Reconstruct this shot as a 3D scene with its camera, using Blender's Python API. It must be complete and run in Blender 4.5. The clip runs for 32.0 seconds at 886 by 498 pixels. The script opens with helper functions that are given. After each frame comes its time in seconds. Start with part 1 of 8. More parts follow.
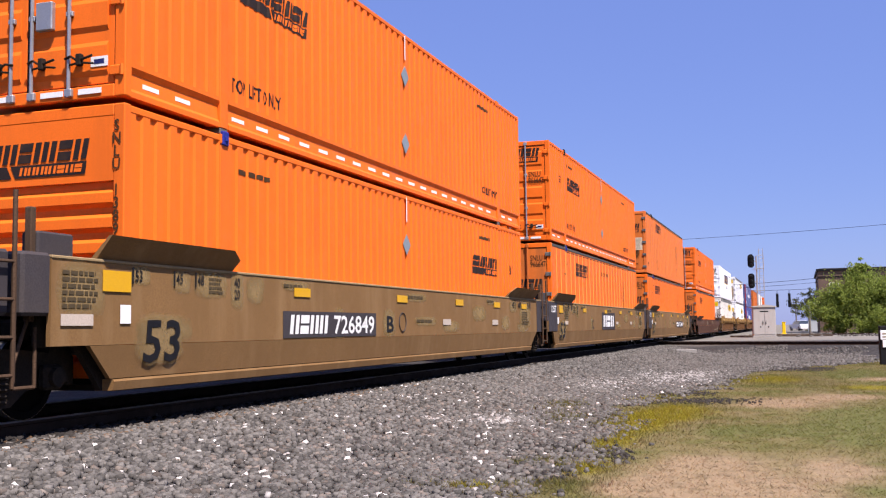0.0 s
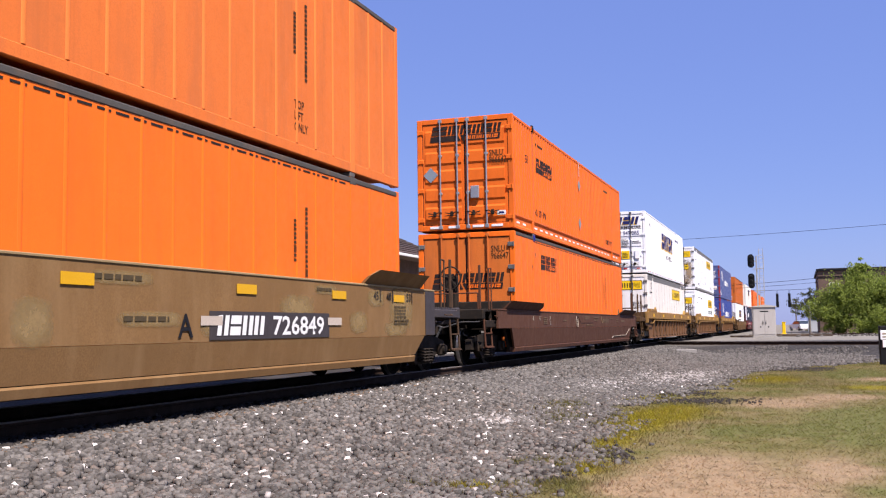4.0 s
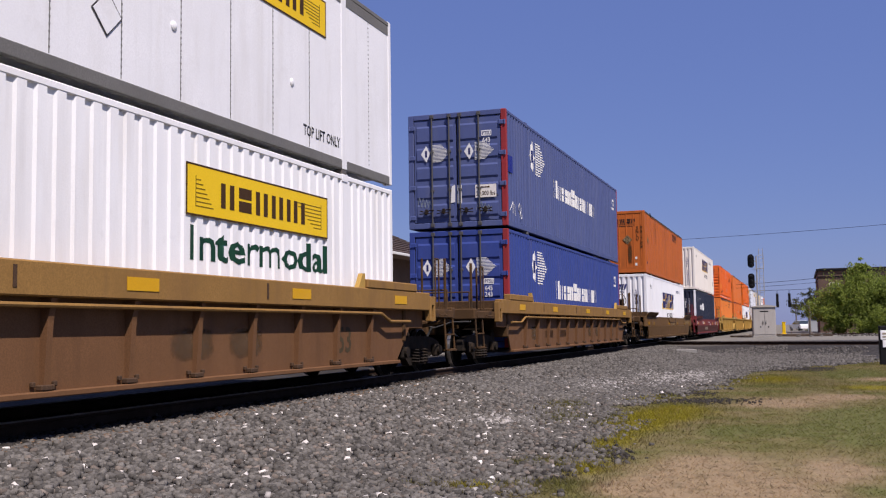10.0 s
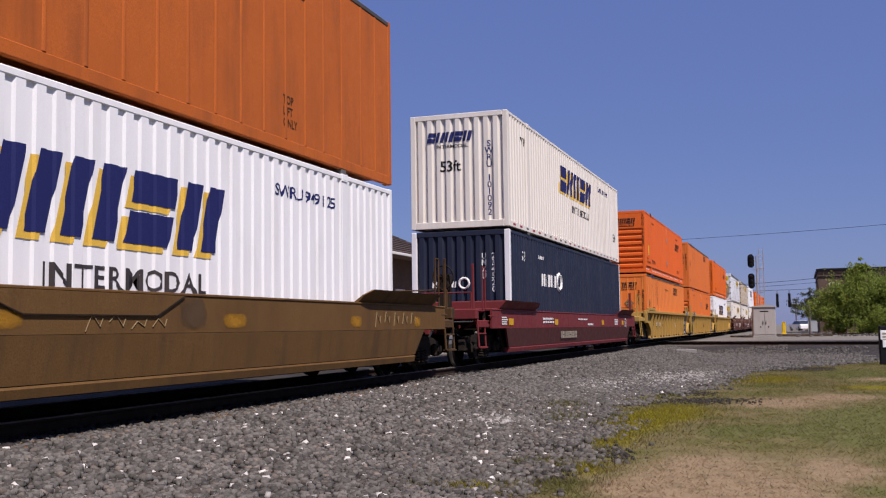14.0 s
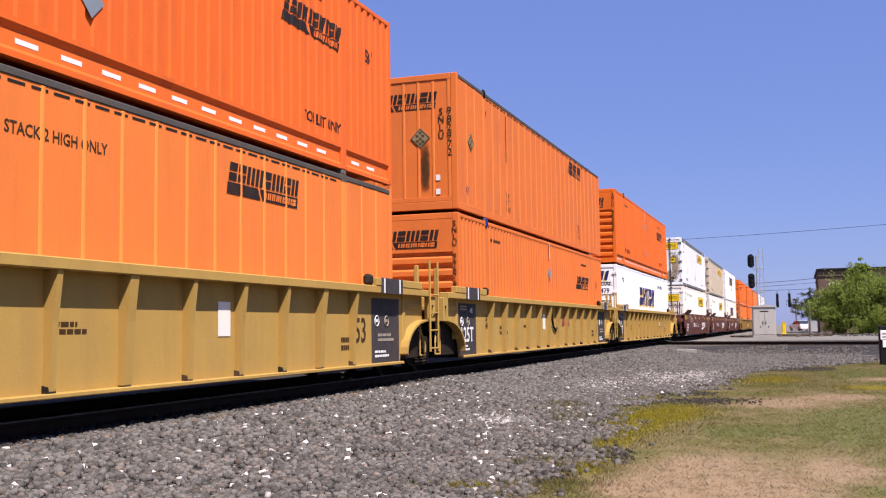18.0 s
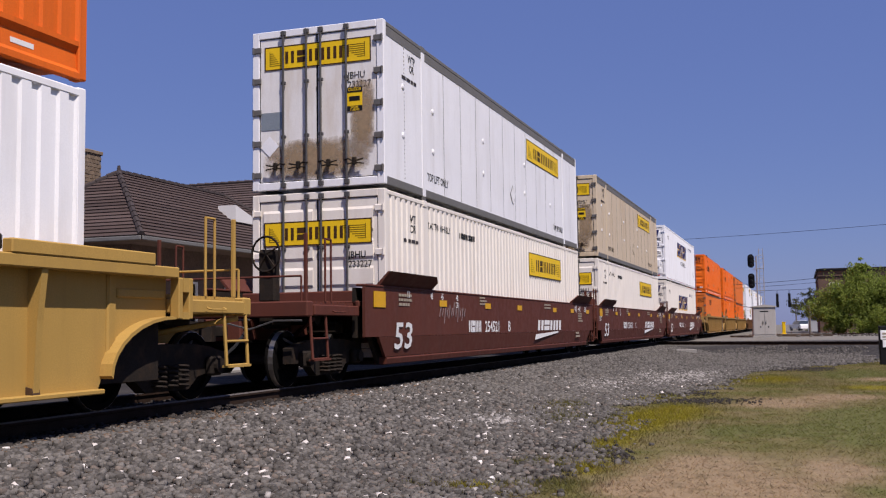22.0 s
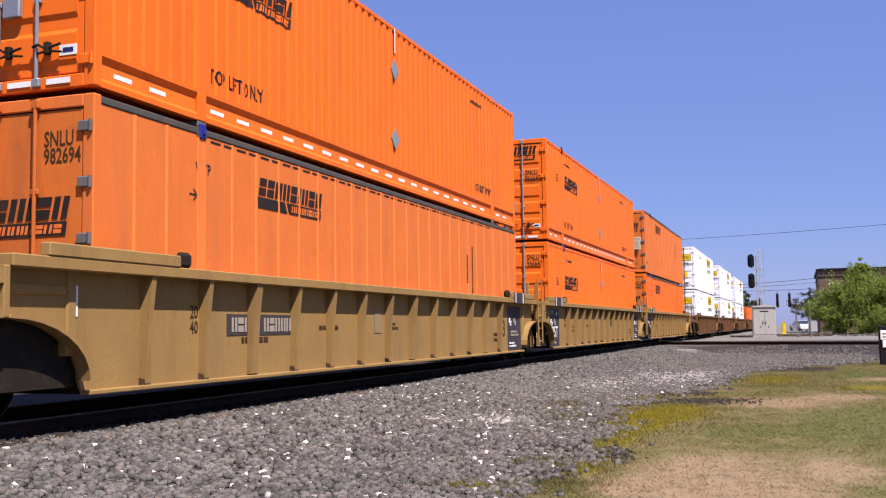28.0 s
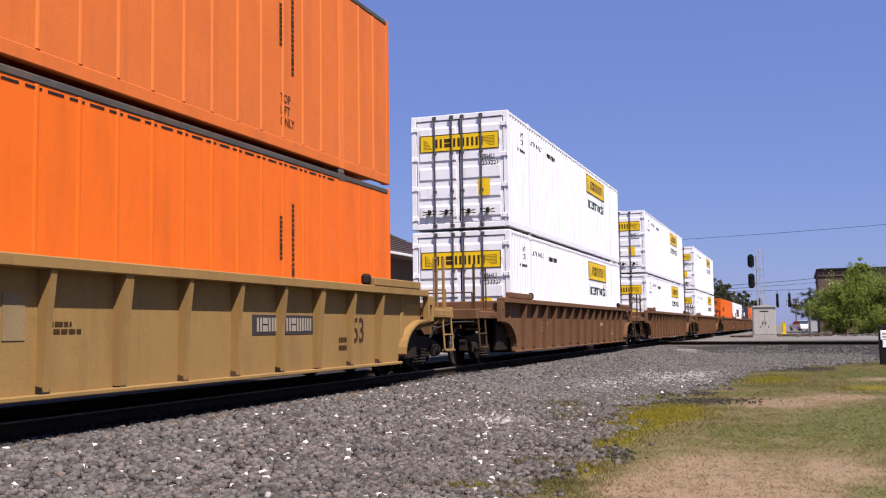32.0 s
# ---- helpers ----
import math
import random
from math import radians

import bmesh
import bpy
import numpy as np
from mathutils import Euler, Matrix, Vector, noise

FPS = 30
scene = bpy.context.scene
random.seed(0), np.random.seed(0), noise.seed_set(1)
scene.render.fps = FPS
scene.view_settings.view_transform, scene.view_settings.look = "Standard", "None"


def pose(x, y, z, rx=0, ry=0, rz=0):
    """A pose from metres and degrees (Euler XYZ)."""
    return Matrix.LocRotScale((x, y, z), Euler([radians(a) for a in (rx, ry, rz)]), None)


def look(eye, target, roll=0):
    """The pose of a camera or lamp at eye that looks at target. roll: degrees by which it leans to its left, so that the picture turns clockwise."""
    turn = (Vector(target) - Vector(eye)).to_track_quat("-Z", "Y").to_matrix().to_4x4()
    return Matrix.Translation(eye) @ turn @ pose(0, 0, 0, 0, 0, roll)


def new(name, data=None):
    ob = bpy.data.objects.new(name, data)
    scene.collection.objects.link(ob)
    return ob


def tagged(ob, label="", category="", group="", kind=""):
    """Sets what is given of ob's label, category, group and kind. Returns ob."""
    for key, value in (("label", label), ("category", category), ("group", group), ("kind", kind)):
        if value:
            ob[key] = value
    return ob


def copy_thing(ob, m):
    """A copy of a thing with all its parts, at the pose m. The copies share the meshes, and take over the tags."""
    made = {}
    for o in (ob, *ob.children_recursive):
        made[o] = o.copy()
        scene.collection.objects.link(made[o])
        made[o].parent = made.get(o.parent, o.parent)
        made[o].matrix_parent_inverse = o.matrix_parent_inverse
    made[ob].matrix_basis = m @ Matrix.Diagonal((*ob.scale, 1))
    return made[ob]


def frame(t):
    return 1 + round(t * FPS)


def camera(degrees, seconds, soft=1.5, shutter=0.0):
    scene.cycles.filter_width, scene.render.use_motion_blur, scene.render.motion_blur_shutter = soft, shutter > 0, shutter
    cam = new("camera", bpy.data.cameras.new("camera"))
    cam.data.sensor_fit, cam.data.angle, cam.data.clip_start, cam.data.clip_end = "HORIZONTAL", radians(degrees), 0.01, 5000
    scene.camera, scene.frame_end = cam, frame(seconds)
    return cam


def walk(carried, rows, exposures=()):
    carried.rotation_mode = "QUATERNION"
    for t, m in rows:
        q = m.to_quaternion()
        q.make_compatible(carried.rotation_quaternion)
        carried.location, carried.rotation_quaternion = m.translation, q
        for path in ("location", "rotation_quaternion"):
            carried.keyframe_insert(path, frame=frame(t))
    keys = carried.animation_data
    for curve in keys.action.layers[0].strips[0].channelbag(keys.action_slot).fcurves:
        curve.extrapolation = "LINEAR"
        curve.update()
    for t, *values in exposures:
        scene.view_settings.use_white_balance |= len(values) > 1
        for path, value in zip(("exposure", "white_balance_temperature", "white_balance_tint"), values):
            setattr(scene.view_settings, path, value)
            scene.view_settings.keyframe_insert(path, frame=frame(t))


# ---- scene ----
# The track runs along y; x = -7.955 is its centre line, rail tops at z = 0.57. Grass level is z = 0.
TX, RAIL = -7.955, 0.57
SPEED = 11.938          # metres a second, towards -y
SECONDS = 32.0
CAM = (0.0, 0.0, 1.40)

cam = camera(47.1, SECONDS, soft=1.2)


def aim(yaw, pitch):
    a, b = radians(yaw), radians(pitch)
    return (CAM[0] - math.sin(a) * math.cos(b), CAM[1] + math.cos(a) * math.cos(b), CAM[2] + math.sin(b))


VIEW = look(CAM, aim(19.203, 4.502), -0.806)
# the clip's camera darkens when white loads fill its picture: seconds, stops, kelvin, tint
EXPOSURES = [(t, e + 0.80, 6500, 20) for t, e in ((0, 0.12), (2, 0.10), (3, 0.18), (5.5, -0.05), (6.5, -0.2), (7.3, -0.6), (8, -0.74), (9, -0.68), (10.2, -0.45), (10.8, -0.02), (11.3, 0.0), (12.1, 0.0), (12.8, -0.45), (13.2, -0.5), (14, -0.66), (15.0, -0.5), (16, -0.2),
                                                  (17, 0.0), (19, -0.1), (20, -0.25), (20.5, -0.4), (21, -0.66), (22, -0.66), (24, -0.66), (25.5, -0.7), (27, -0.15), (28, 0.0), (31, 0.0), (32, -0.2))]
walk(cam, [(0.0, VIEW), (SECONDS, VIEW)], EXPOSURES)

# ---- light ----
SUN_TO = Vector((0.42, -0.33, 0.845)).normalized()
world = bpy.data.worlds.new("world")
world.use_nodes = True
scene.world = world
_wn = world.node_tree.nodes
_sky = _wn.new("ShaderNodeTexSky")
_sky.sky_type, _sky.sun_disc = "NISHITA", False
_sky.sun_elevation = math.asin(SUN_TO.z)
_sky.sun_rotation = math.atan2(SUN_TO.x, SUN_TO.y)
_sky.altitude, _sky.air_density, _sky.dust_density, _sky.ozone_density = 100, 1.0, 0.45, 4.0
_haze = _wn.new("ShaderNodeMix")                 # thin bright haze over the whole sky
_haze.data_type = "RGBA"
_haze.inputs[0].default_value, _haze.inputs[7].default_value = 0.56, (1.95, 3.1, 8.5, 1)
world.node_tree.links.new(_sky.outputs[0], _haze.inputs[6])
world.node_tree.links.new(_haze.outputs[2], _wn["Background"].inputs[0])
_wn["Background"].inputs[1].default_value = 0.060
sun = new("sun", bpy.data.lights.new("sun", "SUN"))
sun.data.energy, sun.data.angle, sun.data.color = 5.0, radians(0.55), (1.0, 0.955, 0.88)
sun.matrix_world = look((20, -14, 24), Vector((20, -14, 24)) - SUN_TO)


# ---- materials ----
def surface(name, color, rough=0.55, metal=0.0, vary=0.12, scale=1.2, dirt=None, dirt_amount=0.0, dirt_scale=0.7,
            streak=False, grain=60.0, bump=0.05, spec=0.12, obrandom=0.0, island=0.0):
    """Base colour with broad variation, stains in a second colour, fine grain and relief, in metres of the object's own space."""
    m = bpy.data.materials.new(name)
    m.use_nodes = True
    nt = m.node_tree
    N, L = nt.nodes, nt.links
    b = N["Principled BSDF"]
    tc = N.new("ShaderNodeTexCoord")
    info = N.new("ShaderNodeObjectInfo")
    off = N.new("ShaderNodeVectorMath")
    off.operation = "MULTIPLY_ADD"
    L.new(info.outputs["Random"], off.inputs[0])
    off.inputs[1].default_value = (37.0, 53.0, 19.0)
    L.new(tc.outputs["Object"], off.inputs[2])

    def noise_of(sc, detail, stretch=None):
        n = N.new("ShaderNodeTexNoise")
        n.inputs["Scale"].default_value, n.inputs["Detail"].default_value, n.inputs["Roughness"].default_value = sc, detail, 0.6
        src = off.outputs[0]
        if stretch:
            mp = N.new("ShaderNodeVectorMath")
            mp.operation = "MULTIPLY"
            mp.inputs[1].default_value = stretch
            L.new(src, mp.inputs[0])
            src = mp.outputs[0]
        L.new(src, n.inputs["Vector"])
        return n.outputs["Fac"]

    def ramp(src, lo, hi, a=0.0, z=1.0):
        r = N.new("ShaderNodeMapRange")
        r.inputs["From Min"].default_value, r.inputs["From Max"].default_value = lo, hi
        r.inputs["To Min"].default_value, r.inputs["To Max"].default_value = a, z
        L.new(src, r.inputs["Value"])
        return r.outputs[0]

    def mix(fac, c1, c2, kind="MIX"):
        x = N.new("ShaderNodeMix")
        x.data_type, x.blend_type = "RGBA", kind
        for sock, val in ((x.inputs[0], fac), (x.inputs[6], c1), (x.inputs[7], c2)):
            if isinstance(val, (int, float)):
                sock.default_value = val
            elif isinstance(val, (tuple, list)):
                sock.default_value = (*val[:3], 1)
            else:
                L.new(val, sock)
        return x.outputs[2]

    col = mix(ramp(noise_of(scale, 5), 0.3, 0.7), [c * (1 - vary) for c in color], [min(1, c * (1 + vary)) for c in color])
    col = mix(ramp(noise_of(grain, 2), 0.35, 0.65), col, [c * (1 - 1.3 * vary) for c in color])
    if dirt:
        src = noise_of(dirt_scale, 7, (3.2, 3.2, 0.55) if streak else None)
        col = mix(ramp(src, 0.5, 0.72, 0, dirt_amount), col, dirt)
        if streak:
            col = mix(ramp(noise_of(1.0, 4, (9.0, 9.0, 0.45)), 0.56, 0.76, 0, 0.30 * dirt_amount), col, [0.6 * c for c in dirt])
            col = mix(ramp(noise_of(4.0, 6), 0.60, 0.75, 0, 0.35 * dirt_amount), col, [0.75 * c for c in dirt])
    if obrandom:
        hsv = N.new("ShaderNodeHueSaturation")
        L.new(ramp(info.outputs["Random"], 0, 1, 1 - obrandom, 1 + obrandom), hsv.inputs["Value"])
        L.new(col, hsv.inputs["Color"])
        col = hsv.outputs[0]
    if island:
        geo = N.new("ShaderNodeNewGeometry")
        hsv = N.new("ShaderNodeHueSaturation")
        L.new(ramp(geo.outputs["Random Per Island"], 0, 1, 1 - island, 1 + island), hsv.inputs["Value"])
        L.new(col, hsv.inputs["Color"])
        col = hsv.outputs[0]
    L.new(col, b.inputs["Base Color"])
    L.new(ramp(noise_of(scale * 5, 4), 0.3, 0.7, max(0.03, rough - 0.12), min(1, rough + 0.12)), b.inputs["Roughness"])
    b.inputs["Metallic"].default_value = metal
    b.inputs["Specular IOR Level"].default_value = spec
    if bump:
        bp = N.new("ShaderNodeBump")
        bp.inputs["Strength"].default_value, bp.inputs["Distance"].default_value = bump, 0.02
        L.new(noise_of(grain * 0.4, 4), bp.inputs["Height"])
        L.new(bp.outputs[0], b.inputs["Normal"])
    return m


RUST = (0.10, 0.045, 0.02)
GRIME = (0.07, 0.055, 0.04)
ORANGE = surface("orange_paint", (0.80, 0.150, 0.013), 0.5, dirt=(0.42, 0.09, 0.015), dirt_amount=0.35, streak=True, vary=0.06)
ORANGE_DEEP = surface("deep_orange_paint", (0.72, 0.138, 0.015), 0.55, dirt=(0.34, 0.07, 0.015), dirt_amount=0.4, streak=True, vary=0.07)
ORANGE_FADED = surface("faded_orange_paint", (0.68, 0.165, 0.034), 0.65, dirt=(0.46, 0.13, 0.04), dirt_amount=0.6, streak=True, vary=0.09)
ORANGE_BROWN = surface("weathered_orange_paint", (0.50, 0.125, 0.025), 0.65, dirt=(0.22, 0.07, 0.025), dirt_amount=0.55, streak=True, vary=0.12)
ORANGE_STAINED = surface("stained_orange_door", (0.60, 0.150, 0.026), 0.65, dirt=(0.26, 0.085, 0.03), dirt_amount=0.7, streak=True, vary=0.12)
ORANGE_RIB = surface("pale_orange_seam", (0.78, 0.25, 0.05), 0.6, vary=0.08)
WHITE = surface("white_paint", (0.80, 0.80, 0.80), 0.45, dirt=(0.55, 0.52, 0.48), dirt_amount=0.35, streak=True, vary=0.03)
WHITE_GREY = surface("greyed_white_panel", (0.80, 0.80, 0.81), 0.5, dirt=(0.58, 0.56, 0.53), dirt_amount=0.4, streak=True, vary=0.06)
CREAM = surface("cream_paint", (0.76, 0.71, 0.63), 0.5, dirt=(0.55, 0.47, 0.38), dirt_amount=0.4, streak=True, vary=0.04)
TAN = surface("yellowed_tan_panel", (0.60, 0.49, 0.345), 0.55, dirt=(0.42, 0.29, 0.16), dirt_amount=0.5, streak=True, vary=0.06)
BLUE = surface("blue_paint", (0.042, 0.068, 0.25), 0.5, dirt=(0.07, 0.08, 0.2), dirt_amount=0.5, streak=True, vary=0.12)
NAVY = surface("dark_navy_paint", (0.022, 0.028, 0.05), 0.5, dirt=(0.05, 0.05, 0.06), dirt_amount=0.4, streak=True, vary=0.12)
RED_POST = surface("red_paint", (0.30, 0.035, 0.04), 0.5, dirt=RUST, dirt_amount=0.3)
BROWN_SMOOTH = surface("olive_brown_car_paint", (0.205, 0.113, 0.044), 0.75, dirt=(0.255, 0.155, 0.07), dirt_amount=0.7, streak=True, vary=0.14)
PATCH = surface("pale_worn_paint_patch", (0.285, 0.205, 0.105), 0.8, dirt=(0.22, 0.145, 0.065), dirt_amount=0.6, vary=0.15, dirt_scale=4)
BROWN_DARK = surface("dark_brown_car_paint", (0.088, 0.038, 0.022), 0.7, dirt=(0.115, 0.058, 0.034), dirt_amount=0.6, streak=True, vary=0.14)
BROWN_RIB = surface("brown_car_paint", (0.165, 0.082, 0.038), 0.75, dirt=(0.10, 0.05, 0.025), dirt_amount=0.7, streak=True, vary=0.14)
OCHRE_GRIMY = surface("grimy_ochre_end_paint", (0.095, 0.052, 0.023), 0.8, dirt=(0.025, 0.018, 0.014), dirt_amount=0.9, dirt_scale=2.5, vary=0.25)
OCHRE = surface("ochre_beam_paint", (0.28, 0.155, 0.048), 0.75, dirt=(0.18, 0.10, 0.045), dirt_amount=0.7, streak=True, vary=0.15)
OCHRE_DIRTY = surface("grimy_ochre_car_paint", (0.145, 0.077, 0.027), 0.75, dirt=(0.075, 0.042, 0.021), dirt_amount=0.8, streak=True, vary=0.18)
YELLOW = surface("yellow_car_paint", (0.415, 0.258, 0.068), 0.7, dirt=(0.30, 0.18, 0.06), dirt_amount=0.45, streak=True, vary=0.08)
YELLOW_DUSTY = surface("dusty_yellow_car_paint", (0.30, 0.182, 0.062), 0.8, dirt=(0.20, 0.12, 0.05), dirt_amount=0.7, streak=True, vary=0.12)
RED_CAR = surface("maroon_red_car_paint", (0.18, 0.032, 0.033), 0.6, dirt=(0.14, 0.04, 0.035), dirt_amount=0.5, streak=True, vary=0.14)
RED_BROWN = surface("red_brown_car_paint", (0.108, 0.035, 0.023), 0.65, dirt=(0.07, 0.03, 0.022), dirt_amount=0.5, streak=True, vary=0.12)
GREY_END = surface("dark_grey_paint", (0.052, 0.045, 0.047), 0.65, dirt=(0.07, 0.055, 0.045), dirt_amount=0.5, vary=0.15)
STEEL_DARK = surface("grimy_dark_steel", (0.026, 0.021, 0.017), 0.8, metal=0.0, spec=0.06, dirt=(0.05, 0.032, 0.02), dirt_amount=0.7, dirt_scale=5, vary=0.25)
WHEEL_DARK = surface("oily_black_wheel", (0.006, 0.0055, 0.005), 0.9, spec=0.03, vary=0.2)
STEEL_BARE = surface("worn_wheel_steel", (0.30, 0.28, 0.26), 0.38, metal=0.9, vary=0.1)
ROD = surface("galvanised_rod", (0.36, 0.36, 0.365), 0.42, metal=0.6, vary=0.1, bump=0.02)
DOOR_DIRTY = surface("stained_white_door", (0.77, 0.75, 0.72), 0.55, dirt=(0.50, 0.40, 0.28), dirt_amount=0.5, dirt_scale=0.9, streak=True, vary=0.08)
ROD_DARK = surface("dull_dark_rod", (0.11, 0.105, 0.10), 0.55, metal=0.4, vary=0.15, bump=0.0)
RUBBER = surface("black_seal", (0.02, 0.02, 0.02), 0.7, vary=0.1, bump=0.0)
BLACK = surface("black_lettering", (0.014, 0.014, 0.016), 0.6, vary=0.2, bump=0.0)
WHITE_LET = surface("white_lettering", (0.74, 0.73, 0.70), 0.6, vary=0.08, bump=0.0)
GREY_LET = surface("faded_lettering", (0.34, 0.29, 0.22), 0.7, vary=0.12, bump=0.0)
NAVY_LET = surface("navy_lettering", (0.02, 0.025, 0.11), 0.6, vary=0.12, bump=0.0)
CHALK = surface("faint_chalk", (0.20, 0.15, 0.15), 0.9, vary=0.3, bump=0.0)
DULL_LABEL = surface("dulled_label", (0.50, 0.42, 0.34), 0.7, vary=0.15, bump=0.0)
GOLD_LET = surface("gold_lettering", (0.72, 0.45, 0.07), 0.6, vary=0.1, bump=0.0)
SIGN_YELLOW = surface("yellow_sign_sheet", (0.80, 0.52, 0.015), 0.5, vary=0.06, bump=0.0)
OLIVE_INK = surface("faded_dark_lettering", (0.075, 0.055, 0.03), 0.8, vary=0.2, bump=0.0)
BROWN_LET = surface("dark_brown_lettering", (0.06, 0.03, 0.012), 0.6, vary=0.12, bump=0.0)
GREEN_LET = surface("dark_green_lettering", (0.01, 0.05, 0.03), 0.6, vary=0.12, bump=0.0)
REFLECT = surface("white_reflector", (0.78, 0.77, 0.74), 0.35, vary=0.08, bump=0.0)
RED_REFLECT = surface("red_reflector", (0.45, 0.02, 0.015), 0.35, vary=0.08, bump=0.0)
YEL_REFLECT = surface("yellow_reflector", (0.62, 0.33, 0.012), 0.4, vary=0.08, bump=0.0)
PLACARD = surface("grey_metal_placard", (0.27, 0.31, 0.33), 0.45, metal=0.3, vary=0.1, bump=0.0)
BLUE_LOCK = surface("blue_lock_paint", (0.02, 0.03, 0.22), 0.5, vary=0.15, bump=0.0)
TOP_GREY = surface("weathered_grey_rail", (0.17, 0.165, 0.155), 0.65, metal=0.1, vary=0.15)
TOP_DARK = surface("dark_weathered_rail", (0.085, 0.078, 0.07), 0.7, dirt=(0.16, 0.10, 0.06), dirt_amount=0.5, dirt_scale=2, vary=0.2)
HINGE_GREY = surface("dull_grey_hinge", (0.13, 0.125, 0.12), 0.6, dirt=(0.10, 0.06, 0.035), dirt_amount=0.5, dirt_scale=5, vary=0.15)
HAUL_INK = surface("faded_black_mark", (0.026, 0.018, 0.016), 0.65, dirt=(0.07, 0.035, 0.02), dirt_amount=0.5, dirt_scale=3, vary=0.2, bump=0.0)
SCROLL_INK = surface("olive_scroll_print", (0.20, 0.13, 0.008), 0.6, vary=0.12, bump=0.0)
RUSTY_STEEL = surface("rust_brown_end_steel", (0.085, 0.05, 0.03), 0.8, dirt=(0.045, 0.03, 0.02), dirt_amount=0.8, dirt_scale=3, vary=0.25)
BLUE_FADED = surface("faded_blue_paint", (0.082, 0.105, 0.235), 0.55, dirt=(0.12, 0.135, 0.22), dirt_amount=0.5, streak=True, vary=0.1)
# lower maroon sheet: grime, and the shade of its inward lean in the colour
RED_GRIMY_SHADED = surface("grimy_maroon_paint", (0.085, 0.028, 0.024), 0.75, dirt=(0.06, 0.035, 0.026), dirt_amount=0.6, streak=True, vary=0.15)
ORANGE_PALE = surface("sun_bleached_orange_paint", (0.76, 0.195, 0.04), 0.65, dirt=(0.56, 0.15, 0.04), dirt_amount=0.5, streak=True, vary=0.08)
ORANGE_WARM = surface("reddish_orange_paint", (0.74, 0.135, 0.022), 0.6, dirt=(0.40, 0.09, 0.03), dirt_amount=0.35, streak=True, vary=0.07)
ORANGE_AMBER = surface("amber_orange_paint", (0.80, 0.27, 0.012), 0.55, vary=0.06)


def worn_paint(name, color):
    """Old paint that has come off towards its borders and in specks."""
    m = surface(name, color, 0.8, vary=0.15, scale=4.0)
    N, L = m.node_tree.nodes, m.node_tree.links
    tc = N.new("ShaderNodeTexCoord")
    sep = N.new("ShaderNodeSeparateXYZ")
    L.new(tc.outputs["Generated"], sep.inputs[0])

    def op(kind, a, c):
        x = N.new("ShaderNodeMath")
        x.operation = kind
        for sock, val in zip(x.inputs, (a, c)):
            if isinstance(val, (int, float)):
                sock.default_value = val
            else:
                L.new(val, sock)
        return x.outputs[0]
    u, v = [op("MULTIPLY", op("MULTIPLY", q, op("SUBTRACT", 1.0, q)), 4.0) for q in sep.outputs[:2]]
    n = N.new("ShaderNodeTexNoise")
    n.inputs["Scale"].default_value, n.inputs["Detail"].default_value, n.inputs["Roughness"].default_value = 5.0, 7, 0.65
    L.new(tc.outputs["Object"], n.inputs["Vector"])
    r = N.new("ShaderNodeMapRange")
    r.inputs["From Min"].default_value, r.inputs["From Max"].default_value, r.inputs["To Max"].default_value = 0.85, 1.5, 0.8
    L.new(op("ADD", op("POWER", op("MULTIPLY", u, v), 0.5), op("MULTIPLY", n.outputs["Fac"], 0.9)), r.inputs["Value"])
    L.new(r.outputs[0], N["Principled BSDF"].inputs["Alpha"])
    return m


STAIN = worn_paint("dark_rust_stain", (0.10, 0.045, 0.018))
SOOT = worn_paint("tan_grime", (0.40, 0.29, 0.18))
GRIME_FILM = worn_paint("brown_grime", (0.13, 0.08, 0.045))
PATCH_WORN = worn_paint("worn_pale_paint", (0.33, 0.225, 0.10))
YELLOW_WORN = worn_paint("worn_yellow_paint", (0.44, 0.215, 0.025))


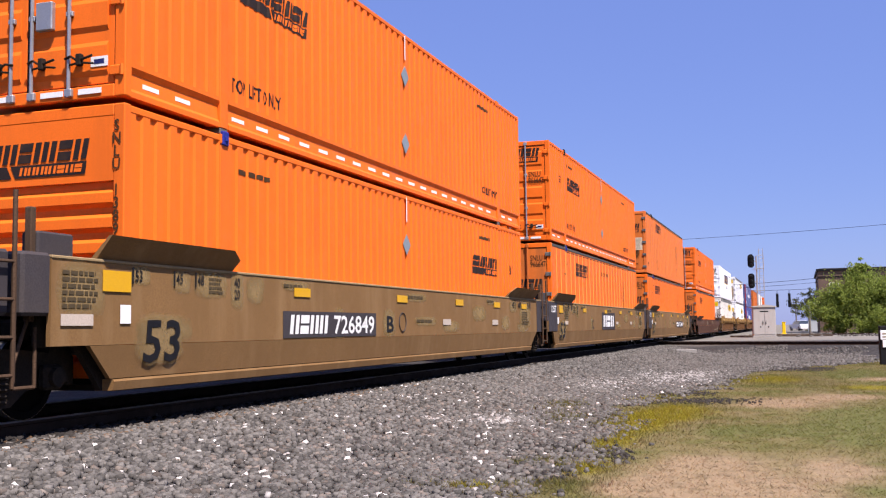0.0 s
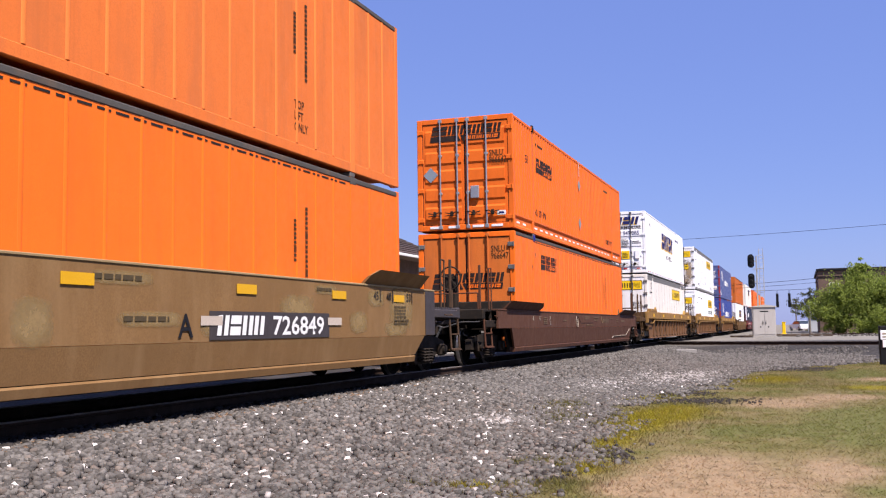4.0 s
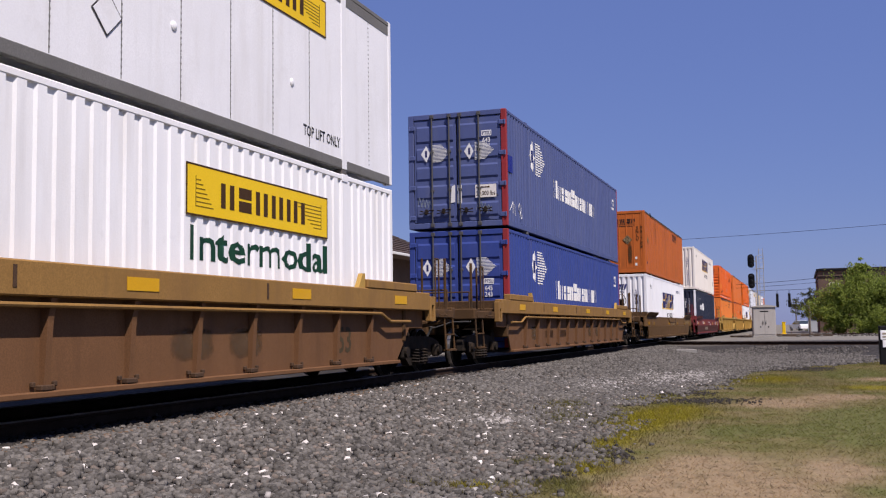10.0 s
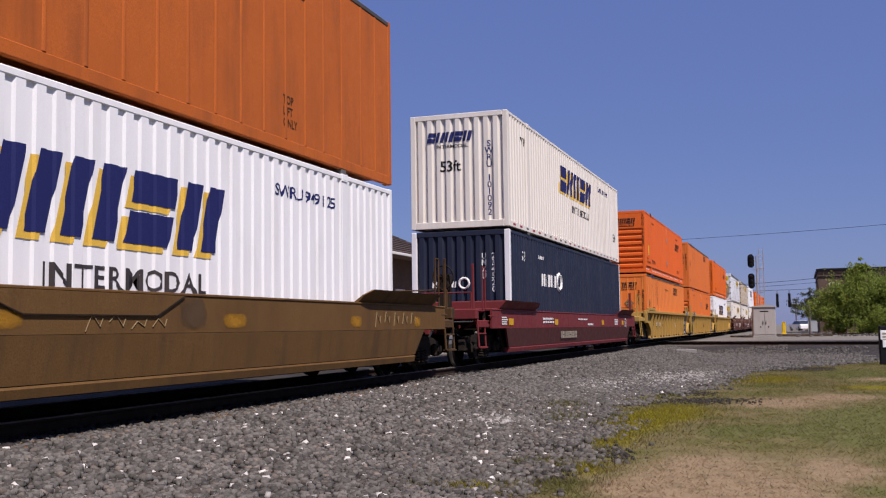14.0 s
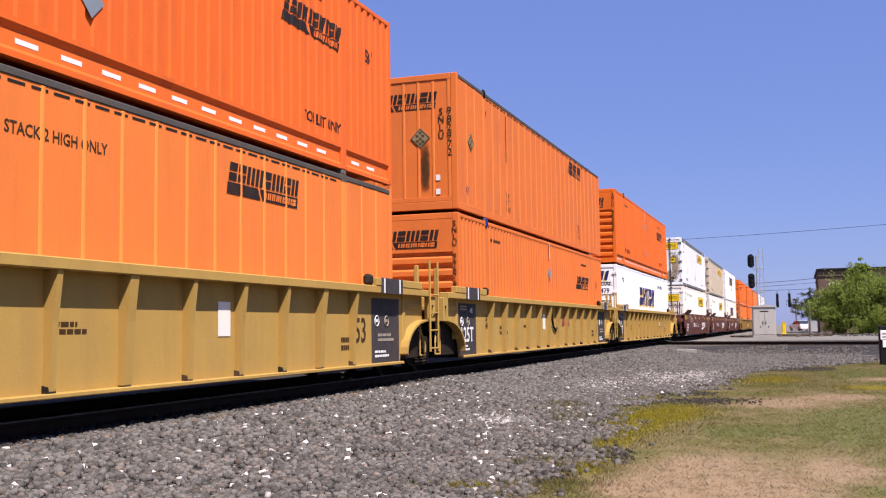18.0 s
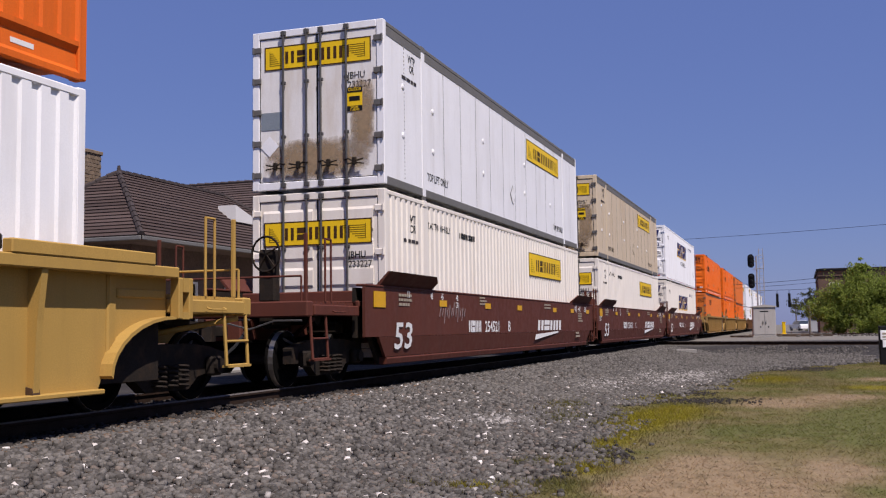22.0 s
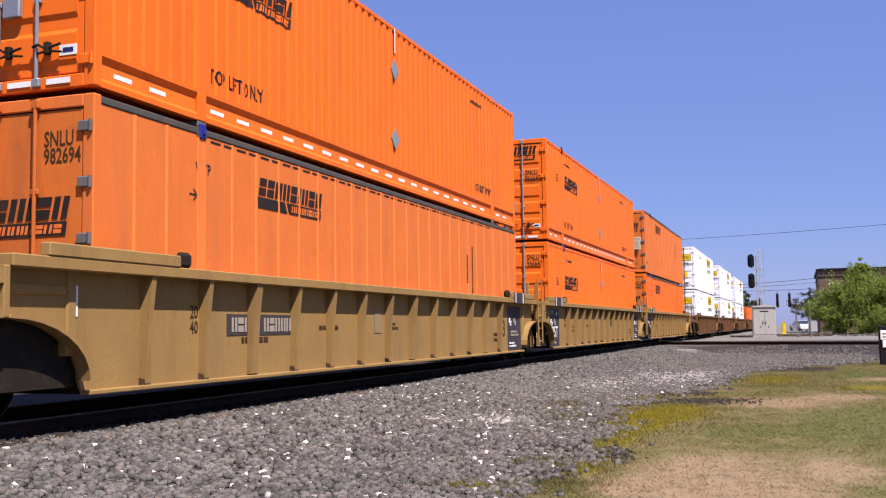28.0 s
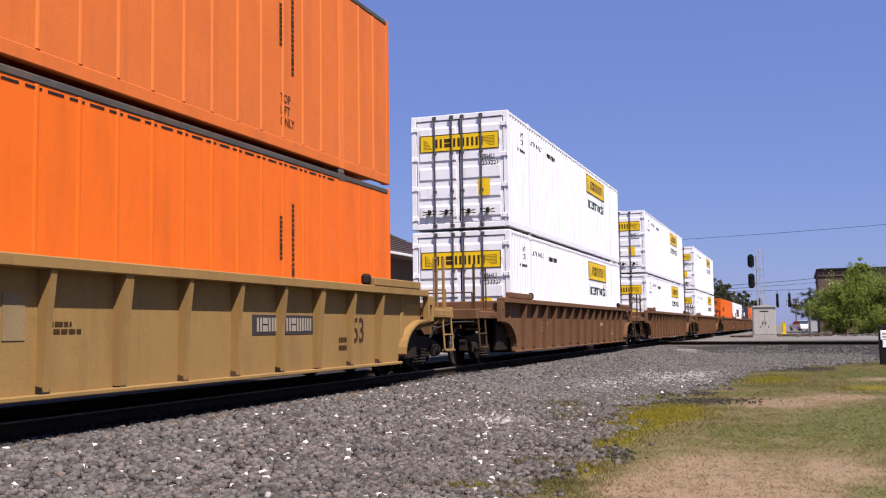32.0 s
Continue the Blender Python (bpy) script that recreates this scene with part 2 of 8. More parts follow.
# ---- geometry kit ----
class Geo:
    """Collects vertices and faces of one mesh."""

    def __init__(self):
        self.v, self.f = [], []

    def add(self, vs, fs):
        o = len(self.v)
        self.v.extend(vs)
        self.f.extend([tuple(i + o for i in f) for f in fs])
        return self

    def box(self, x0, x1, y0, y1, z0, z1, b=0.0):
        if b <= 0:
            vs = [(x, y, z) for x in (x0, x1) for y in (y0, y1) for z in (z0, z1)]
            return self.add(vs, [(0, 1, 3, 2), (4, 6, 7, 5), (0, 4, 5, 1), (2, 3, 7, 6), (0, 2, 6, 4), (1, 5, 7, 3)])
        vs, idx = [], {}
        lo, hi = (x0, y0, z0), (x1, y1, z1)
        b = min(b, *(0.49 * (hi[i] - lo[i]) for i in range(3)))
        for sx in (0, 1):
            for sy in (0, 1):
                for sz in (0, 1):
                    s = (sx, sy, sz)
                    for ax in range(3):
                        p = [lo[i] if s[i] == 0 else hi[i] for i in range(3)]
                        for i in range(3):
                            if i != ax:
                                p[i] += b if s[i] == 0 else -b
                        idx[(s, ax)] = len(vs)
                        vs.append(tuple(p))
        fs = []
        for ax in range(3):
            o1, o2 = (ax + 1) % 3, (ax + 2) % 3
            for side in (0, 1):
                q = []
                for a, c in ((0, 0), (1, 0), (1, 1), (0, 1)):
                    s = [0, 0, 0]
                    s[ax], s[o1], s[o2] = side, a, c
                    q.append(idx[(tuple(s), ax)])
                fs.append(tuple(q if side else q[::-1]))
        for ax in range(3):
            o1, o2 = (ax + 1) % 3, (ax + 2) % 3
            for a in (0, 1):
                for c in (0, 1):
                    s0, s1 = [0, 0, 0], [0, 0, 0]
                    s0[o1] = s1[o1] = a
                    s0[o2] = s1[o2] = c
                    s1[ax] = 1
                    s0, s1 = tuple(s0), tuple(s1)
                    q = (idx[(s0, o1)], idx[(s1, o1)], idx[(s1, o2)], idx[(s0, o2)])
                    fs.append(q if a == c else q[::-1])
        for s in [(x, y, z) for x in (0, 1) for y in (0, 1) for z in (0, 1)]:
            t = (idx[(s, 0)], idx[(s, 1)], idx[(s, 2)])
            fs.append(t if sum(s) % 2 else t[::-1])
        return self.add(vs, fs)

    def prism(self, poly, axis, a, b):
        """A polygon in the plane across axis ('x': y,z; 'y': x,z; 'z': x,y), from a to b."""
        def place(p, c):
            return (c, p[0], p[1]) if axis == "x" else (p[0], c, p[1]) if axis == "y" else (p[0], p[1], c)
        n = len(poly)
        vs = [place(p, a) for p in poly] + [place(p, b) for p in poly]
        fs = [tuple(range(n))[::-1], tuple(range(n, 2 * n))] + [(i, (i + 1) % n, n + (i + 1) % n, n + i) for i in range(n)]
        return self.add(vs, fs)

    def tube(self, p, q, r, n=8, r2=None):
        p, q = Vector(p), Vector(q)
        d = (q - p).normalized()
        u = d.orthogonal().normalized()
        w = d.cross(u)
        vs = []
        for c, rr in ((p, r), (q, r if r2 is None else r2)):
            for i in range(n):
                a = 2 * math.pi * i / n
                vs.append(tuple(c + rr * (math.cos(a) * u + math.sin(a) * w)))
        fs = [(i, (i + 1) % n, n + (i + 1) % n, n + i) for i in range(n)] + [tuple(range(n))[::-1], tuple(range(n, 2 * n))]
        return self.add(vs, fs)

    def pipe(self, pts, r, n=8):
        for p, q in zip(pts, pts[1:]):
            self.tube(p, q, r, n)
        return self

    def ring(self, c, axis, R, r, n=20, k=6):
        """A torus."""
        c, ax = Vector(c), Vector(axis).normalized()
        u = ax.orthogonal().normalized()
        w = ax.cross(u)
        vs, fs = [], []
        for i in range(n):
            a = 2 * math.pi * i / n
            d = math.cos(a) * u + math.sin(a) * w
            for j in range(k):
                b = 2 * math.pi * j / k
                vs.append(tuple(c + d * (R + r * math.cos(b)) + ax * (r * math.sin(b))))
                fs.append((i * k + j, ((i + 1) % n) * k + j, ((i + 1) % n) * k + (j + 1) % k, i * k + (j + 1) % k))
        return self.add(vs, fs)

    def lathe(self, axis_pts, n=24, caps=True):
        """(along, radius) pairs turned round the x axis."""
        vs, fs = [], []
        for a, r in axis_pts:
            for i in range(n):
                t = 2 * math.pi * i / n
                vs.append((a, r * math.cos(t), r * math.sin(t)))
        m = len(axis_pts)
        for j in range(m - 1):
            for i in range(n):
                fs.append((j * n + i, j * n + (i + 1) % n, (j + 1) * n + (i + 1) % n, (j + 1) * n + i))
        if caps:
            fs += [tuple(range(n))[::-1], tuple(range((m - 1) * n, m * n))]
        return self.add(vs, fs)

    def moved(self, m):
        self.v = [tuple(m @ Vector(p)) for p in self.v]
        return self

    def mesh(self, name, material):
        me = bpy.data.meshes.new(name)
        me.from_pydata(self.v, [], self.f)
        bm = bmesh.new()
        bm.from_mesh(me)
        bmesh.ops.recalc_face_normals(bm, faces=bm.faces)
        bm.to_mesh(me)
        bm.free()
        me.materials.append(material)
        return me


MESHES = {}


def gather(*geos):
    g = Geo()
    for h in geos:
        g.add(h.v, h.f)
    return g


def part(name, geo, material, parent, label="", at=None, key=None):
    """One mesh object under a thing. geo: a Geo, or a function that makes one (kept under key and shared)."""
    if key is not None:
        key = (key, material.name)
        if key not in MESHES:
            MESHES[key] = (geo() if callable(geo) else geo).mesh(name, material)
        me = MESHES[key]
    else:
        me = (geo() if callable(geo) else geo).mesh(name, material)
    ob = new(name, me)
    ob.parent = parent
    if name.endswith(("mark", "_shadow", "_print", "wordmark")):
        tagged(ob, kind="stuff")
    if at is not None:
        ob.matrix_basis = at
    if label:
        tagged(ob, label)
    return ob


def thing(name, label, category, at=None, group="", kind=""):
    ob = new(name)
    ob.empty_display_size = 0.3
    if at is not None:
        ob.matrix_basis = at
    return tagged(ob, label, category, group, kind)


# Faces that carry writing: SIDE looks to +x, END looks to -y.
SIDE = Matrix(((0, 0, 1, 0), (1, 0, 0, 0), (0, 1, 0, 0), (0, 0, 0, 1)))
END = Matrix(((1, 0, 0, 0), (0, 0, -1, 0), (0, 1, 0, 0), (0, 0, 0, 1)))


def on_side(x, y, z):
    return Matrix.Translation((x, y, z)) @ SIDE


def on_end(x, y, z):
    return Matrix.Translation((x, y, z)) @ END


def lettering(words, size, material, parent, at, wide=1.0, centre=False, gap=0.85, name="lettering", fit=0.0):
    """Words in the built-in font, as a thin mesh in the plane of at."""
    key = ("text", words, size, wide, centre, gap, fit, material.name)
    if key not in MESHES:
        cu = bpy.data.curves.new("words", "FONT")
        cu.body, cu.size, cu.resolution_u, cu.space_line = words, size * 1.38, 2, gap
        cu.offset = size * 0.022
        cu.align_x = "CENTER" if centre else "LEFT"
        tmp = bpy.data.objects.new("words", cu)
        scene.collection.objects.link(tmp)
        me = bpy.data.meshes.new_from_object(tmp)
        bpy.data.objects.remove(tmp)
        span = max(v.co.x for v in me.vertices) - min(v.co.x for v in me.vertices)
        me.transform(Matrix.Diagonal((fit / span if fit else wide, 1, 1, 1)))
        me.materials.clear()
        me.materials.append(material)
        MESHES[key] = me
    ob = new(name, MESHES[key])
    ob.parent, ob.matrix_basis = parent, at
    return ob


def plate(w, h, t=0.004):
    return Geo().box(0, w, 0, h, 0, t)


def worn_patch(w, h, t=0.003):
    """A rounded, slightly uneven patch of old paint."""
    r, rnd, pts = min(w, h) * 0.35, random.Random(round(w * 97 + h * 31)), []
    for cx, cy, a0 in ((w - r, h - r, 0), (r, h - r, 90), (r, r, 180), (w - r, r, 270)):
        for a in (0, 30, 60, 90):
            k = r * rnd.uniform(0.85, 1.2)
            pts.append((cx + k * math.cos(radians(a0 + a)), cy + k * math.sin(radians(a0 + a))))
    return Geo().prism(pts, "z", 0, t)


def diamond(s):
    return Geo().prism([(0, -s), (s, 0), (0, s), (-s, 0)], "z", 0, 0.006)


# plain bars of which marks are made: width, then pieces (x0, x1, y0, y1) of a cell one unit high.
# i: one bar; n, u, o: two upright bars; w: three; c, b: two bars lying on one another
def block(code, v, hb):
    if code == "i":
        return v * 1.15, [(0, v * 1.15, 0, 1)]
    if code == "w":
        return 1.5, [(k * (1.5 - v) / 2, k * (1.5 - v) / 2 + v, 0, 1) for k in range(3)]
    if code in "nuo":
        return 0.95, [(0, v * 1.08, 0, 1), (0.95 - v * 1.08, 0.95, 0, 1)]
    return 0.95, [(0, 0.95, 0, 0.5 - hb / 4), (0, 0.95, 0.5 + hb / 4, 1)]


def blocks(codes, w, h, slant=0.0, v=0.34, hb=0.24, gap=0.17, t=0.004):
    """A mark of the size of a word, drawn as a row of plain bars; a taller first bar where the code is a capital."""
    g, cells, x = Geo(), [], 0.0
    for code in codes:
        wide, cell = block(code.lower(), v, hb)
        big = 1.28 if code.isupper() else 1.0
        cells.append((x, big, cell))
        x += wide * big + gap
    k = w / (x - gap)
    for x0, big, cell in cells:
        for a, b, lo, hi in cell:
            q = [((x0 + c * big) * k + slant * z * h * big, z * h * big, t) for c, z in ((a, lo), (b, lo), (b, hi), (a, hi))]
            g.add(q, [(0, 1, 2, 3)])
    return g


def lines_block(rows, w, h, t=0.003, seed=1):
    """Unreadable small print: rows of short bars."""
    g, rnd = Geo(), random.Random(seed)
    step = h / rows
    for r in range(rows):
        x, end = 0.0, w * rnd.uniform(0.7, 1.0)
        while x < end:
            n = rnd.uniform(0.08, 0.22) * w
            g.box(x, min(end, x + n), h - (r + 0.72) * step, h - (r + 0.14) * step, 0, t)
            x += n + 0.035 * w
    return g


# ---- containers: 16.2 m long, 2.59 m wide, 2.88 m high; origin at the middle of the underside ----
CL, CW, CH = 16.25, 1.295, 2.915
POST = CL / 2 - 1.98       # the lifting posts, 12.2 m apart


def corrugated(y0, y1, z0, z1, x, depth=0.026, pitch=0.27):
    """A folded sheet between two posts, folds upright, on the side x."""
    g = Geo()
    n = max(1, round((y1 - y0) / pitch))
    p = (y1 - y0) / n
    s = 1 if x > 0 else -1
    prof = [(y0, x)]
    for i in range(n):
        a = y0 + i * p
        prof += [(a + 0.40 * p, x), (a + 0.50 * p, x - s * depth), (a + 0.82 * p, x - s * depth), (a + 0.92 * p, x)]
    prof.append((y1, x))
    vs = [(q, y, z) for y, q in prof for z in (z0, z1)]
    fs = [(2 * i, 2 * i + 2, 2 * i + 3, 2 * i + 1) for i in range(len(prof) - 1)]
    return g.add(vs, fs)


def panelled(y0, y1, z0, z1, x, pitch, w, out):
    """Upright beads on a flat sheet."""
    g = Geo()
    n = max(1, round((y1 - y0) / pitch))
    s = 1 if x > 0 else -1
    for i in range(1, n):
        y = y0 + (y1 - y0) * i / n
        g.prism([(y - w, z0), (y + w, z0), (y + w, z1), (y - w, z1)], "x", x, x + s * out)
    return g


def rivets(y0, y1, z0, z1, x, pitch):
    g = Geo()
    n = max(1, round((y1 - y0) / pitch))
    for i in range(1, n):
        y = y0 + (y1 - y0) * i / n
        z = z0 + 0.05
        while z < z1:
            g.box(x, x + 0.005, y - 0.010, y + 0.010, z, z + 0.022)
            z += 0.075
    return g


def container(style, paint, end, label, seam=None, post=None, top=None, band=False, blank=False, door=None, rods=None, flank=None):
    """style: folded, beaded or riveted sides; end: doors, flat_folds (level), tall_folds or beads."""
    c = thing("shipping_container", label, "container", group="containers on the train")
    seam, post, top = seam or paint, post or paint, top or paint
    door, rods = door or paint, rods or ROD
    H, X, Y = CH, CW, CL / 2
    k = (style, end, band)
    zb = 0.36 if band else 0.15
    top = TOP_DARK if style == "beaded" else top
    # closed box behind the sheets
    part("shell", lambda: Geo().box(-X + 0.05, X - 0.05, -Y + 0.06, Y - 0.06, 0.10, H - 0.06), paint, c, key="shell")
    part("roof", lambda: Geo().box(-X + 0.06, X - 0.06, -Y + 0.05, Y - 0.05, H - 0.058, H - 0.02), paint, c, key="roof")
    for s in (1, -1):
        x = s * X
        def sheet(x=x, s=s):
            g = Geo()
            for a, b in ((-Y + 0.10, -POST - 0.09), (-POST + 0.09, POST - 0.09), (POST + 0.09, Y - 0.10)):
                if style == "folded":
                    h = corrugated(a, b, zb, H - 0.09, x - s * 0.006)
                    g.add(h.v, h.f)
                else:
                    g.box(min(x - s * 0.03, x - s * 0.012), max(x - s * 0.03, x - s * 0.012), a, b, zb, H - 0.09)
            return g
        part("side_panel", sheet, paint, c, key=("sheet", style, band, s))
        for y in (-POST, POST):
            part("lifting_post", lambda: Geo().box(-0.03, 0.03, -0.09, 0.09, 0.0, H, 0.008), seam, c, at=pose(x - s * 0.03, y, 0), key="post")
        part("top_rail", lambda x=x, s=s: Geo().box(min(x, x - s * 0.07), max(x, x - s * 0.07), -Y + 0.1, Y - 0.1, H - 0.095, H - 0.012, 0.012),
             top, c, key=("toprail", s))
        if band:
            def rail(x=x, s=s):
                g = Geo()
                for a, b in ((-Y + 0.1, -POST - 0.1), (-POST + 0.1, POST - 0.1), (POST + 0.1, Y - 0.1)):
                    prof = [(x - s * 0.004, zb + 0.02), (x - s * 0.004, zb - 0.03), (x - s * 0.045, zb - 0.09), (x - s * 0.03, 0.10), (x, 0.06), (x, 0.0),
                            (x - s * 0.1, 0.0), (x - s * 0.1, zb + 0.02)]
                    g.prism(prof, "y", a, b)
                return g
            part("bottom_rail", rail, paint, c, key=("band", s))
            if s == 1:
                y, i = -Y + 0.35, 0
                while y < Y - 0.4:
                    if abs(abs(y + 0.14) - POST) > 0.3:
                        part("reflector", lambda: Geo().box(0, 0.006, 0, 0.30, 0, 0.05), REFLECT, c, at=Matrix.Translation((x - 0.036, y, 0.145)), key="reflector")
                    y += 0.62
        else:
            part("bottom_rail", lambda x=x, s=s: Geo().box(min(x - s * 0.004, x - s * 0.09), max(x - s * 0.004, x - s * 0.09), -Y + 0.1, Y - 0.1, 0.0, 0.152, 0.01),
                 top if style == "riveted" else paint, c, key=("bottomrail", s))
        if style == "beaded":
            if s > 0:
                for y0, y1, n in ((-Y + 0.1, -POST - 0.1, 3), (-POST + 0.1, POST - 0.1, 20), (POST + 0.1, Y - 0.1, 3)):
                    for i in range(1, n):
                        part("seam_bead", lambda: Geo().prism([(0, -0.034), (0.007, -0.027), (0.012, -0.012), (0.0132, 0.0), (0.012, 0.012), (0.007, 0.027), (0, 0.034)], "z", 0.16, H - 0.1), seam, c, at=pose(X - 0.012, y0 + (y1 - y0) * i / n, 0), key="bead")
            part("vent_strip", lambda x=x, s=s: [g0 for g0 in [Geo()] if [g0.box(x - s * 0.012 - 0.004, x - s * 0.012 + 0.006, -POST + 0.2 + 0.305 * i, -POST + 0.42 + 0.305 * i, H - 0.15, H - 0.125)
                 for i in range(39)]][0], RUBBER, c, key=("ventstrip", s))
        if style == "riveted" and s == 1:
            part("rivet_rows", lambda x=x: [g0 for g0 in [Geo()] if [g0.add(h.v, h.f) for h in (
                rivets(-Y + 0.1, -POST - 0.1, 0.16, H - 0.25, x - 0.012, 0.9), rivets(-POST + 0.1, POST - 0.1, 0.16, H - 0.25, x - 0.012, 1.105),
                rivets(POST + 0.1, Y - 0.1, 0.16, H - 0.25, x - 0.012, 0.9))]][0], TOP_GREY, c, key="rivets")
            part("seam_lines", lambda x=x: [g0 for g0 in [Geo()] if [g0.box(x - 0.013, x - 0.010, -POST + 0.1 + (2 * POST - 0.2) * i / 11 - 0.007, -POST + 0.1 + (2 * POST - 0.2) * i / 11 + 0.007, 0.16, H - 0.25)
                 for i in range(1, 11)]][0], TOP_GREY, c, key="seamlines")
            part("top_band", lambda x=x: [g0 for g0 in [Geo()] if [g0.box(x - 0.014, x - 0.006, a, b, H - 0.26, H - 0.095) for a, b in ((-Y + 0.1, -POST - 0.1), (-POST + 0.1, POST - 0.1), (POST + 0.1, Y - 0.1))]][0],
                 TOP_GREY, c, key="topband")
            for y, z in ((-5.6, 0.95), (-5.6, 1.75), (-2.2, 1.0), (-2.2, 1.75), (1.5, 1.0), (1.5, 1.75), (4.4, 1.0), (-7.2, 1.0), (-7.2, 1.9)):
                part("dome_cap", lambda: Geo().lathe([(0, 0.06), (0.012, 0.055), (0.022, 0.03), (0.025, 0.005)], 12), WHITE, c, at=Matrix.Translation((X - 0.012, y, z)), key="domecap")
    # corner posts and castings
    for sx in (1, -1):
        for sy in (1, -1):
            part("corner_post", lambda sx=sx, sy=sy: Geo().box(min(sx * X, sx * (X - 0.14)), max(sx * X, sx * (X - 0.14)), min(sy * Y, sy * (Y - 0.12)), max(sy * Y, sy * (Y - 0.12)), 0.0, H, 0.012),
                 paint if post is RED_POST and sx < 0 else post, c, key=("corner", sx, sy))
    for sy in (-POST, POST):
        part("corner_casting", lambda: Geo().box(-0.012, 0.012, -0.10, 0.10, 0, 0.12, 0.006).tube((0.0, 0, 0.06), (0.014, 0, 0.06), 0.035, 8), top, c,
             at=Matrix.Translation((X + 0.001, sy, CH - 0.122)), key="casting")
    # far end: plain folded wall
    part("end_wall", lambda: [g0 for g0 in [Geo()] if [g0.box(-X + 0.15 + 0.24 * i, -X + 0.29 + 0.24 * i, Y - 0.065, Y - 0.03, 0.15, H - 0.12) for i in range(10)]][0], paint, c, key="farend")
    if blank:
        return c
    e = -Y
    if end == "doors":
        part("door_header", lambda: Geo().box(-X + 0.14, X - 0.14, e, e + 0.08, H - 0.13, H, 0.01), paint, c, key="dhead")
        part("door_sill", lambda: Geo().box(-X + 0.14, X - 0.14, e, e + 0.08, 0, 0.14, 0.01), paint, c, key="dsill")
        for s in (-1, 1):
            a, b = (-X + 0.15, -0.012) if s < 0 else (0.012, X - 0.15)
            d = part("door", lambda a=a, b=b: Geo().box(a, b, e + 0.02, e + 0.06, 0.15, H - 0.14, 0.012), door, c, key=("door", s))
            if style != "riveted" and style != "beaded":
                for i, (z0, z1) in enumerate(((0.25, 0.62), (0.74, 1.10), (1.22, 1.58), (1.70, 2.06), (2.18, 2.62))):
                    part("door_panel", lambda a=a, b=b, z0=z0, z1=z1: Geo().prism([(e + 0.02, z0), (e - 0.004, z0 + 0.05), (e - 0.004, z1 - 0.05), (e + 0.02, z1)], "x", a + 0.08, b - 0.08), door, d, key=("dpanel", s, i))
            part("door_seal", lambda a=a, b=b, s=s: Geo().box(a - 0.012, b + 0.012, e + 0.028, e + 0.05, 0.135, H - 0.125), RUBBER, d, key=("seal", s))
            for f in (0.437, 0.843) if s < 0 else (0.07, 0.51):
                x = a + (b - a) * f
                part("lock_rod", lambda: Geo().tube((0, 0, 0.03), (0, 0, H - 0.03), 0.021, 8).box(-0.05, 0.05, -0.02, 0.03, 0.03, 0.12, 0.01).box(-0.05, 0.05, -0.02, 0.03, H - 0.12, H - 0.03, 0.01)
                     .box(-0.045, 0.045, -0.01, 0.035, 0.92, 0.98, 0.008).box(-0.045, 0.045, -0.01, 0.035, 1.9, 1.96, 0.008),
                     rods, d, at=Matrix.Translation((x, e - 0.035, 0)), key="rod")
                part("handle", lambda: Geo().pipe([(-0.04, 0, 0.03), (0.05, -0.02, 0.045), (0.14, -0.02, -0.01), (0.33, -0.02, 0.03)], 0.014, 6).pipe([(0.02, 0, -0.045), (0.16, -0.01, -0.03), (0.34, -0.01, -0.055)], 0.012, 6)
                     .box(0.12, 0.19, -0.035, 0.03, -0.065, 0.065, 0.01), STEEL_DARK, d, at=Matrix.Translation((x, e - 0.05, 0.42)) @ Matrix.Diagonal((s, 1, 1, 1)), key="handle")
            for i in range(5 if style != "folded" else 4):
                z = 0.28 + i * (2.3 / (4 if style != "folded" else 3))
                part("hinge", lambda: Geo().box(-0.09, 0.09, -0.022, 0.0, -0.055, 0.055, 0.012).tube((0.07, -0.02, -0.06), (0.07, -0.02, 0.06), 0.02, 6), HINGE_GREY if style == "riveted" or style == "beaded" else paint, d,
                     at=Matrix.Translation(((s * (X - 0.10)), e, z)) @ Matrix.Diagonal((s, 1, 1, 1)), key="hinge")
    else:
        part("end_header", lambda: Geo().box(-X + 0.14, X - 0.14, e, e + 0.08, H - 0.13, H, 0.01), paint, c, key="ehead")
        part("end_sill", lambda: Geo().box(-X + 0.14, X - 0.14, e, e + 0.08, 0, 0.17, 0.01), paint, c, key="esill2")
        if end == "flat_folds":
            for i in range(7):
                z = 0.22 + i * 0.265
                part("end_fold", lambda z=z: Geo().prism([(e + 0.06, z), (e + 0.002, z + 0.05), (e + 0.002, z + 0.15), (e + 0.06, z + 0.20)], "x", -X + 0.15, X - 0.15), paint, c, key=("efold", i))
            part("end_sign_panel", lambda: Geo().box(-X + 0.14, X - 0.14, e + 0.004, e + 0.05, 2.09, H - 0.13), paint, c, key="esign")
        elif end == "tall_folds":
            for i in range(9):
                x = -X + 0.17 + i * 0.25
                part("end_fold", lambda x=x: Geo().prism([(x, e + 0.055), (x + 0.045, e + 0.006), (x + 0.155, e + 0.006), (x + 0.20, e + 0.055)], "z", 0.17, H - 0.13), paint, c, key=("tfold", i))
        else:
            part("end_sheet", lambda: Geo().box(-X + 0.14, X - 0.14, e + 0.02, e + 0.05, 0.17, H - 0.13), paint, c, key="esheet")
            for i in range(6):
                x = -X + 0.37 + 0.335 * i
                part("end_bead", lambda: Geo().prism([(-0.03, e + 0.02), (-0.02, e + 0.006), (0.02, e + 0.006), (0.03, e + 0.02)], "z", 0.25, H - 0.15), seam if seam is not paint else paint, c, at=pose(x, 0, 0), key="ebead")
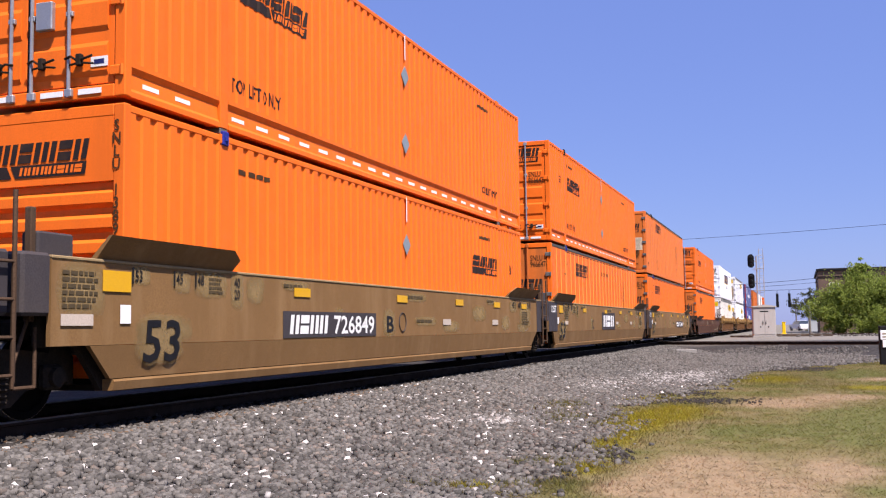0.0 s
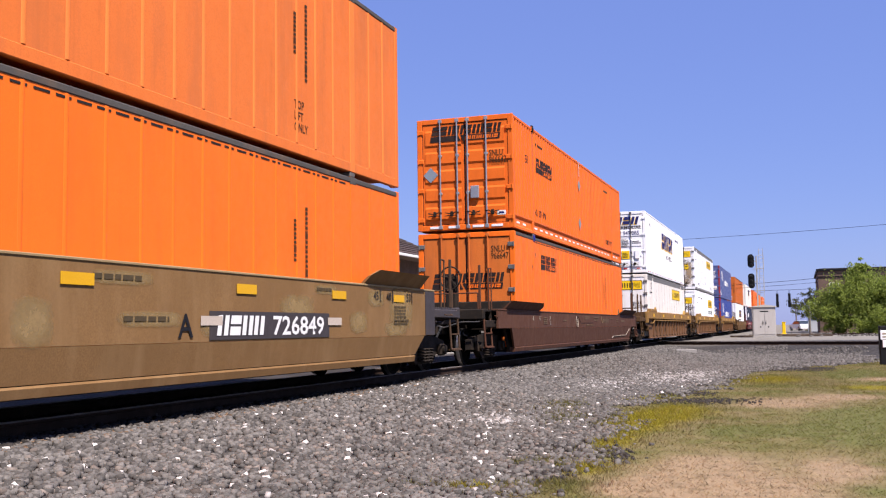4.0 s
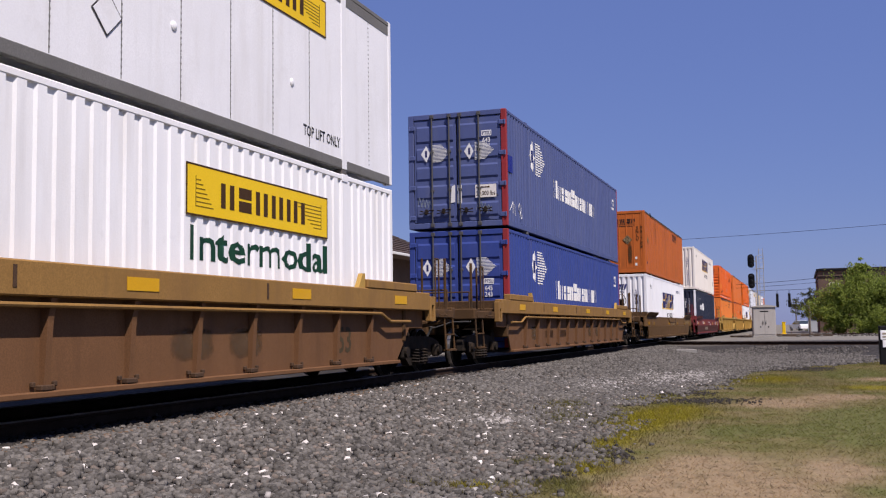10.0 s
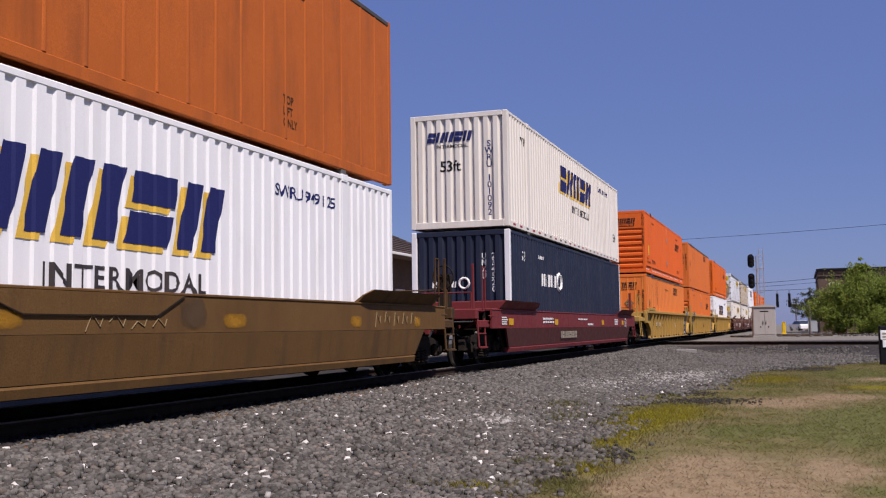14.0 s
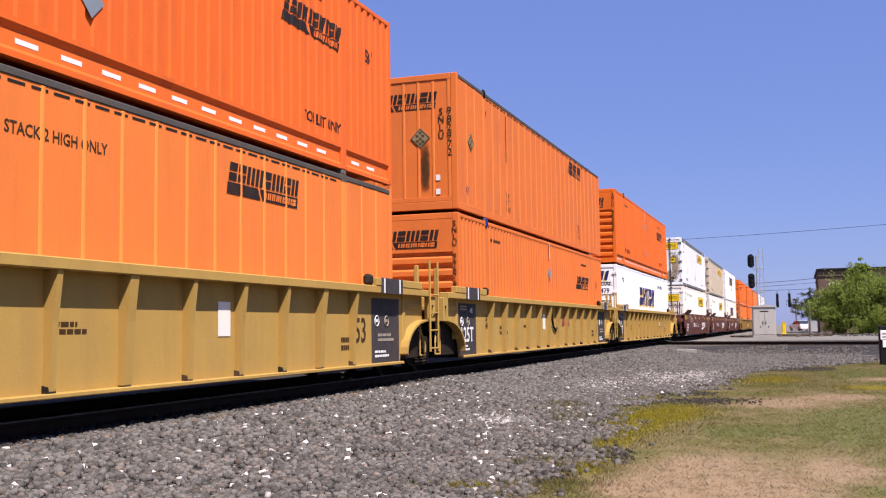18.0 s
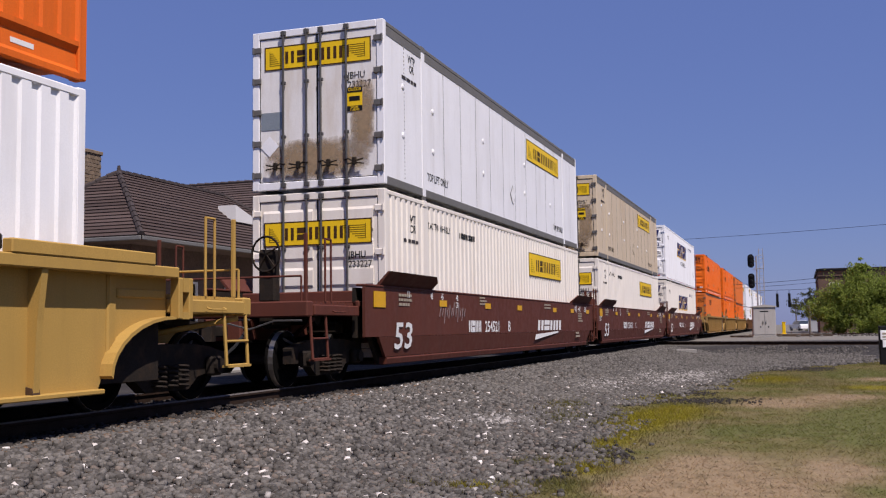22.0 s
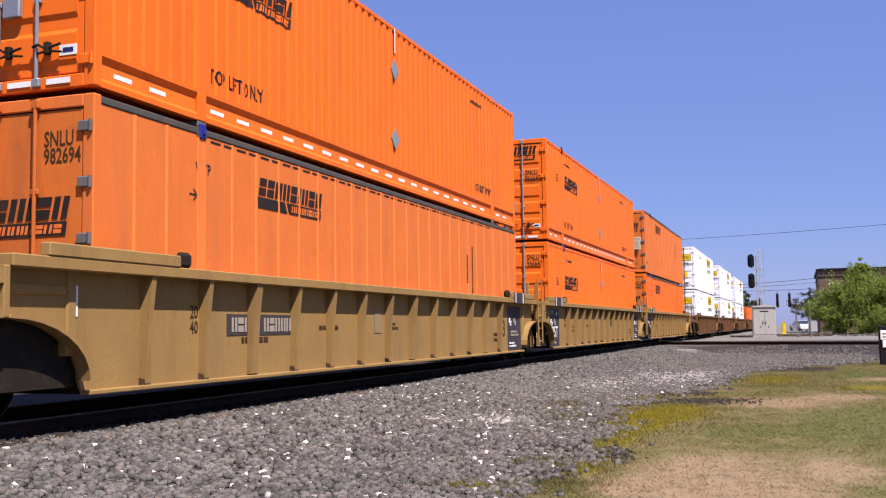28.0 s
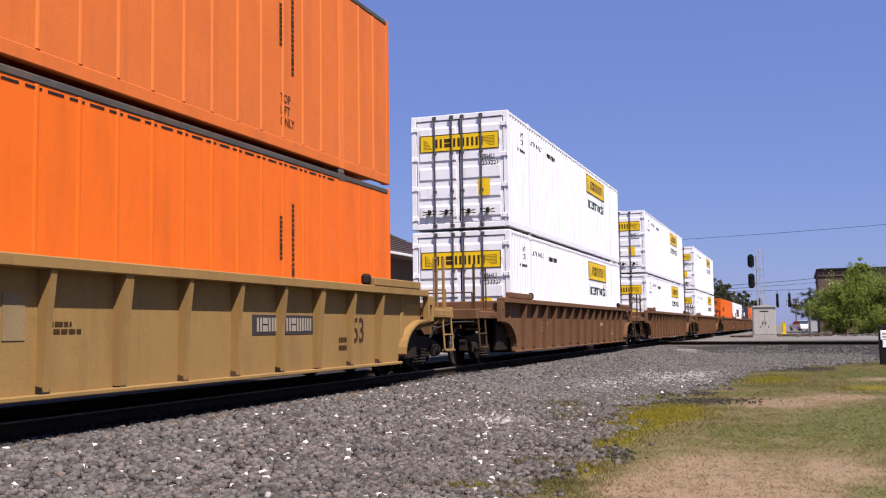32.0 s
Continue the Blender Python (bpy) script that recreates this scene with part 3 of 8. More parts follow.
            part("end_flank", lambda: Geo().box(-X + 0.142, -X + 0.34, e + 0.004, e + 0.019, 0.17, H - 0.132), flank or paint, c, key="eflank")
            part("end_flank", lambda: Geo().box(X - 0.21, X - 0.142, e + 0.004, e + 0.019, 0.17, H - 0.132), seam, c, key="eflank2")
            part("end_footing", lambda: Geo().box(-X + 0.142, X - 0.142, e + 0.003, e + 0.018, 0.172, 0.27, 0.004), paint, c, key="efoot")
    return c


# marks, drawn as plain shapes
def haulier_mark(c, at, w, paint_gap, ink=None):
    """A dark slanted row of blocks over a dark bar with small pale blocks."""
    ink = ink or HAUL_INK
    part("haulier_mark", lambda: blocks("ccnnciocn", w, w * 0.125, 0.2, 0.36, 0.24), ink, c, "dark block mark", at @ Matrix.Translation((0.01, w * 0.094, 0)), key=("hm", w))
    part("haulier_bar", lambda: Geo().add([(-0.03, 0, 0.004), (w * 0.44, 0, 0.004), (w * 0.40, w * 0.08, 0.004), (-0.01, w * 0.08, 0.004)], [(0, 1, 2, 3)])
         .add([(w * 0.47, 0, 0.004), (w, 0, 0.004), (w + 0.02, w * 0.08, 0.004), (w * 0.43, w * 0.08, 0.004)], [(0, 1, 2, 3)]), ink, c, at=at, key=("hb", w))
    part("haulier_bar_print", lambda: blocks("nnuincnc", w * 0.47, w * 0.05, 0.2, 0.3, 0.2, t=0.003), paint_gap, c, at=at @ Matrix.Translation((w * 0.50, w * 0.015, 0.004)), key=("hbm", w))


def slanting_mark(c, at, w, h, words=True, shade=True):
    g = lambda: blocks("cwicn", w, h, 0.26, 0.36, 0.24, 0.2)
    if shade:
        part("mark_shadow", g, GOLD_LET, c, "gold edge of the mark", at @ Matrix.Translation((-0.022 * w, -0.09 * h, 0)), key=("sw", w, h))
    part("mark", g, NAVY_LET, c, "navy slanted block mark", at @ Matrix.Translation((0, 0, 0.004)), key=("sw2", w, h))
    if words:
        lettering("INTERMODAL", h * 0.3, GREY_END, c, at @ Matrix.Translation((w * 0.36, -h * 0.62, 0)), fit=w * 0.6)


def yellow_sign(c, at, w, h):
    part("yellow_sign", lambda: plate(w, h), SIGN_YELLOW, c, "yellow sign with dark border", at, key=("ys", w, h))
    part("sign_border", lambda: Geo().box(0, w, 0, 0.022, 0, 0.006).box(0, w, h - 0.022, h, 0, 0.006).box(0, 0.022, 0.022, h - 0.022, 0, 0.006).box(w - 0.022, w, 0.022, h - 0.022, 0, 0.006),
         BROWN_LET, c, at=at, key=("sb", w, h))
    part("sign_mark", lambda: blocks("ubnuni", w * 0.60, h * 0.50, 0.0, 0.30, 0.20, 0.34, 0.007), BROWN_LET, c, "dark brown block mark", at=at @ Matrix.Translation((w * 0.20, h * 0.24, 0)), key=("sm", w, h))
    part("sign_scroll", lambda: hatch(w * 0.94, [w * (0.875 - 0.026 * i) for i in range(7)], h * 0.20, h * 0.085), SCROLL_INK, c, at=at, key=("sc", w, h))
    part("sign_scroll", lambda: hatch(w * 0.055, [w * (0.155 - 0.012 * i) for i in range(7)], h * 0.18, h * 0.085), SCROLL_INK, c, at=at, key=("sc2", w, h))


def hatch(spine, tips, y0, step):
    """Thin lines that run out from one spine, as one piece."""
    out = 0.014 if tips[0] < spine else -0.014
    pts = [(spine + out, y0), ]
    for i, x in enumerate(tips):
        y = y0 + i * step
        pts += [(x, y), (x, y + 0.014), (spine, y + 0.014), (spine, y + step)]
    pts.append((spine + out, y0 + len(tips) * step))
    return Geo().prism(pts, "z", 0, 0.006)


def stripe_mark(c, at, w, h):
    """A white diamond with white speed lines."""
    part("diamond_mark", lambda: Geo().prism([(0, 0), (0.18 * w, -0.5 * h), (0.32 * w, 0), (0.18 * w, 0.5 * h)], "z", 0, 0.004), WHITE_LET, c, "white diamond", at=at, key=("dm", w, h))
    part("diamond_figure", lambda: Geo().box(0.14 * w, 0.21 * w, -0.2 * h, 0.2 * h, 0, 0.006), NAVY_LET, c, at=at, key=("df", w, h))
    part("speed_lines", lambda: [g0 for g0 in [Geo()] if [g0.box(0.36 * w, (1.0 - 0.3 * abs(i - 6) / 6) * w, (-0.5 + 0.083 * i) * h - 0.02 * h, (-0.5 + 0.083 * i) * h + 0.02 * h, 0, 0.004) for i in range(13)]][0], WHITE_LET, c, at=at, key=("sl", w, h))


def fold_depth(y):
    """How deep the folded side lies at y, as corrugated() makes it."""
    for a, b in ((-CL / 2 + 0.10, -POST - 0.09), (-POST + 0.09, POST - 0.09), (POST + 0.09, CL / 2 - 0.10)):
        if a < y < b:
            n = max(1, round((b - a) / 0.27))
            t = (y - a) * n / (b - a) % 1.0
            return 0.026 * (0 if t < 0.40 else (t - 0.40) / 0.10 if t < 0.50 else 1 if t < 0.82 else (0.92 - t) / 0.10 if t < 0.92 else 0)
    return 0.0


def fold_lines(y0, y1):
    for a, b in ((-CL / 2 + 0.10, -POST - 0.09), (-POST + 0.09, POST - 0.09), (POST + 0.09, CL / 2 - 0.10)):
        n = max(1, round((b - a) / 0.27))
        for i in range(n):
            for t in (0.40, 0.50, 0.82, 0.92):
                y = a + (i + t) * (b - a) / n
                if y0 < y < y1:
                    yield y


def seat(c, style, end):
    """Prints and labels lie on the face behind them: flat doors and beaded walls stand a little further in."""
    for ob in c.children:
        m = ob.matrix_basis
        if abs(m.translation.y - DOOR_Y) < 0.012 and end in ("doors", "beads"):
            ob.matrix_basis = Matrix.Translation((0, 0.024 if end == "doors" else 0.018 if m.translation.x < 1.0 else 0.006, 0)) @ m
        elif style in ("riveted", "beaded") and abs(m.translation.x - SX) < 0.008 and abs(m.translation.y) < CL / 2:
            ob.matrix_basis = Matrix.Translation((-0.010, 0, 0)) @ m
    return c


PAINTED = ("lettering", "haulier_", "small_print", "mark", "white_wordmark", "diamond_mark", "diamond_figure", "speed_lines", "ring_mark", "upright_print")


def end_fold_depth(x):
    t = (x + CW - 0.17) / 0.25
    u = t % 1.0 * 0.25
    return 0.0 if t < 0 or t >= 9 else 0.05 * (1 - u / 0.045 if u < 0.045 else 0 if u < 0.155 else (u - 0.155) / 0.045 if u < 0.2 else 1)


def drape_end(c):
    """Paint on an upright-folded end follows its folds."""
    for ob in c.children:
        at = ob.matrix_basis.translation
        if not ob.name.startswith(PAINTED) or at.y > -CL / 2 + 0.02:
            continue
        key = ("draped end", ob.data.name, round(at.x, 3))
        if key not in MESHES:
            bm = bmesh.new()
            bm.from_mesh(ob.data)
            for i in range(9):
                for u in (0.0, 0.045, 0.155, 0.2):
                    bmesh.ops.bisect_plane(bm, geom=bm.verts[:] + bm.edges[:] + bm.faces[:], dist=1e-5, plane_co=(-CW + 0.17 + 0.25 * i + u - at.x, 0, 0), plane_no=(1, 0, 0))
            for v in bm.verts:
                v.co.z -= end_fold_depth(v.co.x + at.x) + 0.008
            me = ob.data.copy()
            bm.to_mesh(me)
            bm.free()
            MESHES[key] = me
        ob.data = MESHES[key]


def drape(c):
    """Paint on a folded side follows its folds."""
    for ob in c.children:
        at = ob.matrix_basis.translation
        if not ob.name.startswith(PAINTED) or abs(at.x - SX) > 0.02 or abs(at.y) > CL / 2 - 0.05:
            continue
        key = ("draped", ob.data.name, round(at.y, 3))
        if key not in MESHES:
            bm = bmesh.new()
            bm.from_mesh(ob.data)
            lo, hi = min(v.co.x for v in bm.verts), max(v.co.x for v in bm.verts)
            for y in fold_lines(at.y + lo, at.y + hi):
                bmesh.ops.bisect_plane(bm, geom=bm.verts[:] + bm.edges[:] + bm.faces[:], dist=1e-5, plane_co=(y - at.y, 0, 0), plane_no=(1, 0, 0))
            for v in bm.verts:
                v.co.z -= fold_depth(v.co.x + at.y) + 0.004
            me = ob.data.copy()
            bm.to_mesh(me)
            bm.free()
            MESHES[key] = me
        ob.data = MESHES[key]
    return c


SX, EY = CW + 0.002, -CL / 2 - 0.004
DOOR_Y = -CL / 2 - 0.008


def side_at(y, z):
    """On the container's side: y from its middle, z from its underside."""
    return on_side(SX, y, z)


def end_at(x, z):
    return on_end(x, DOOR_Y, z)


def orange_details(c, kind, end, paint, logo_y, logo_z, top, stack, number):
    """Lettering that the orange containers share."""
    if kind == "folded":
        haulier_mark(c, side_at(logo_y, logo_z), 1.85, paint)
        lettering("53'", 0.22, BLACK, c, side_at(logo_y - 1.1 if logo_y < 0 else 7.0, logo_z + 0.1), 0.8)
        if top:
            lettering("TOP LIFT ONLY", 0.19, BLACK, c, side_at(-5.95, 0.52), fit=1.28)
            lettering("TOP LIFT ONLY", 0.17, BLACK, c, side_at(4.8, 0.54), fit=1.25)
        for z in (0.86, 2.11) if top else (2.0,):
            part("placard", lambda: diamond(0.19), PLACARD, c, "grey metal diamond placard", side_at(0.06, z), key="placard")
        part("warning_strip", lambda: Geo().box(0, 0.035, 0, 0.45, 0, 0.004), REFLECT, c, at=side_at(0.06, 2.42), key="warnstrip")
        part("small_print", lambda: lines_block(1, 1.1, 0.11), BROWN_LET, c, at=side_at(-5.8, 2.44), key="sp1")
        part("small_print", lambda: lines_block(1, 1.1, 0.11), BROWN_LET, c, at=side_at(4.6, 2.44), key="sp1")
    else:
        haulier_mark(c, side_at(logo_y, logo_z), 1.85, paint)
        lettering("WTP", 0.13, BLACK, c, side_at(-6.27, 2.36), 0.85)
        if stack:
            lettering("STACK 2 HIGH ONLY", 0.12, BROWN_LET, c, side_at(stack, 2.3), fit=1.45)
        part("upright_print", lambda: blocks("ncouncnoi", 1.15, 0.075, 0).moved(pose(0, 0, 0, 0, 0, 90)), BROWN_LET, c, at=side_at(-4.25 if logo_y > 0 else 4.55, 1.55 if logo_y > 0 else 1.1), key="stm")
        part("upright_print", lambda: blocks("ncoun", 0.6, 0.075, 0).moved(pose(0, 0, 0, 0, 0, 90)), BROWN_LET, c, at=side_at(-4.8 if logo_y > 0 else 4.2, 1.95 if logo_y > 0 else 1.45), key="stm2")
        if logo_y > 0 or not top:
            olive_placard(c, side_at(-7.17 if logo_y > 0 else 7.2, 1.55 if logo_y > 0 else 0.95), 0.215)
        if not top and logo_y < 0:
            lettering("\u2192", 0.16, BROWN_LET, c, side_at(-6.42, 2.02), 1.0)
        if top:
            part("maker_mark", lambda: gather(Geo().ring((0, 0.06, 0.002), (0, 0, 1), 0.055, 0.011, 14, 4), Geo().box(-0.07, 0.07, -0.05, -0.03, 0, 0.003)), NAVY_LET if logo_y > 0 else BROWN_LET, c, at=side_at(-7.45, 0.42), key="mkmark")
        for y in (-POST - 0.03, -POST + 0.05):
            part("slot_line", lambda: Geo().box(0, 0.016, 0, 0.42, 0, 0.003), RUBBER, c, at=side_at(y, 1.78), key="slotline")
        if top:
            for y in (-4.35, 4.15):
                lettering("TOP\nLIFT\nONLY", 0.125, BROWN_LET, c, side_at(y, 0.66), 0.9, gap=0.95)
    # twist lock at the lifting post
    part("twist_lock", lambda: Geo().box(-0.02, 0.03, -0.07, 0.07, -0.16, 0.02, 0.012).box(0.0, 0.05, -0.025, 0.025, -0.11, -0.05, 0.008), BLUE_LOCK if not top else STEEL_DARK, c, "blue twist lock", pose(CW, -POST, CH + 0.02), key="twist")
    if end == "doors":
        haulier_mark(c, on_end(-0.9, DOOR_Y, (2.30 if top else 0.52) if kind == "folded" else 1.92 if top else 1.47), 1.85, paint)
        if number and not (kind == "beaded" and top):
            lettering("SNLU\n" + number, 0.165, BROWN_LET, c, end_at(0.66, 2.40 if not top else 1.86), fit=0.46, gap=0.78)
        if kind == "folded":
            part("placard", lambda: diamond(0.2), PLACARD, c, at=end_at(-0.92, 1.45), key="placard3")
            part("document_box", lambda: Geo().box(-0.11, 0.11, -0.16, 0.16, 0, 0.07, 0.012), ROD, c, "grey document box", end_at(0.28, 0.95), key="docbox")
            part("maker_label", lambda: plate(0.22, 0.11), WHITE_LET, c, "white maker's label", end_at(0.86, 0.34), key="maker")
            part("maker_print", lambda: plate(0.13, 0.05, 0.002), NAVY_LET, c, at=end_at(0.905, 0.37) @ Matrix.Translation((0, 0, 0.005)), key="makerp")
            for x in (-0.95, -0.45, 0.2, 0.7):
                part("reflector", lambda: Geo().box(0, 0.3, 0, 0.06, 0, 0.006), REFLECT, c, at=end_at(x, 0.05), key="refl2")
        elif top:
            part("document_box", lambda: Geo().box(-0.12, 0.12, -0.21, 0.21, 0, 0.07, 0.012), ROD, c, "grey document box", end_at(0.31, 0.80), key="docbox2")
            olive_placard(c, end_at(-0.89, 1.30), 0.21)
            part("sticker", lambda: plate(0.38, 0.28), CREAM, c, "worn cream sticker", end_at(-0.61, 0.64), key="sticker")
            part("sticker_print", lambda: lines_block(3, 0.30, 0.18, seed=5), ORANGE_BROWN, c, at=end_at(-0.57, 0.69) @ Matrix.Translation((0, 0, 0.004)), key="stickerp")
            part("notice_sheet", lambda: plate(0.41, 0.58), TAN, c, "stained paper notice sheet", end_at(0.70, 1.08), key="notice")
            part("notice_print", lambda: lines_block(8, 0.33, 0.50, seed=6), GREY_LET, c, at=end_at(0.74, 1.12) @ Matrix.Translation((0, 0, 0.004)), key="noticep")
            part("rust_stain", lambda: worn_patch(0.42, 0.55), STAIN, c, "dark rust stain", end_at(-1.1, 0.45), key="stain1")
            part("rust_stain", lambda: worn_patch(0.38, 0.9), STAIN, c, "dark rust stain", end_at(0.62, 0.62), key="stain2")
    elif end == "flat_folds":
        haulier_mark(c, on_end(-0.95, DOOR_Y + 0.008, 2.18), 1.75, paint)
        lettering("\n".join("SNLU " + number), 0.125, BROWN_LET, c, end_at(1.20, 2.62), 0.9, True, gap=0.80)
        part("placard", lambda: diamond(0.2), PLACARD, c, at=end_at(-0.86, 0.66), key="placard8")
        lettering("HI-CUBE", 0.10, BROWN_LET, c, end_at(-0.40, 0.44), 1.0)
        part("yellow_notice", lambda: plate(0.26, 0.28), GOLD_LET, c, "small yellow notice", end_at(-0.22, 0.70), key="yn7")
    else:
        haulier_mark(c, on_end(-0.88, DOOR_Y + 0.008, 2.17), 1.68, paint)
        olive_placard(c, end_at(0.46, 1.55), 0.225)
        lettering("S\nN\nL\nU", 0.155, BROWN_LET, c, end_at(0.93, 2.02), 0.9, True, gap=0.80)
        lettering("\n".join(number), 0.165, BROWN_LET, c, end_at(1.12, 2.02), 0.9, True, gap=0.78)
        part("rust_stain", lambda: worn_patch(0.22, 1.15), STAIN, c, "dark rust stain", end_at(0.46, 0.32), key="stain3")
        part("small_label", lambda: plate(0.10, 0.12).box(0, 0.10, -0.30, -0.18, 0, 0.004), WHITE_LET, c, "white registration labels", end_at(0.80, 0.62), key="reglab")


def olive_placard(c, at, r):
    """A tilted grey-olive diamond with dark print."""
    d = part("diamond_placard", lambda: diamond(r), PATCH, c, "grey-olive diamond placard", at, key=("oplac", r))
    part("placard_print", lambda: gather(*[Geo().box(x, x + 0.06 * r / 0.22, y, y + 0.05 * r / 0.22, 0, 0.003) for x, y in ((-0.03, 0.09), (-0.10, 0.02), (0.03, 0.02), (-0.03, -0.045), (-0.10, -0.09), (0.03, -0.10), (-0.03, -0.15))],
                                         *[Geo().pipe([a, b], 0.007, 4) for a, b in zip([(0, -0.9 * r, 0), (0.9 * r, 0, 0), (0, 0.9 * r, 0), (-0.9 * r, 0, 0)], [(0.9 * r, 0, 0), (0, 0.9 * r, 0), (-0.9 * r, 0, 0), (0, -0.9 * r, 0)])]),
         OLIVE_INK, d, at=Matrix.Translation((0, 0, 0.007)), key=("oplacp", r))


def orange(kind, end, paint=None, band=True, seam=None, logo_y=None, logo_z=None, top=True, label=None, stack=0.0, number="966647", flank=None, cube=False):
    paint = paint or ORANGE
    tone = {ORANGE: "bright orange", ORANGE_PALE: "sun-bleached orange", ORANGE_WARM: "reddish orange", ORANGE_DEEP: "deep orange", ORANGE_FADED: "faded orange", ORANGE_BROWN: "weathered brownish orange"}[paint]
    how = "corrugated" if kind == "folded" else "ribbed"
    what = "with steel-rod rear doors" if end == "doors" else "with a blank front wall"
    if seam is None and kind == "beaded":
        seam = ORANGE_PALE if paint is ORANGE_FADED else None
    c = container(kind, paint, end, label or "%s %s steel container %s" % (tone, how, what), seam=seam, band=band and kind == "folded", door=ORANGE_STAINED if kind == "beaded" else None, rods=ROD if kind == "folded" else ORANGE_BROWN, flank=flank)
    if logo_y is None:
        logo_y = -5.75 if kind == "folded" else -4.7
    if logo_z is None:
        logo_z = 1.74 if kind == "folded" else 2.1
    orange_details(c, kind, end, paint, logo_y, logo_z, top, stack, number)
    if cube:
        lettering("HI-CUBE\nCHASSIS REQUIRED", 0.12, BROWN_LET, c, side_at(-7.55, 0.62), fit=1.1, gap=0.9)
        part("yellow_notice", lambda: plate(0.24, 0.46), SIGN_YELLOW, c, "small yellow notice", side_at(-7.15, 0.86), key="yn8")
    return drape(c) if kind == "folded" else seat(c, kind, end)


def white_slanting(end, paint=None, band=False, mark_z=1.42, post=None, number="949 085"):
    paint = paint or WHITE
    c = container("folded", paint, end, "%s corrugated container with navy block mark %s" % ("cream" if paint is CREAM else "white", "and rear doors" if end == "doors" else "and folded front"),
                  post=post, band=False, rods=ROD_DARK)
    slanting_mark(c, side_at(-2.3, mark_z), 4.7, 0.8)
    lettering("53ft" if end != "doors" else "53", 0.3, BLACK, c, side_at(6.9, 0.75), 0.75)
    lettering("SWRU " + number, 0.17, NAVY_LET, c, side_at(3.9, 2.33), fit=1.9)
    lettering("WTP", 0.2, BLACK, c, side_at(-6.9, 2.25), 0.8)
    if band:
        y = -CL / 2 + 0.4
        while y < CL / 2 - 0.5:
            part("reflector", lambda: Geo().box(0, 0.005, 0, 0.22, 0, 0.045), RED_REFLECT if round(y * 10) % 2 else TOP_GREY, c, at=Matrix.Translation((CW - 0.003, y, 0.06)), key="refl3")
            y += 0.66
    if end == "doors":
        slanting_mark(c, end_at(-0.95, 2.30), 1.85, 0.36, False)
        lettering("INTERMODAL", 0.15, GREY_END, c, end_at(-0.38, 2.08), fit=1.45)
        lettering("SWRU  " + number, 0.20, NAVY_LET, c, end_at(-0.58, 1.79), fit=1.55)
        lettering("24,000 lbs", 0.10, BLACK, c, end_at(-1.08, 1.68), fit=0.36)
        part("door_print", lambda: lines_block(6, 0.36, 0.40), GREY_END, c, at=end_at(0.14, 1.24), key="dp7")
        part("door_print", lambda: lines_block(2, 0.46, 0.16, seed=4), GREY_END, c, at=end_at(0.62, 1.36), key="dp8")
        part("blue_label", lambda: plate(0.52, 0.34), WHITE_LET, c, "white label with blue print", end_at(-0.92, 1.16), key="bl1")
        part("label_print", lambda: lines_block(4, 0.46, 0.30, seed=7), NAVY_LET, c, at=end_at(-0.89, 1.18) @ Matrix.Translation((0, 0, 0.005)), key="bl2")
        part("yellow_notice", lambda: plate(0.36, 0.40), SIGN_YELLOW, c, "yellow caution notice", end_at(0.14, 0.66), key="yn")
        part("notice_print", lambda: lines_block(4, 0.28, 0.26, seed=8), BROWN_LET, c, at=end_at(0.17, 0.70) @ Matrix.Translation((0, 0, 0.005)), key="ynp")
        part("grey_label", lambda: plate(0.22, 0.32), GREY_END, c, "dark grey label", end_at(-0.56, 0.66), key="gl")
        olive = part("placard", lambda: diamond(0.24), WHITE_LET, c, "white diamond placard", end_at(-0.92, 0.72), key="placard9")
        part("placard_print", lambda: gather(*[Geo().box(-0.15, 0.15, z, z + 0.008, 0, 0.003) for z in (-0.06, 0.0, 0.06)]), GREY_LET, olive, at=Matrix.Translation((0, 0, 0.007)), key="placard9p")
        part("document_box", lambda: Geo().box(0, 0.22, 0, 0.40, 0, 0.05, 0.012), WHITE, c, "white document box", end_at(0.76, 0.66), key="docbox9")
        for x in (-0.95, 0.22, 0.82):
            part("reflector", lambda: plate(0.16, 0.055), RED_REFLECT, c, "red reflector strip", end_at(x, 0.18), key="redref")
        part("grime_patch", lambda: worn_patch(0.95, 0.42), SOOT, c, "brown grime on the door foot", end_at(-1.1, 0.14), key="soot1")
    else:
        slanting_mark(c, end_at(-0.85, 2.2), 1.15, 0.26, False, False)
        lettering("INTERMODAL", 0.09, GREY_END, c, end_at(-0.6, 2.05), 1.1)
        lettering("53ft", 0.28, BLACK, c, end_at(-0.5, 1.45 if paint is CREAM else 1.02), 0.9)
        lettering("\n".join("SWRU " + number.replace(" ", "")), 0.16, NAVY_LET, c, end_at(0.80, 2.02), 0.9, True, gap=0.78)
        if paint is not CREAM:
            part("placard", lambda: diamond(0.2), WHITE_LET, c, "white diamond placard", end_at(-0.98, 1.12), key="placard10")
    if end == "tall_folds":
        drape_end(c)
    return drape(c)


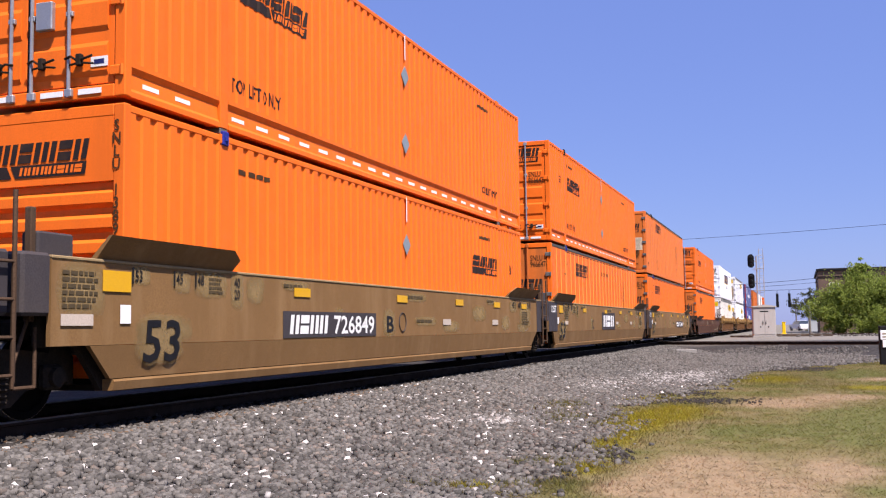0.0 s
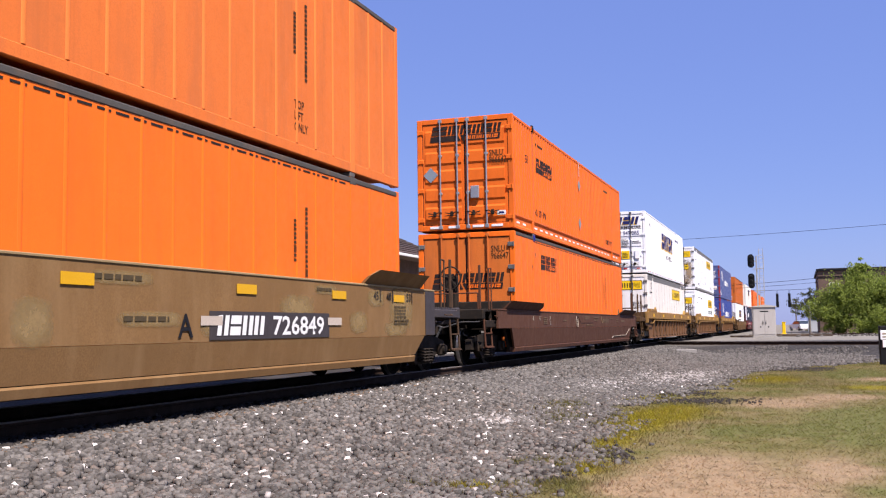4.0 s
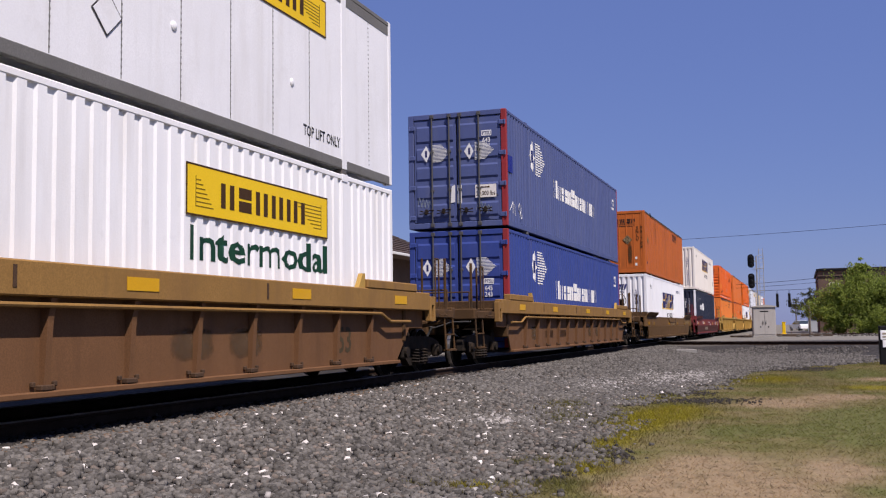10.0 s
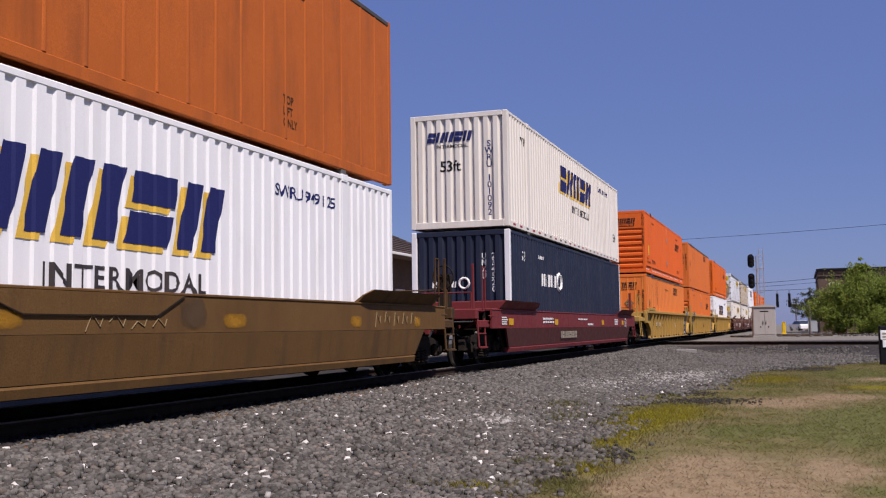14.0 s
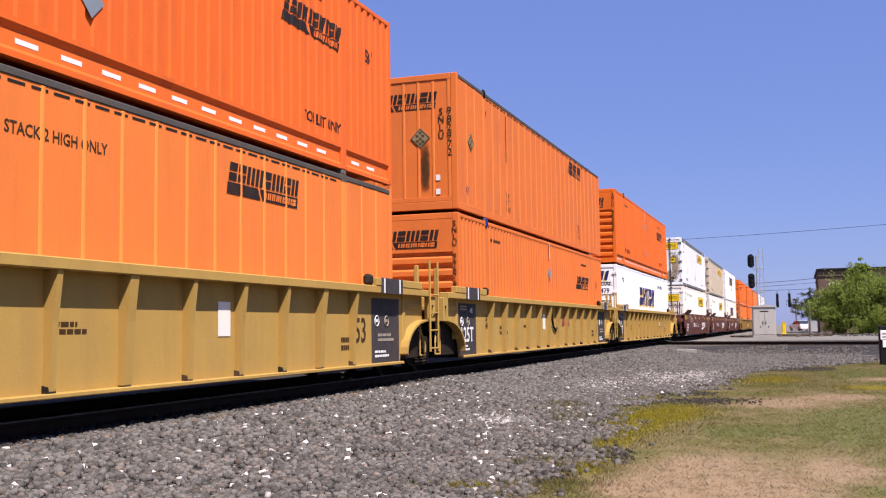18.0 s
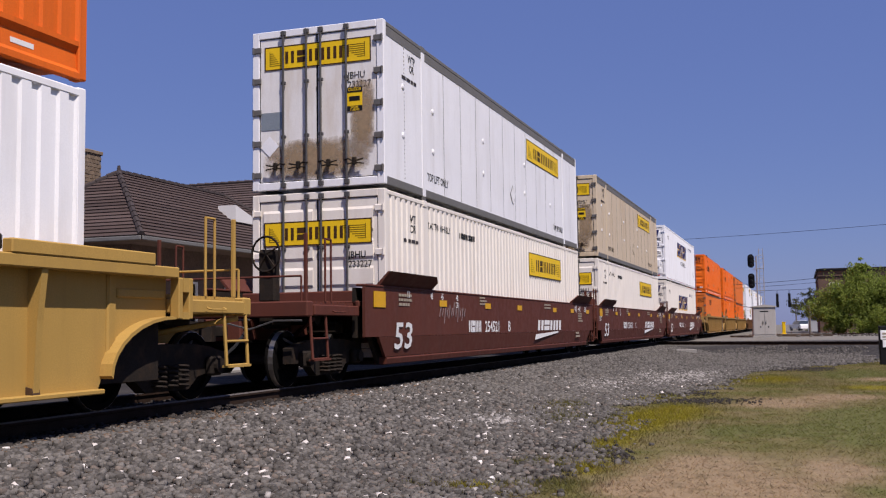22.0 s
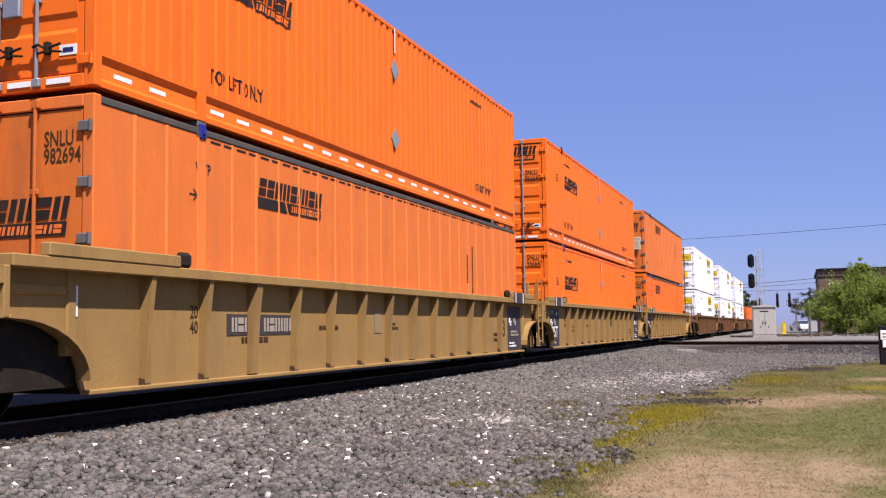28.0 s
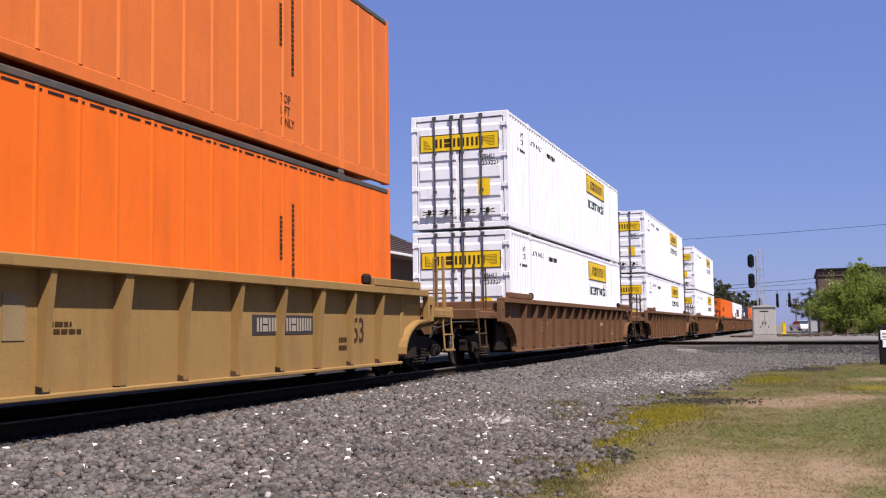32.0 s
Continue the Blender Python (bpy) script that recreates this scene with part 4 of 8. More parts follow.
def yellow_signed(kind, paint, label, green=False, clean=False, number="233227"):
    top = TOP_GREY if kind == "riveted" else paint
    c = container(kind, paint, "doors", label, top=top, band=False, door=DOOR_DIRTY if kind == "riveted" and paint is not TAN else None, rods=ROD_DARK)
    yellow_sign(c, side_at(1.75, 1.93 if kind == "riveted" else 2.08 if clean else 1.84), 3.75 if not clean else 3.3, 0.57 if kind == "riveted" else 0.62)
    if green:
        lettering("Intermodal", 0.42, GREEN_LET, c, side_at(1.8, 1.58 if clean else 1.33), fit=3.2 if clean else 3.65)
    yellow_sign(c, end_at(-1.05, 2.19 if kind == "riveted" else 1.97), 2.1, 0.44)
    lettering("WTP\nOR", 0.15, BLACK, c, side_at(-6.75, 2.42), 0.8, True)
    part("small_print", lambda: lines_block(1, 1.0, 0.11), GREY_END, c, at=side_at(-7.25, 2.02), key="sp9")
    if kind == "riveted":
        lettering("TOP LIFT ONLY", 0.16, BLACK, c, side_at(-5.95, 0.34), fit=1.25)
        lettering("TOP LIFT ONLY", 0.16, BLACK, c, side_at(4.75, 0.32), fit=1.25)
    else:
        lettering("STACK TWO HIGH ONLY", 0.13, BLACK, c, side_at(-5.95, 2.40), fit=1.3)
        part("small_print", lambda: blocks("ncouncnoi", 1.0, 0.12, 0), BLACK, c, at=side_at(-4.0, 2.36), key="sp12")
    lettering("JBHU\n" + number, 0.125, BLACK, c, end_at(0.60, 1.50 if paint is CREAM and kind == "riveted" else 1.90 if kind == "riveted" else 1.72), fit=0.46, gap=0.95)
    if kind == "riveted" and paint is not CREAM:
        part("yellow_notice", lambda: Geo().box(0, 0.3, 0, 0.42, 0, 0.004), SIGN_YELLOW, c, at=end_at(0.58, 1.32), key="yn2")
        part("notice_print", lambda: Geo().box(0.0, 0.3, 0, 0.09, 0, 0.004).box(0.0, 0.3, 0.33, 0.42, 0, 0.004).box(0.05, 0.25, 0.18, 0.26, 0, 0.004), BLACK, c, at=end_at(0.58, 1.32) @ Matrix.Translation((0, 0, 0.004)), key="yn3")
        lettering("CAUTION", 0.06, SIGN_YELLOW, c, end_at(0.61, 1.675) @ Matrix.Translation((0, 0, 0.009)), fit=0.24)
        lettering("WIDE\nTURNS", 0.042, SIGN_YELLOW, c, end_at(0.73, 1.365) @ Matrix.Translation((0, 0, 0.009)), 1.0, True, gap=0.75)
        part("grime_patch", lambda: worn_patch(2.2, 0.75), SOOT, c, "brown grime on the lower doors", end_at(-1.12, 0.16), key="soot2")
        part("grime_patch", lambda: worn_patch(0.5, 1.6), SOOT, c, "brown grime down the door edge", end_at(0.62, 0.4), key="soot3")
        if paint is TAN:
            part("red_label", lambda: plate(0.40, 0.17), RED_POST, c, "dark red sticker", end_at(-1.0, 1.30), key="gl2")
            part("yellow_label", lambda: plate(0.40, 0.10), SIGN_YELLOW, c, at=end_at(-1.0, 1.17), key="gl4")
        else:
            part("grey_label", lambda: plate(0.42, 0.32), PLACARD, c, at=end_at(-1.12, 1.10), key="gl5")
        part("placard", lambda: diamond(0.19), WHITE_GREY, c, "white diamond placard", end_at(-0.95, 0.80), key="placard7")
        d = part("diamond_outline", lambda: diamond(0.25), GREY_END, c, at=side_at(0.3, 0.80), key="wd")
        part("diamond_sheet", lambda: diamond(0.228), paint, d, at=Matrix.Translation((0, 0, 0.003)), key="wd2")
    elif clean:
        part("yellow_notice", lambda: plate(0.3, 0.42), SIGN_YELLOW, c, at=end_at(0.5, 0.8), key="yn4")
    return drape(c) if kind == "folded" else seat(c, kind, "doors")


def blue_box(upper):
    paint = BLUE_FADED if upper else BLUE
    c = container("folded", paint, "doors", "%s corrugated container with red corner posts and white mark" % ("faded scuffed blue" if upper else "blue"), post=RED_POST, rods=ROD_DARK)
    for z in ((1.9,) if upper else (2.0,)):
        for x in (-0.95, 0.2):
            stripe_mark(c, end_at(x, z), 0.78, 0.42)
    stripe_mark(c, side_at(-5.8, 2.1), 1.7, 0.85)
    part("white_wordmark", lambda: blocks("Oncco", 2.35, 0.42, 0, 0.24, 0.16, 0.26), WHITE_LET, c, "white block wordmark", side_at(-3.0, 1.3), key="bw1")
    part("white_wordmark", lambda: blocks("Cincnoniin", 3.7, 0.42, 0, 0.24, 0.16, 0.26), WHITE_LET, c, "white block wordmark", side_at(-0.45, 1.3), key="bw2")
    lettering("53", 0.42, WHITE_LET, c, side_at(6.95, 2.0), 0.8)
    part("number_label", lambda: plate(0.26, 0.14), WHITE_LET, c, at=end_at(0.66, 1.56 if not upper else 2.26), key="nl")
    lettering("PTSU", 0.09, NAVY_LET, c, end_at(0.68, 1.585 if not upper else 2.285) @ Matrix.Translation((0, 0, 0.006)), fit=0.22)
    lettering("645\n243" if not upper else "643\n791", 0.12, WHITE_LET, c, end_at(0.68, 1.40 if not upper else 2.10), fit=0.2, gap=0.9)
    if upper:
        part("weight_label", lambda: plate(0.54, 0.32), CREAM, c, "cream weight label", end_at(0.48, 0.72), key="wl")
        lettering("20,000 lbs", 0.11, BROWN_LET, c, end_at(0.50, 0.77) @ Matrix.Translation((0, 0, 0.006)), fit=0.49)
        part("small_print", lambda: lines_block(1, 0.46, 0.06), BROWN_LET, c, at=end_at(0.51, 0.94) @ Matrix.Translation((0, 0, 0.006)), key="wlp")
        part("paper_label", lambda: Geo().prism([(0, 0), (0.12, 0.02), (0.12, 0.46), (0.03, 0.42)], "z", 0, 0.004), WHITE_LET, c, "torn white paper label", end_at(-0.17, 0.62), key="torn")
        part("paper_label", lambda: plate(0.11, 0.46), WHITE_LET, c, "torn white paper label", end_at(0.015, 0.60), key="torn2")
        for x, z, seed in ((-1.05, 0.52, 1), (0.5, 0.36, 2)):
            part("chalk_scrawl", lambda: gather(*[Geo().pipe([(a, 0.06 * math.sin(9 * a + seed), 0.003), (a + 0.05, 0.2 + 0.08 * math.cos(7 * a), 0.003), (a + 0.11, 0.02, 0.003), (a + 0.12, 0.14, 0.003)], 0.006, 4) for a in np.arange(0, 0.36, 0.09)]), PLACARD, c, "faint chalk scrawl", end_at(x, z), key=("chalk", seed))
        part("chalk_scrawl", lambda: gather(Geo().pipe([(0, 0.05, 0.003), (0.3, 0.3, 0.003), (0.28, 0.0, 0.003)], 0.007, 4), Geo().ring((0.95, 0.2, 0.003), (0, 0, 1), 0.11, 0.007, 12, 4), Geo().ring((1.05, 0.02, 0.003), (0, 0, 1), 0.09, 0.007, 12, 4), Geo().pipe([(0.45, 0.25, 0.003), (0.5, -0.05, 0.003)], 0.007, 4)), WHITE_LET, c, "white chalk scrawl", side_at(-7.9, 0.34), key="chalk3")
        part("blue_patch", lambda: plate(0.42, 0.42, 0.003), BLUE_LOCK, c, "square of newer blue paint", side_at(-8.0, 1.35), key="bpatch")
    return drape(c)


def navy_box():
    c = container("folded", NAVY, "tall_folds", "dark navy corrugated container with white corner posts", post=WHITE, seam=NAVY)
    part("white_wordmark", lambda: blocks("unnni", 1.7, 0.34, 0.1, 0.24, 0.18), WHITE_LET, c, "white block wordmark", side_at(-4.8, 1.62), key="nw1")
    part("ring_mark", lambda: Geo().ring((0, 0, 0.003), (0, 0, 1), 0.24, 0.05, 16, 4), WHITE_LET, c, at=side_at(-2.72, 1.8), key="nw2")
    part("white_wordmark", lambda: blocks("ncoun", 0.62, 0.15, 0.1), WHITE_LET, c, "white block wordmark", end_at(-0.75, 1.5), key="nw3")
    part("ring_mark", lambda: Geo().ring((0, 0, 0.003), (0, 0, 1), 0.13, 0.03, 16, 4), WHITE_LET, c, at=end_at(0.10, 1.6), key="nw4")
    lettering("\n".join("UMXU"), 0.15, WHITE_LET, c, end_at(0.62, 2.2), 0.9, True, gap=0.8)
    lettering("\n".join("234520"), 0.15, WHITE_LET, c, end_at(0.86, 2.2), 0.9, True, gap=0.8)
    part("hazard_strip", lambda: Geo().box(0, 0.05, 0, 0.8, 0, 0.004), SIGN_YELLOW, c, "yellow hazard strip on the corner post", end_at(1.17, 0.35), key="hazst")
    part("small_print", lambda: lines_block(1, 0.8, 0.16), WHITE_LET, c, at=side_at(-5.2, 2.3), key="nw6")
    lettering("53", 0.25, WHITE_LET, c, side_at(-6.9, 2.2), 0.8)
    drape_end(c)
    return drape(c)


# ---- well cars: origin on the rail tops at the middle of the well ----
WHEELSETS = []      # (object, y of its axle on the car, car)


def truck(car, y, name="truck"):
    """A two-axle bogie: side frames with springs, bolster, wheelsets."""
    t = part(name, lambda: Geo().box(-1.05, 1.05, -0.2, 0.2, 0.42, 0.66, 0.03), STEEL_DARK, car, "grimy dark cast-steel truck", pose(0, y, 0), key="bolster")
    for s in (1, -1):
        def frame_side(s=s):
            top = [(-1.22, 0.36), (-1.22, 0.58), (-0.86, 0.66), (-0.45, 0.70), (0.45, 0.70), (0.86, 0.66), (1.22, 0.58), (1.22, 0.36), (0.98, 0.36), (0.62, 0.30),
                   (0.42, 0.16), (-0.42, 0.16), (-0.62, 0.30), (-0.98, 0.36)]
            return Geo().prism(top, "x", s * 0.92, s * 1.06)
        part("side_frame", frame_side, STEEL_DARK, t, key=("sideframe", s))
        def springs(s=s):
            g = Geo()
            for yy in (-0.22, 0.0, 0.22):
                for i in range(5):
                    g.ring((s * 1.09, yy, 0.22 + i * 0.055), (0, 0.1, 1), 0.085, 0.018, 10, 5)
            return g
        part("spring_pack", springs, STEEL_DARK, t, key=("springs", s))
        for yy in (-0.89, 0.89):
            part("axle_box", lambda s=s: Geo().box(1.06 if s > 0 else -1.17, 1.17 if s > 0 else -1.06, -0.13, 0.13, 0.30, 0.54, 0.03).tube((s * 1.165, 0, 0.42), (s * 1.22, 0, 0.42), 0.095, 12), STEEL_DARK, t, at=pose(0, yy, 0), key=("axlebox", s))
    for yy in (-0.89, 0.89):
        w = part("wheelset", lambda: Geo().tube((-0.9, 0, 0), (0.9, 0, 0), 0.075, 12), STEEL_DARK, car, at=pose(0, y + yy, 0.42), key="axle")
        for s in (1, -1):
            part("wheel", lambda s=s: Geo().lathe([(s * (0.685), 0.10), (s * 0.685, 0.445), (s * 0.71, 0.445), (s * 0.722, 0.42), (s * 0.80, 0.415), (s * 0.815, 0.40), (s * 0.815, 0.34), (s * 0.775, 0.32),
                                                      (s * 0.765, 0.17), (s * 0.82, 0.13), (s * 0.82, 0.10)], 28), WHEEL_DARK, w, key=("wheel", s))
            part("tread", lambda s=s: Geo().lathe([(s * 0.724, 0.4195), (s * 0.7245, 0.4225), (s * 0.80, 0.4175), (s * 0.8005, 0.4145)], 28, False), STEEL_BARE, w, "polished tread", key=("tread", s))
            part("hub_cap", lambda s=s: gather(*[Geo().tube((s * 0.815, 0.105 * math.cos(a), 0.105 * math.sin(a)), (s * 0.832, 0.105 * math.cos(a), 0.105 * math.sin(a)), 0.016, 6)
                                                  for a in (0.3, 2.4, 4.5)]), STEEL_BARE, w, key=("hubbolts", s))
        WHEELSETS.append((w, y + yy, car))
    return t


def ladder(car, y, x, z0, z1, paint, w=0.40, key=None):
    top = part("ladder", lambda: Geo().tube((0, 0, z0), (0, 0, z1), 0.022, 6), paint, car, at=pose(x, y, 0), key=("stile", z0, z1))
    part("stile", lambda: Geo().tube((0, 0, z0), (0, 0, z1), 0.022, 6), paint, top, at=pose(0, w, 0), key=("stile", z0, z1))
    for z in np.arange(z0 + 0.06, min(z1, z0 + 1.3), 0.33):
        part("rung", lambda: Geo().tube((0, 0, 0), (0, w, 0), 0.016, 6), paint, top, at=pose(0, 0, z), key=("rung", w))


def arch_poly(L0, L1, top, z0, s):
    """The end of a side sheet, cut out over the truck by a quarter round; y from the middle."""
    pts = [(L0, z0)]
    for i in range(9):
        a = math.pi / 2 * i / 8
        pts.append((L0 + 0.06 + (L1 - L0 - 0.06) * (1 - math.cos(a)), z0 + 0.12 + (0.98 - z0 - 0.12) * math.sin(a)))
    pts += [(L1, top), (L0, top)]
    return [(s * y, z) for y, z in pts]


def well_unit(style, paint, label, chord=None, ends=None, joint=(False, False), numbers=None, rail_paint=None):
    """style: smooth (chined sides), beam (deep top chord, recessed ribbed sheet) or ribbed. joint: whether the near, far end joins the next unit on a shared truck."""
    car = thing("well_car", label, "freight car", group="well cars of the train")
    chord, ends, rail_paint = chord or paint, ends or paint, rail_paint or paint
    low = style == "low"                       # shallow single car
    style = "smooth" if low else style
    LB, LT, ZT = (8.30, 9.45, 1.53) if style != "smooth" else (8.95, 10.35, 1.235) if low else (8.62, 9.42, 1.53)
    ZC = 0.83 if low else 0.72                  # the chine
    size = (low,)
    # deck under the load and cross bearers
    part("well_floor", lambda: gather(Geo().box(-1.28, 1.28, -8.2, 8.2, 0.24, 0.30), *[Geo().box(-1.28, 1.28, y - 0.12, y + 0.12, 0.305, 0.355) for y in (-7.9, -6.1, -3, 0, 3, 6.1, 7.9)]),
         STEEL_DARK, car, key="wellfloor")
    for s in (1, -1):
        sg = 1 if s > 0 else -1
        X = (1.50 if style == "ribbed" else 1.475) * s
        lo, hi = sorted((X, X - 0.10 * s))
        if style == "smooth":
            part("side_sheet", lambda s=s, X=X: Geo().box(*sorted((X, X - 0.05 * s)), -LT, LT, ZC, ZT), paint, car, key=("smup", s, low))
            def lower(s=s, X=X):
                a, b = LB + 0.25, LB - 0.13
                vs = [(X, -a, ZC - 0.004), (X, a, ZC - 0.004), (X - 0.05 * s, b, 0.382), (X - 0.05 * s, -b, 0.382)]
                vs += [(x - 0.05 * s, y, z) for x, y, z in vs]
                return Geo().add(vs, [(0, 1, 2, 3), (7, 6, 5, 4), (0, 4, 5, 1), (1, 5, 6, 2), (2, 6, 7, 3), (3, 7, 4, 0)])
            part("lower_sheet", lower, RED_GRIMY_SHADED if paint is RED_CAR else paint, car, key=("smlo", s, low))
            part("bottom_flange", lambda s=s, X=X: Geo().prism([(X - 0.045 * s, 0.372), (X - 0.03 * s, 0.350), (X - 0.05 * s, 0.262), (X - 0.26 * s, 0.255), (X - 0.26 * s, 0.372)], "y", -LB + 0.17, LB - 0.17), paint, car, key=("smfl", s, low))
            part("top_chord", lambda X=X, s=s: Geo().box(*sorted((X + 0.012 * s, X - 0.16 * s)), -LT, LT, ZT + 0.002, ZT + 0.035, 0.008), chord, car, key=("smch", s, low))
        elif style == "beam":
            part("top_chord", lambda X=X, s=s: Geo().box(*sorted((X + 0.02 * s, X - 0.16 * s)), -LT, LT, 1.175, ZT - 0.03, 0.015), chord, car, key=("bmch", s))
            def sheet(s=s, X=X):
                poly = [(-LT, 1.175), (LT, 1.175), (LT, 0.86), (LB + 0.48, 0.86), (LB - 0.12, 0.31), (-LB + 0.1, 0.31), (-LB - 0.22, 0.86), (-LT, 0.86)]
                return Geo().prism(poly, "x", X - 0.14 * s, X - 0.18 * s)
            part("side_sheet", sheet, paint, car, key=("bmsh", s))
            for i in range(12):
                y = -6.9 + i * 13.8 / 11
                part("rib", lambda s=s, X=X: Geo().prism([(X - 0.14 * s, 0.36), (X - 0.085 * s, 0.36), (X - 0.05 * s, 0.96), (X - 0.01 * s, 1.168), (X - 0.14 * s, 1.168)], "y", -0.04, 0.04), paint, car, at=pose(0, y, 0), key=("bmrib", s))
                if s > 0:
                    part("drain_bracket", lambda X=X: Geo().box(X - 0.14, X - 0.06, -0.09, 0.09, 0.315, 0.37, 0.01).box(X - 0.138, X - 0.10, -0.17, -0.12, 0.35, 0.40, 0.008).box(X - 0.138, X - 0.10, 0.12, 0.17, 0.35, 0.40, 0.008), RUSTY_STEEL, car, at=pose(0, y, 0), key="drain")
            part("bottom_flange", lambda s=s, X=X: Geo().box(*sorted((X - 0.06 * s, X - 0.26 * s)), -LB + 0.12, LB - 0.16, 0.25, 0.31, 0.01), paint, car, key=("bmfl", s))
            part("brake_pipe", lambda s=s, X=X: Geo().pipe([(X - 0.02 * s, -LB - 0.2, 0.97), (X - 0.02 * s, -LB + 0.7, 0.97), (X - 0.02 * s, -LB + 1.1, 1.10), (X - 0.02 * s, LB - 1.1, 1.10), (X - 0.02 * s, LB - 0.7, 0.97), (X - 0.02 * s, LB + 0.2, 0.97)], 0.026, 8),
                 OCHRE, car, key=("bmpipe", s))
        else:
            part("top_chord", lambda X=X, s=s: Geo().box(*sorted((X + 0.012 * s, X - 0.195 * s)), -LT, LT, ZT - 0.10, ZT + 0.02, 0.012), chord, car, key=("rbch", s))
            def sheet(s=s, X=X):
                return gather(Geo().box(*sorted((X - 0.168 * s, X - 0.195 * s)), -LB, LB, 0.26, ZT - 0.1), Geo().prism(arch_poly(LB, LT, ZT - 0.1, 0.26, 1), "x", X - 0.168 * s, X - 0.195 * s),
                              Geo().prism(arch_poly(LB, LT, ZT - 0.1, 0.26, -1)[::-1], "x", X - 0.168 * s, X - 0.195 * s))
            part("side_sheet", sheet, paint, car, key=("rbsh", s))
            for e in (1, -1):
                def rim(s=s, X=X, e=e):
                    g, q = Geo(), arch_poly(LB, LT, ZT - 0.1, 0.26, e)[1:10]
                    for (y0, z0), (y1, z1) in zip(q, q[1:]):
                        g.add([(X - 0.02 * s, y0, z0), (X - 0.02 * s, y1, z1), (X - 0.19 * s, y1, z1), (X - 0.19 * s, y0, z0),
                               (X - 0.02 * s, y0 - e * 0.03, z0 + 0.03), (X - 0.02 * s, y1 - e * 0.03, z1 + 0.03), (X - 0.19 * s, y1 - e * 0.03, z1 + 0.03), (X - 0.19 * s, y0 - e * 0.03, z0 + 0.03)],
                              [(0, 1, 2, 3), (7, 6, 5, 4), (0, 4, 5, 1), (2, 6, 7, 3), (1, 5, 6, 2), (3, 7, 4, 0)])
                    return g
                part("arch_rim", rim, paint, car, key=("rbrim", s, e))
            for i in range(14):
                y = -7.35 + i * 14.7 / 13
                if paint is not BROWN_RIB and (i == 0 and joint[0] or i == 13 and joint[1]):
                    continue                                  # the painted end panels are plain
                wide = 0.07 if i in (2, 7, 11) else 0.04
                part("rib", lambda s=s, X=X, wide=wide: Geo().prism([(X - 0.168 * s, 0.30), (X - 0.09 * s, 0.30), (X - 0.06 * s, 0.95), (X - 0.01 * s, ZT - 0.102), (X - 0.168 * s, ZT - 0.102)], "y", -wide, wide), paint, car, at=pose(0, y, 0), key=("rbrib", s, wide))
                if s > 0:
                    part("rib_foot", lambda X=X: Geo().prism([(X - 0.168, 0.286), (X - 0.085, 0.286), (X - 0.10, 0.345), (X - 0.168, 0.36)], "y", -0.05, 0.05), STEEL_DARK if i % 4 == 2 else RUSTY_STEEL, car, at=pose(0, y, 0), key="ribfoot")
            part("bottom_flange", lambda s=s, X=X: Geo().box(*sorted((X - 0.07 * s, X - 0.20 * s)), -LB, LB, 0.235, 0.285, 0.01), paint, car, key=("rbfl", s))
        # guides that steer the load in, near both ends
        for e in (1, -1):
            if style == "smooth":
                def guide(s=s, e=e, X=X):
                    y0, y1 = (6.3, 9.7) if low else (6.2, 8.75)
                    h = 0.20 if low else 0.23
                    vs = []
                    for y, hh in ((y0, h * 0.55), (y0 + 0.25, h), (y1, h)):
                        vs += [(X - 0.03 * s, e * y, ZT + 0.036), (X + 0.16 * s * hh / h, e * y, ZT + 0.036 + hh), (X + (0.16 * hh / h - 0.04) * s, e * y, ZT + 0.036 + hh), (X - 0.10 * s, e * y, ZT + 0.036)]
                    fs = [(4 * k + i, 4 * k + (i + 1) % 4, 4 * k + 4 + (i + 1) % 4, 4 * k + 4 + i) for k in (0, 1) for i in range(4)] + [(0, 1, 2, 3), (11, 10, 9, 8)]
                    return Geo().add(vs, fs)
                part("load_guide", guide, paint, car, key=("smguide", s, e, low))
            elif style == "beam":
                part("load_guide", lambda s=s, e=e, X=X: Geo().box(*sorted((X + 0.03 * s, X - 0.14 * s)), *sorted((e * 6.55, e * 8.75)), ZT - 0.03, ZT + 0.11, 0.015), chord, car, key=("bmguide", s, e))
                part("guide_stop", lambda s=s, e=e, X=X: Geo().prism([(e * 6.30, ZT - 0.03), (e * 6.548, ZT - 0.03), (e * 6.548, ZT + 0.20), (e * 6.46, ZT + 0.20)], "x", X - 0.02 * s, X - 0.10 * s), YELLOW, car, key=("bmstop", s, e))
            else:
                part("load_guide", lambda s=s, e=e, X=X: Geo().box(*sorted((X + 0.02 * s, X - 0.10 * s)), *sorted((e * 6.9, e * 9.0)), ZT + 0.02, ZT + 0.15, 0.012), chord, car, key=("rbguide", s, e))
                part("guide_stop", lambda s=s, e=e, X=X: Geo().box(*sorted((X - 0.01 * s, X - 0.12 * s)), *sorted((e * 6.62, e * 6.85)), ZT + 0.02, ZT + 0.20, 0.04), STEEL_DARK, car, key=("rbstop", s, e))
    # ends
    for e in (-1, 1):
        # black shapes added to fill the dark under the decks and stop see-through
        part("brake_gear", lambda e=e: gather(Geo().tube((-1.05, e * 8.78, 0.62), (1.05, e * 8.78, 0.62), 0.17, 10), Geo().box(-1.0, 1.0, *sorted((e * 8.5, e * 8.62)), 0.32, 0.62, 0.02), Geo().box(-0.9, 0.9, *sorted((e * 9.0, e * 9.25)), 0.78, 0.98, 0.03)),
             STEEL_DARK, car, "black shapes added for the darkness under the end deck", key=("darkfill", e))
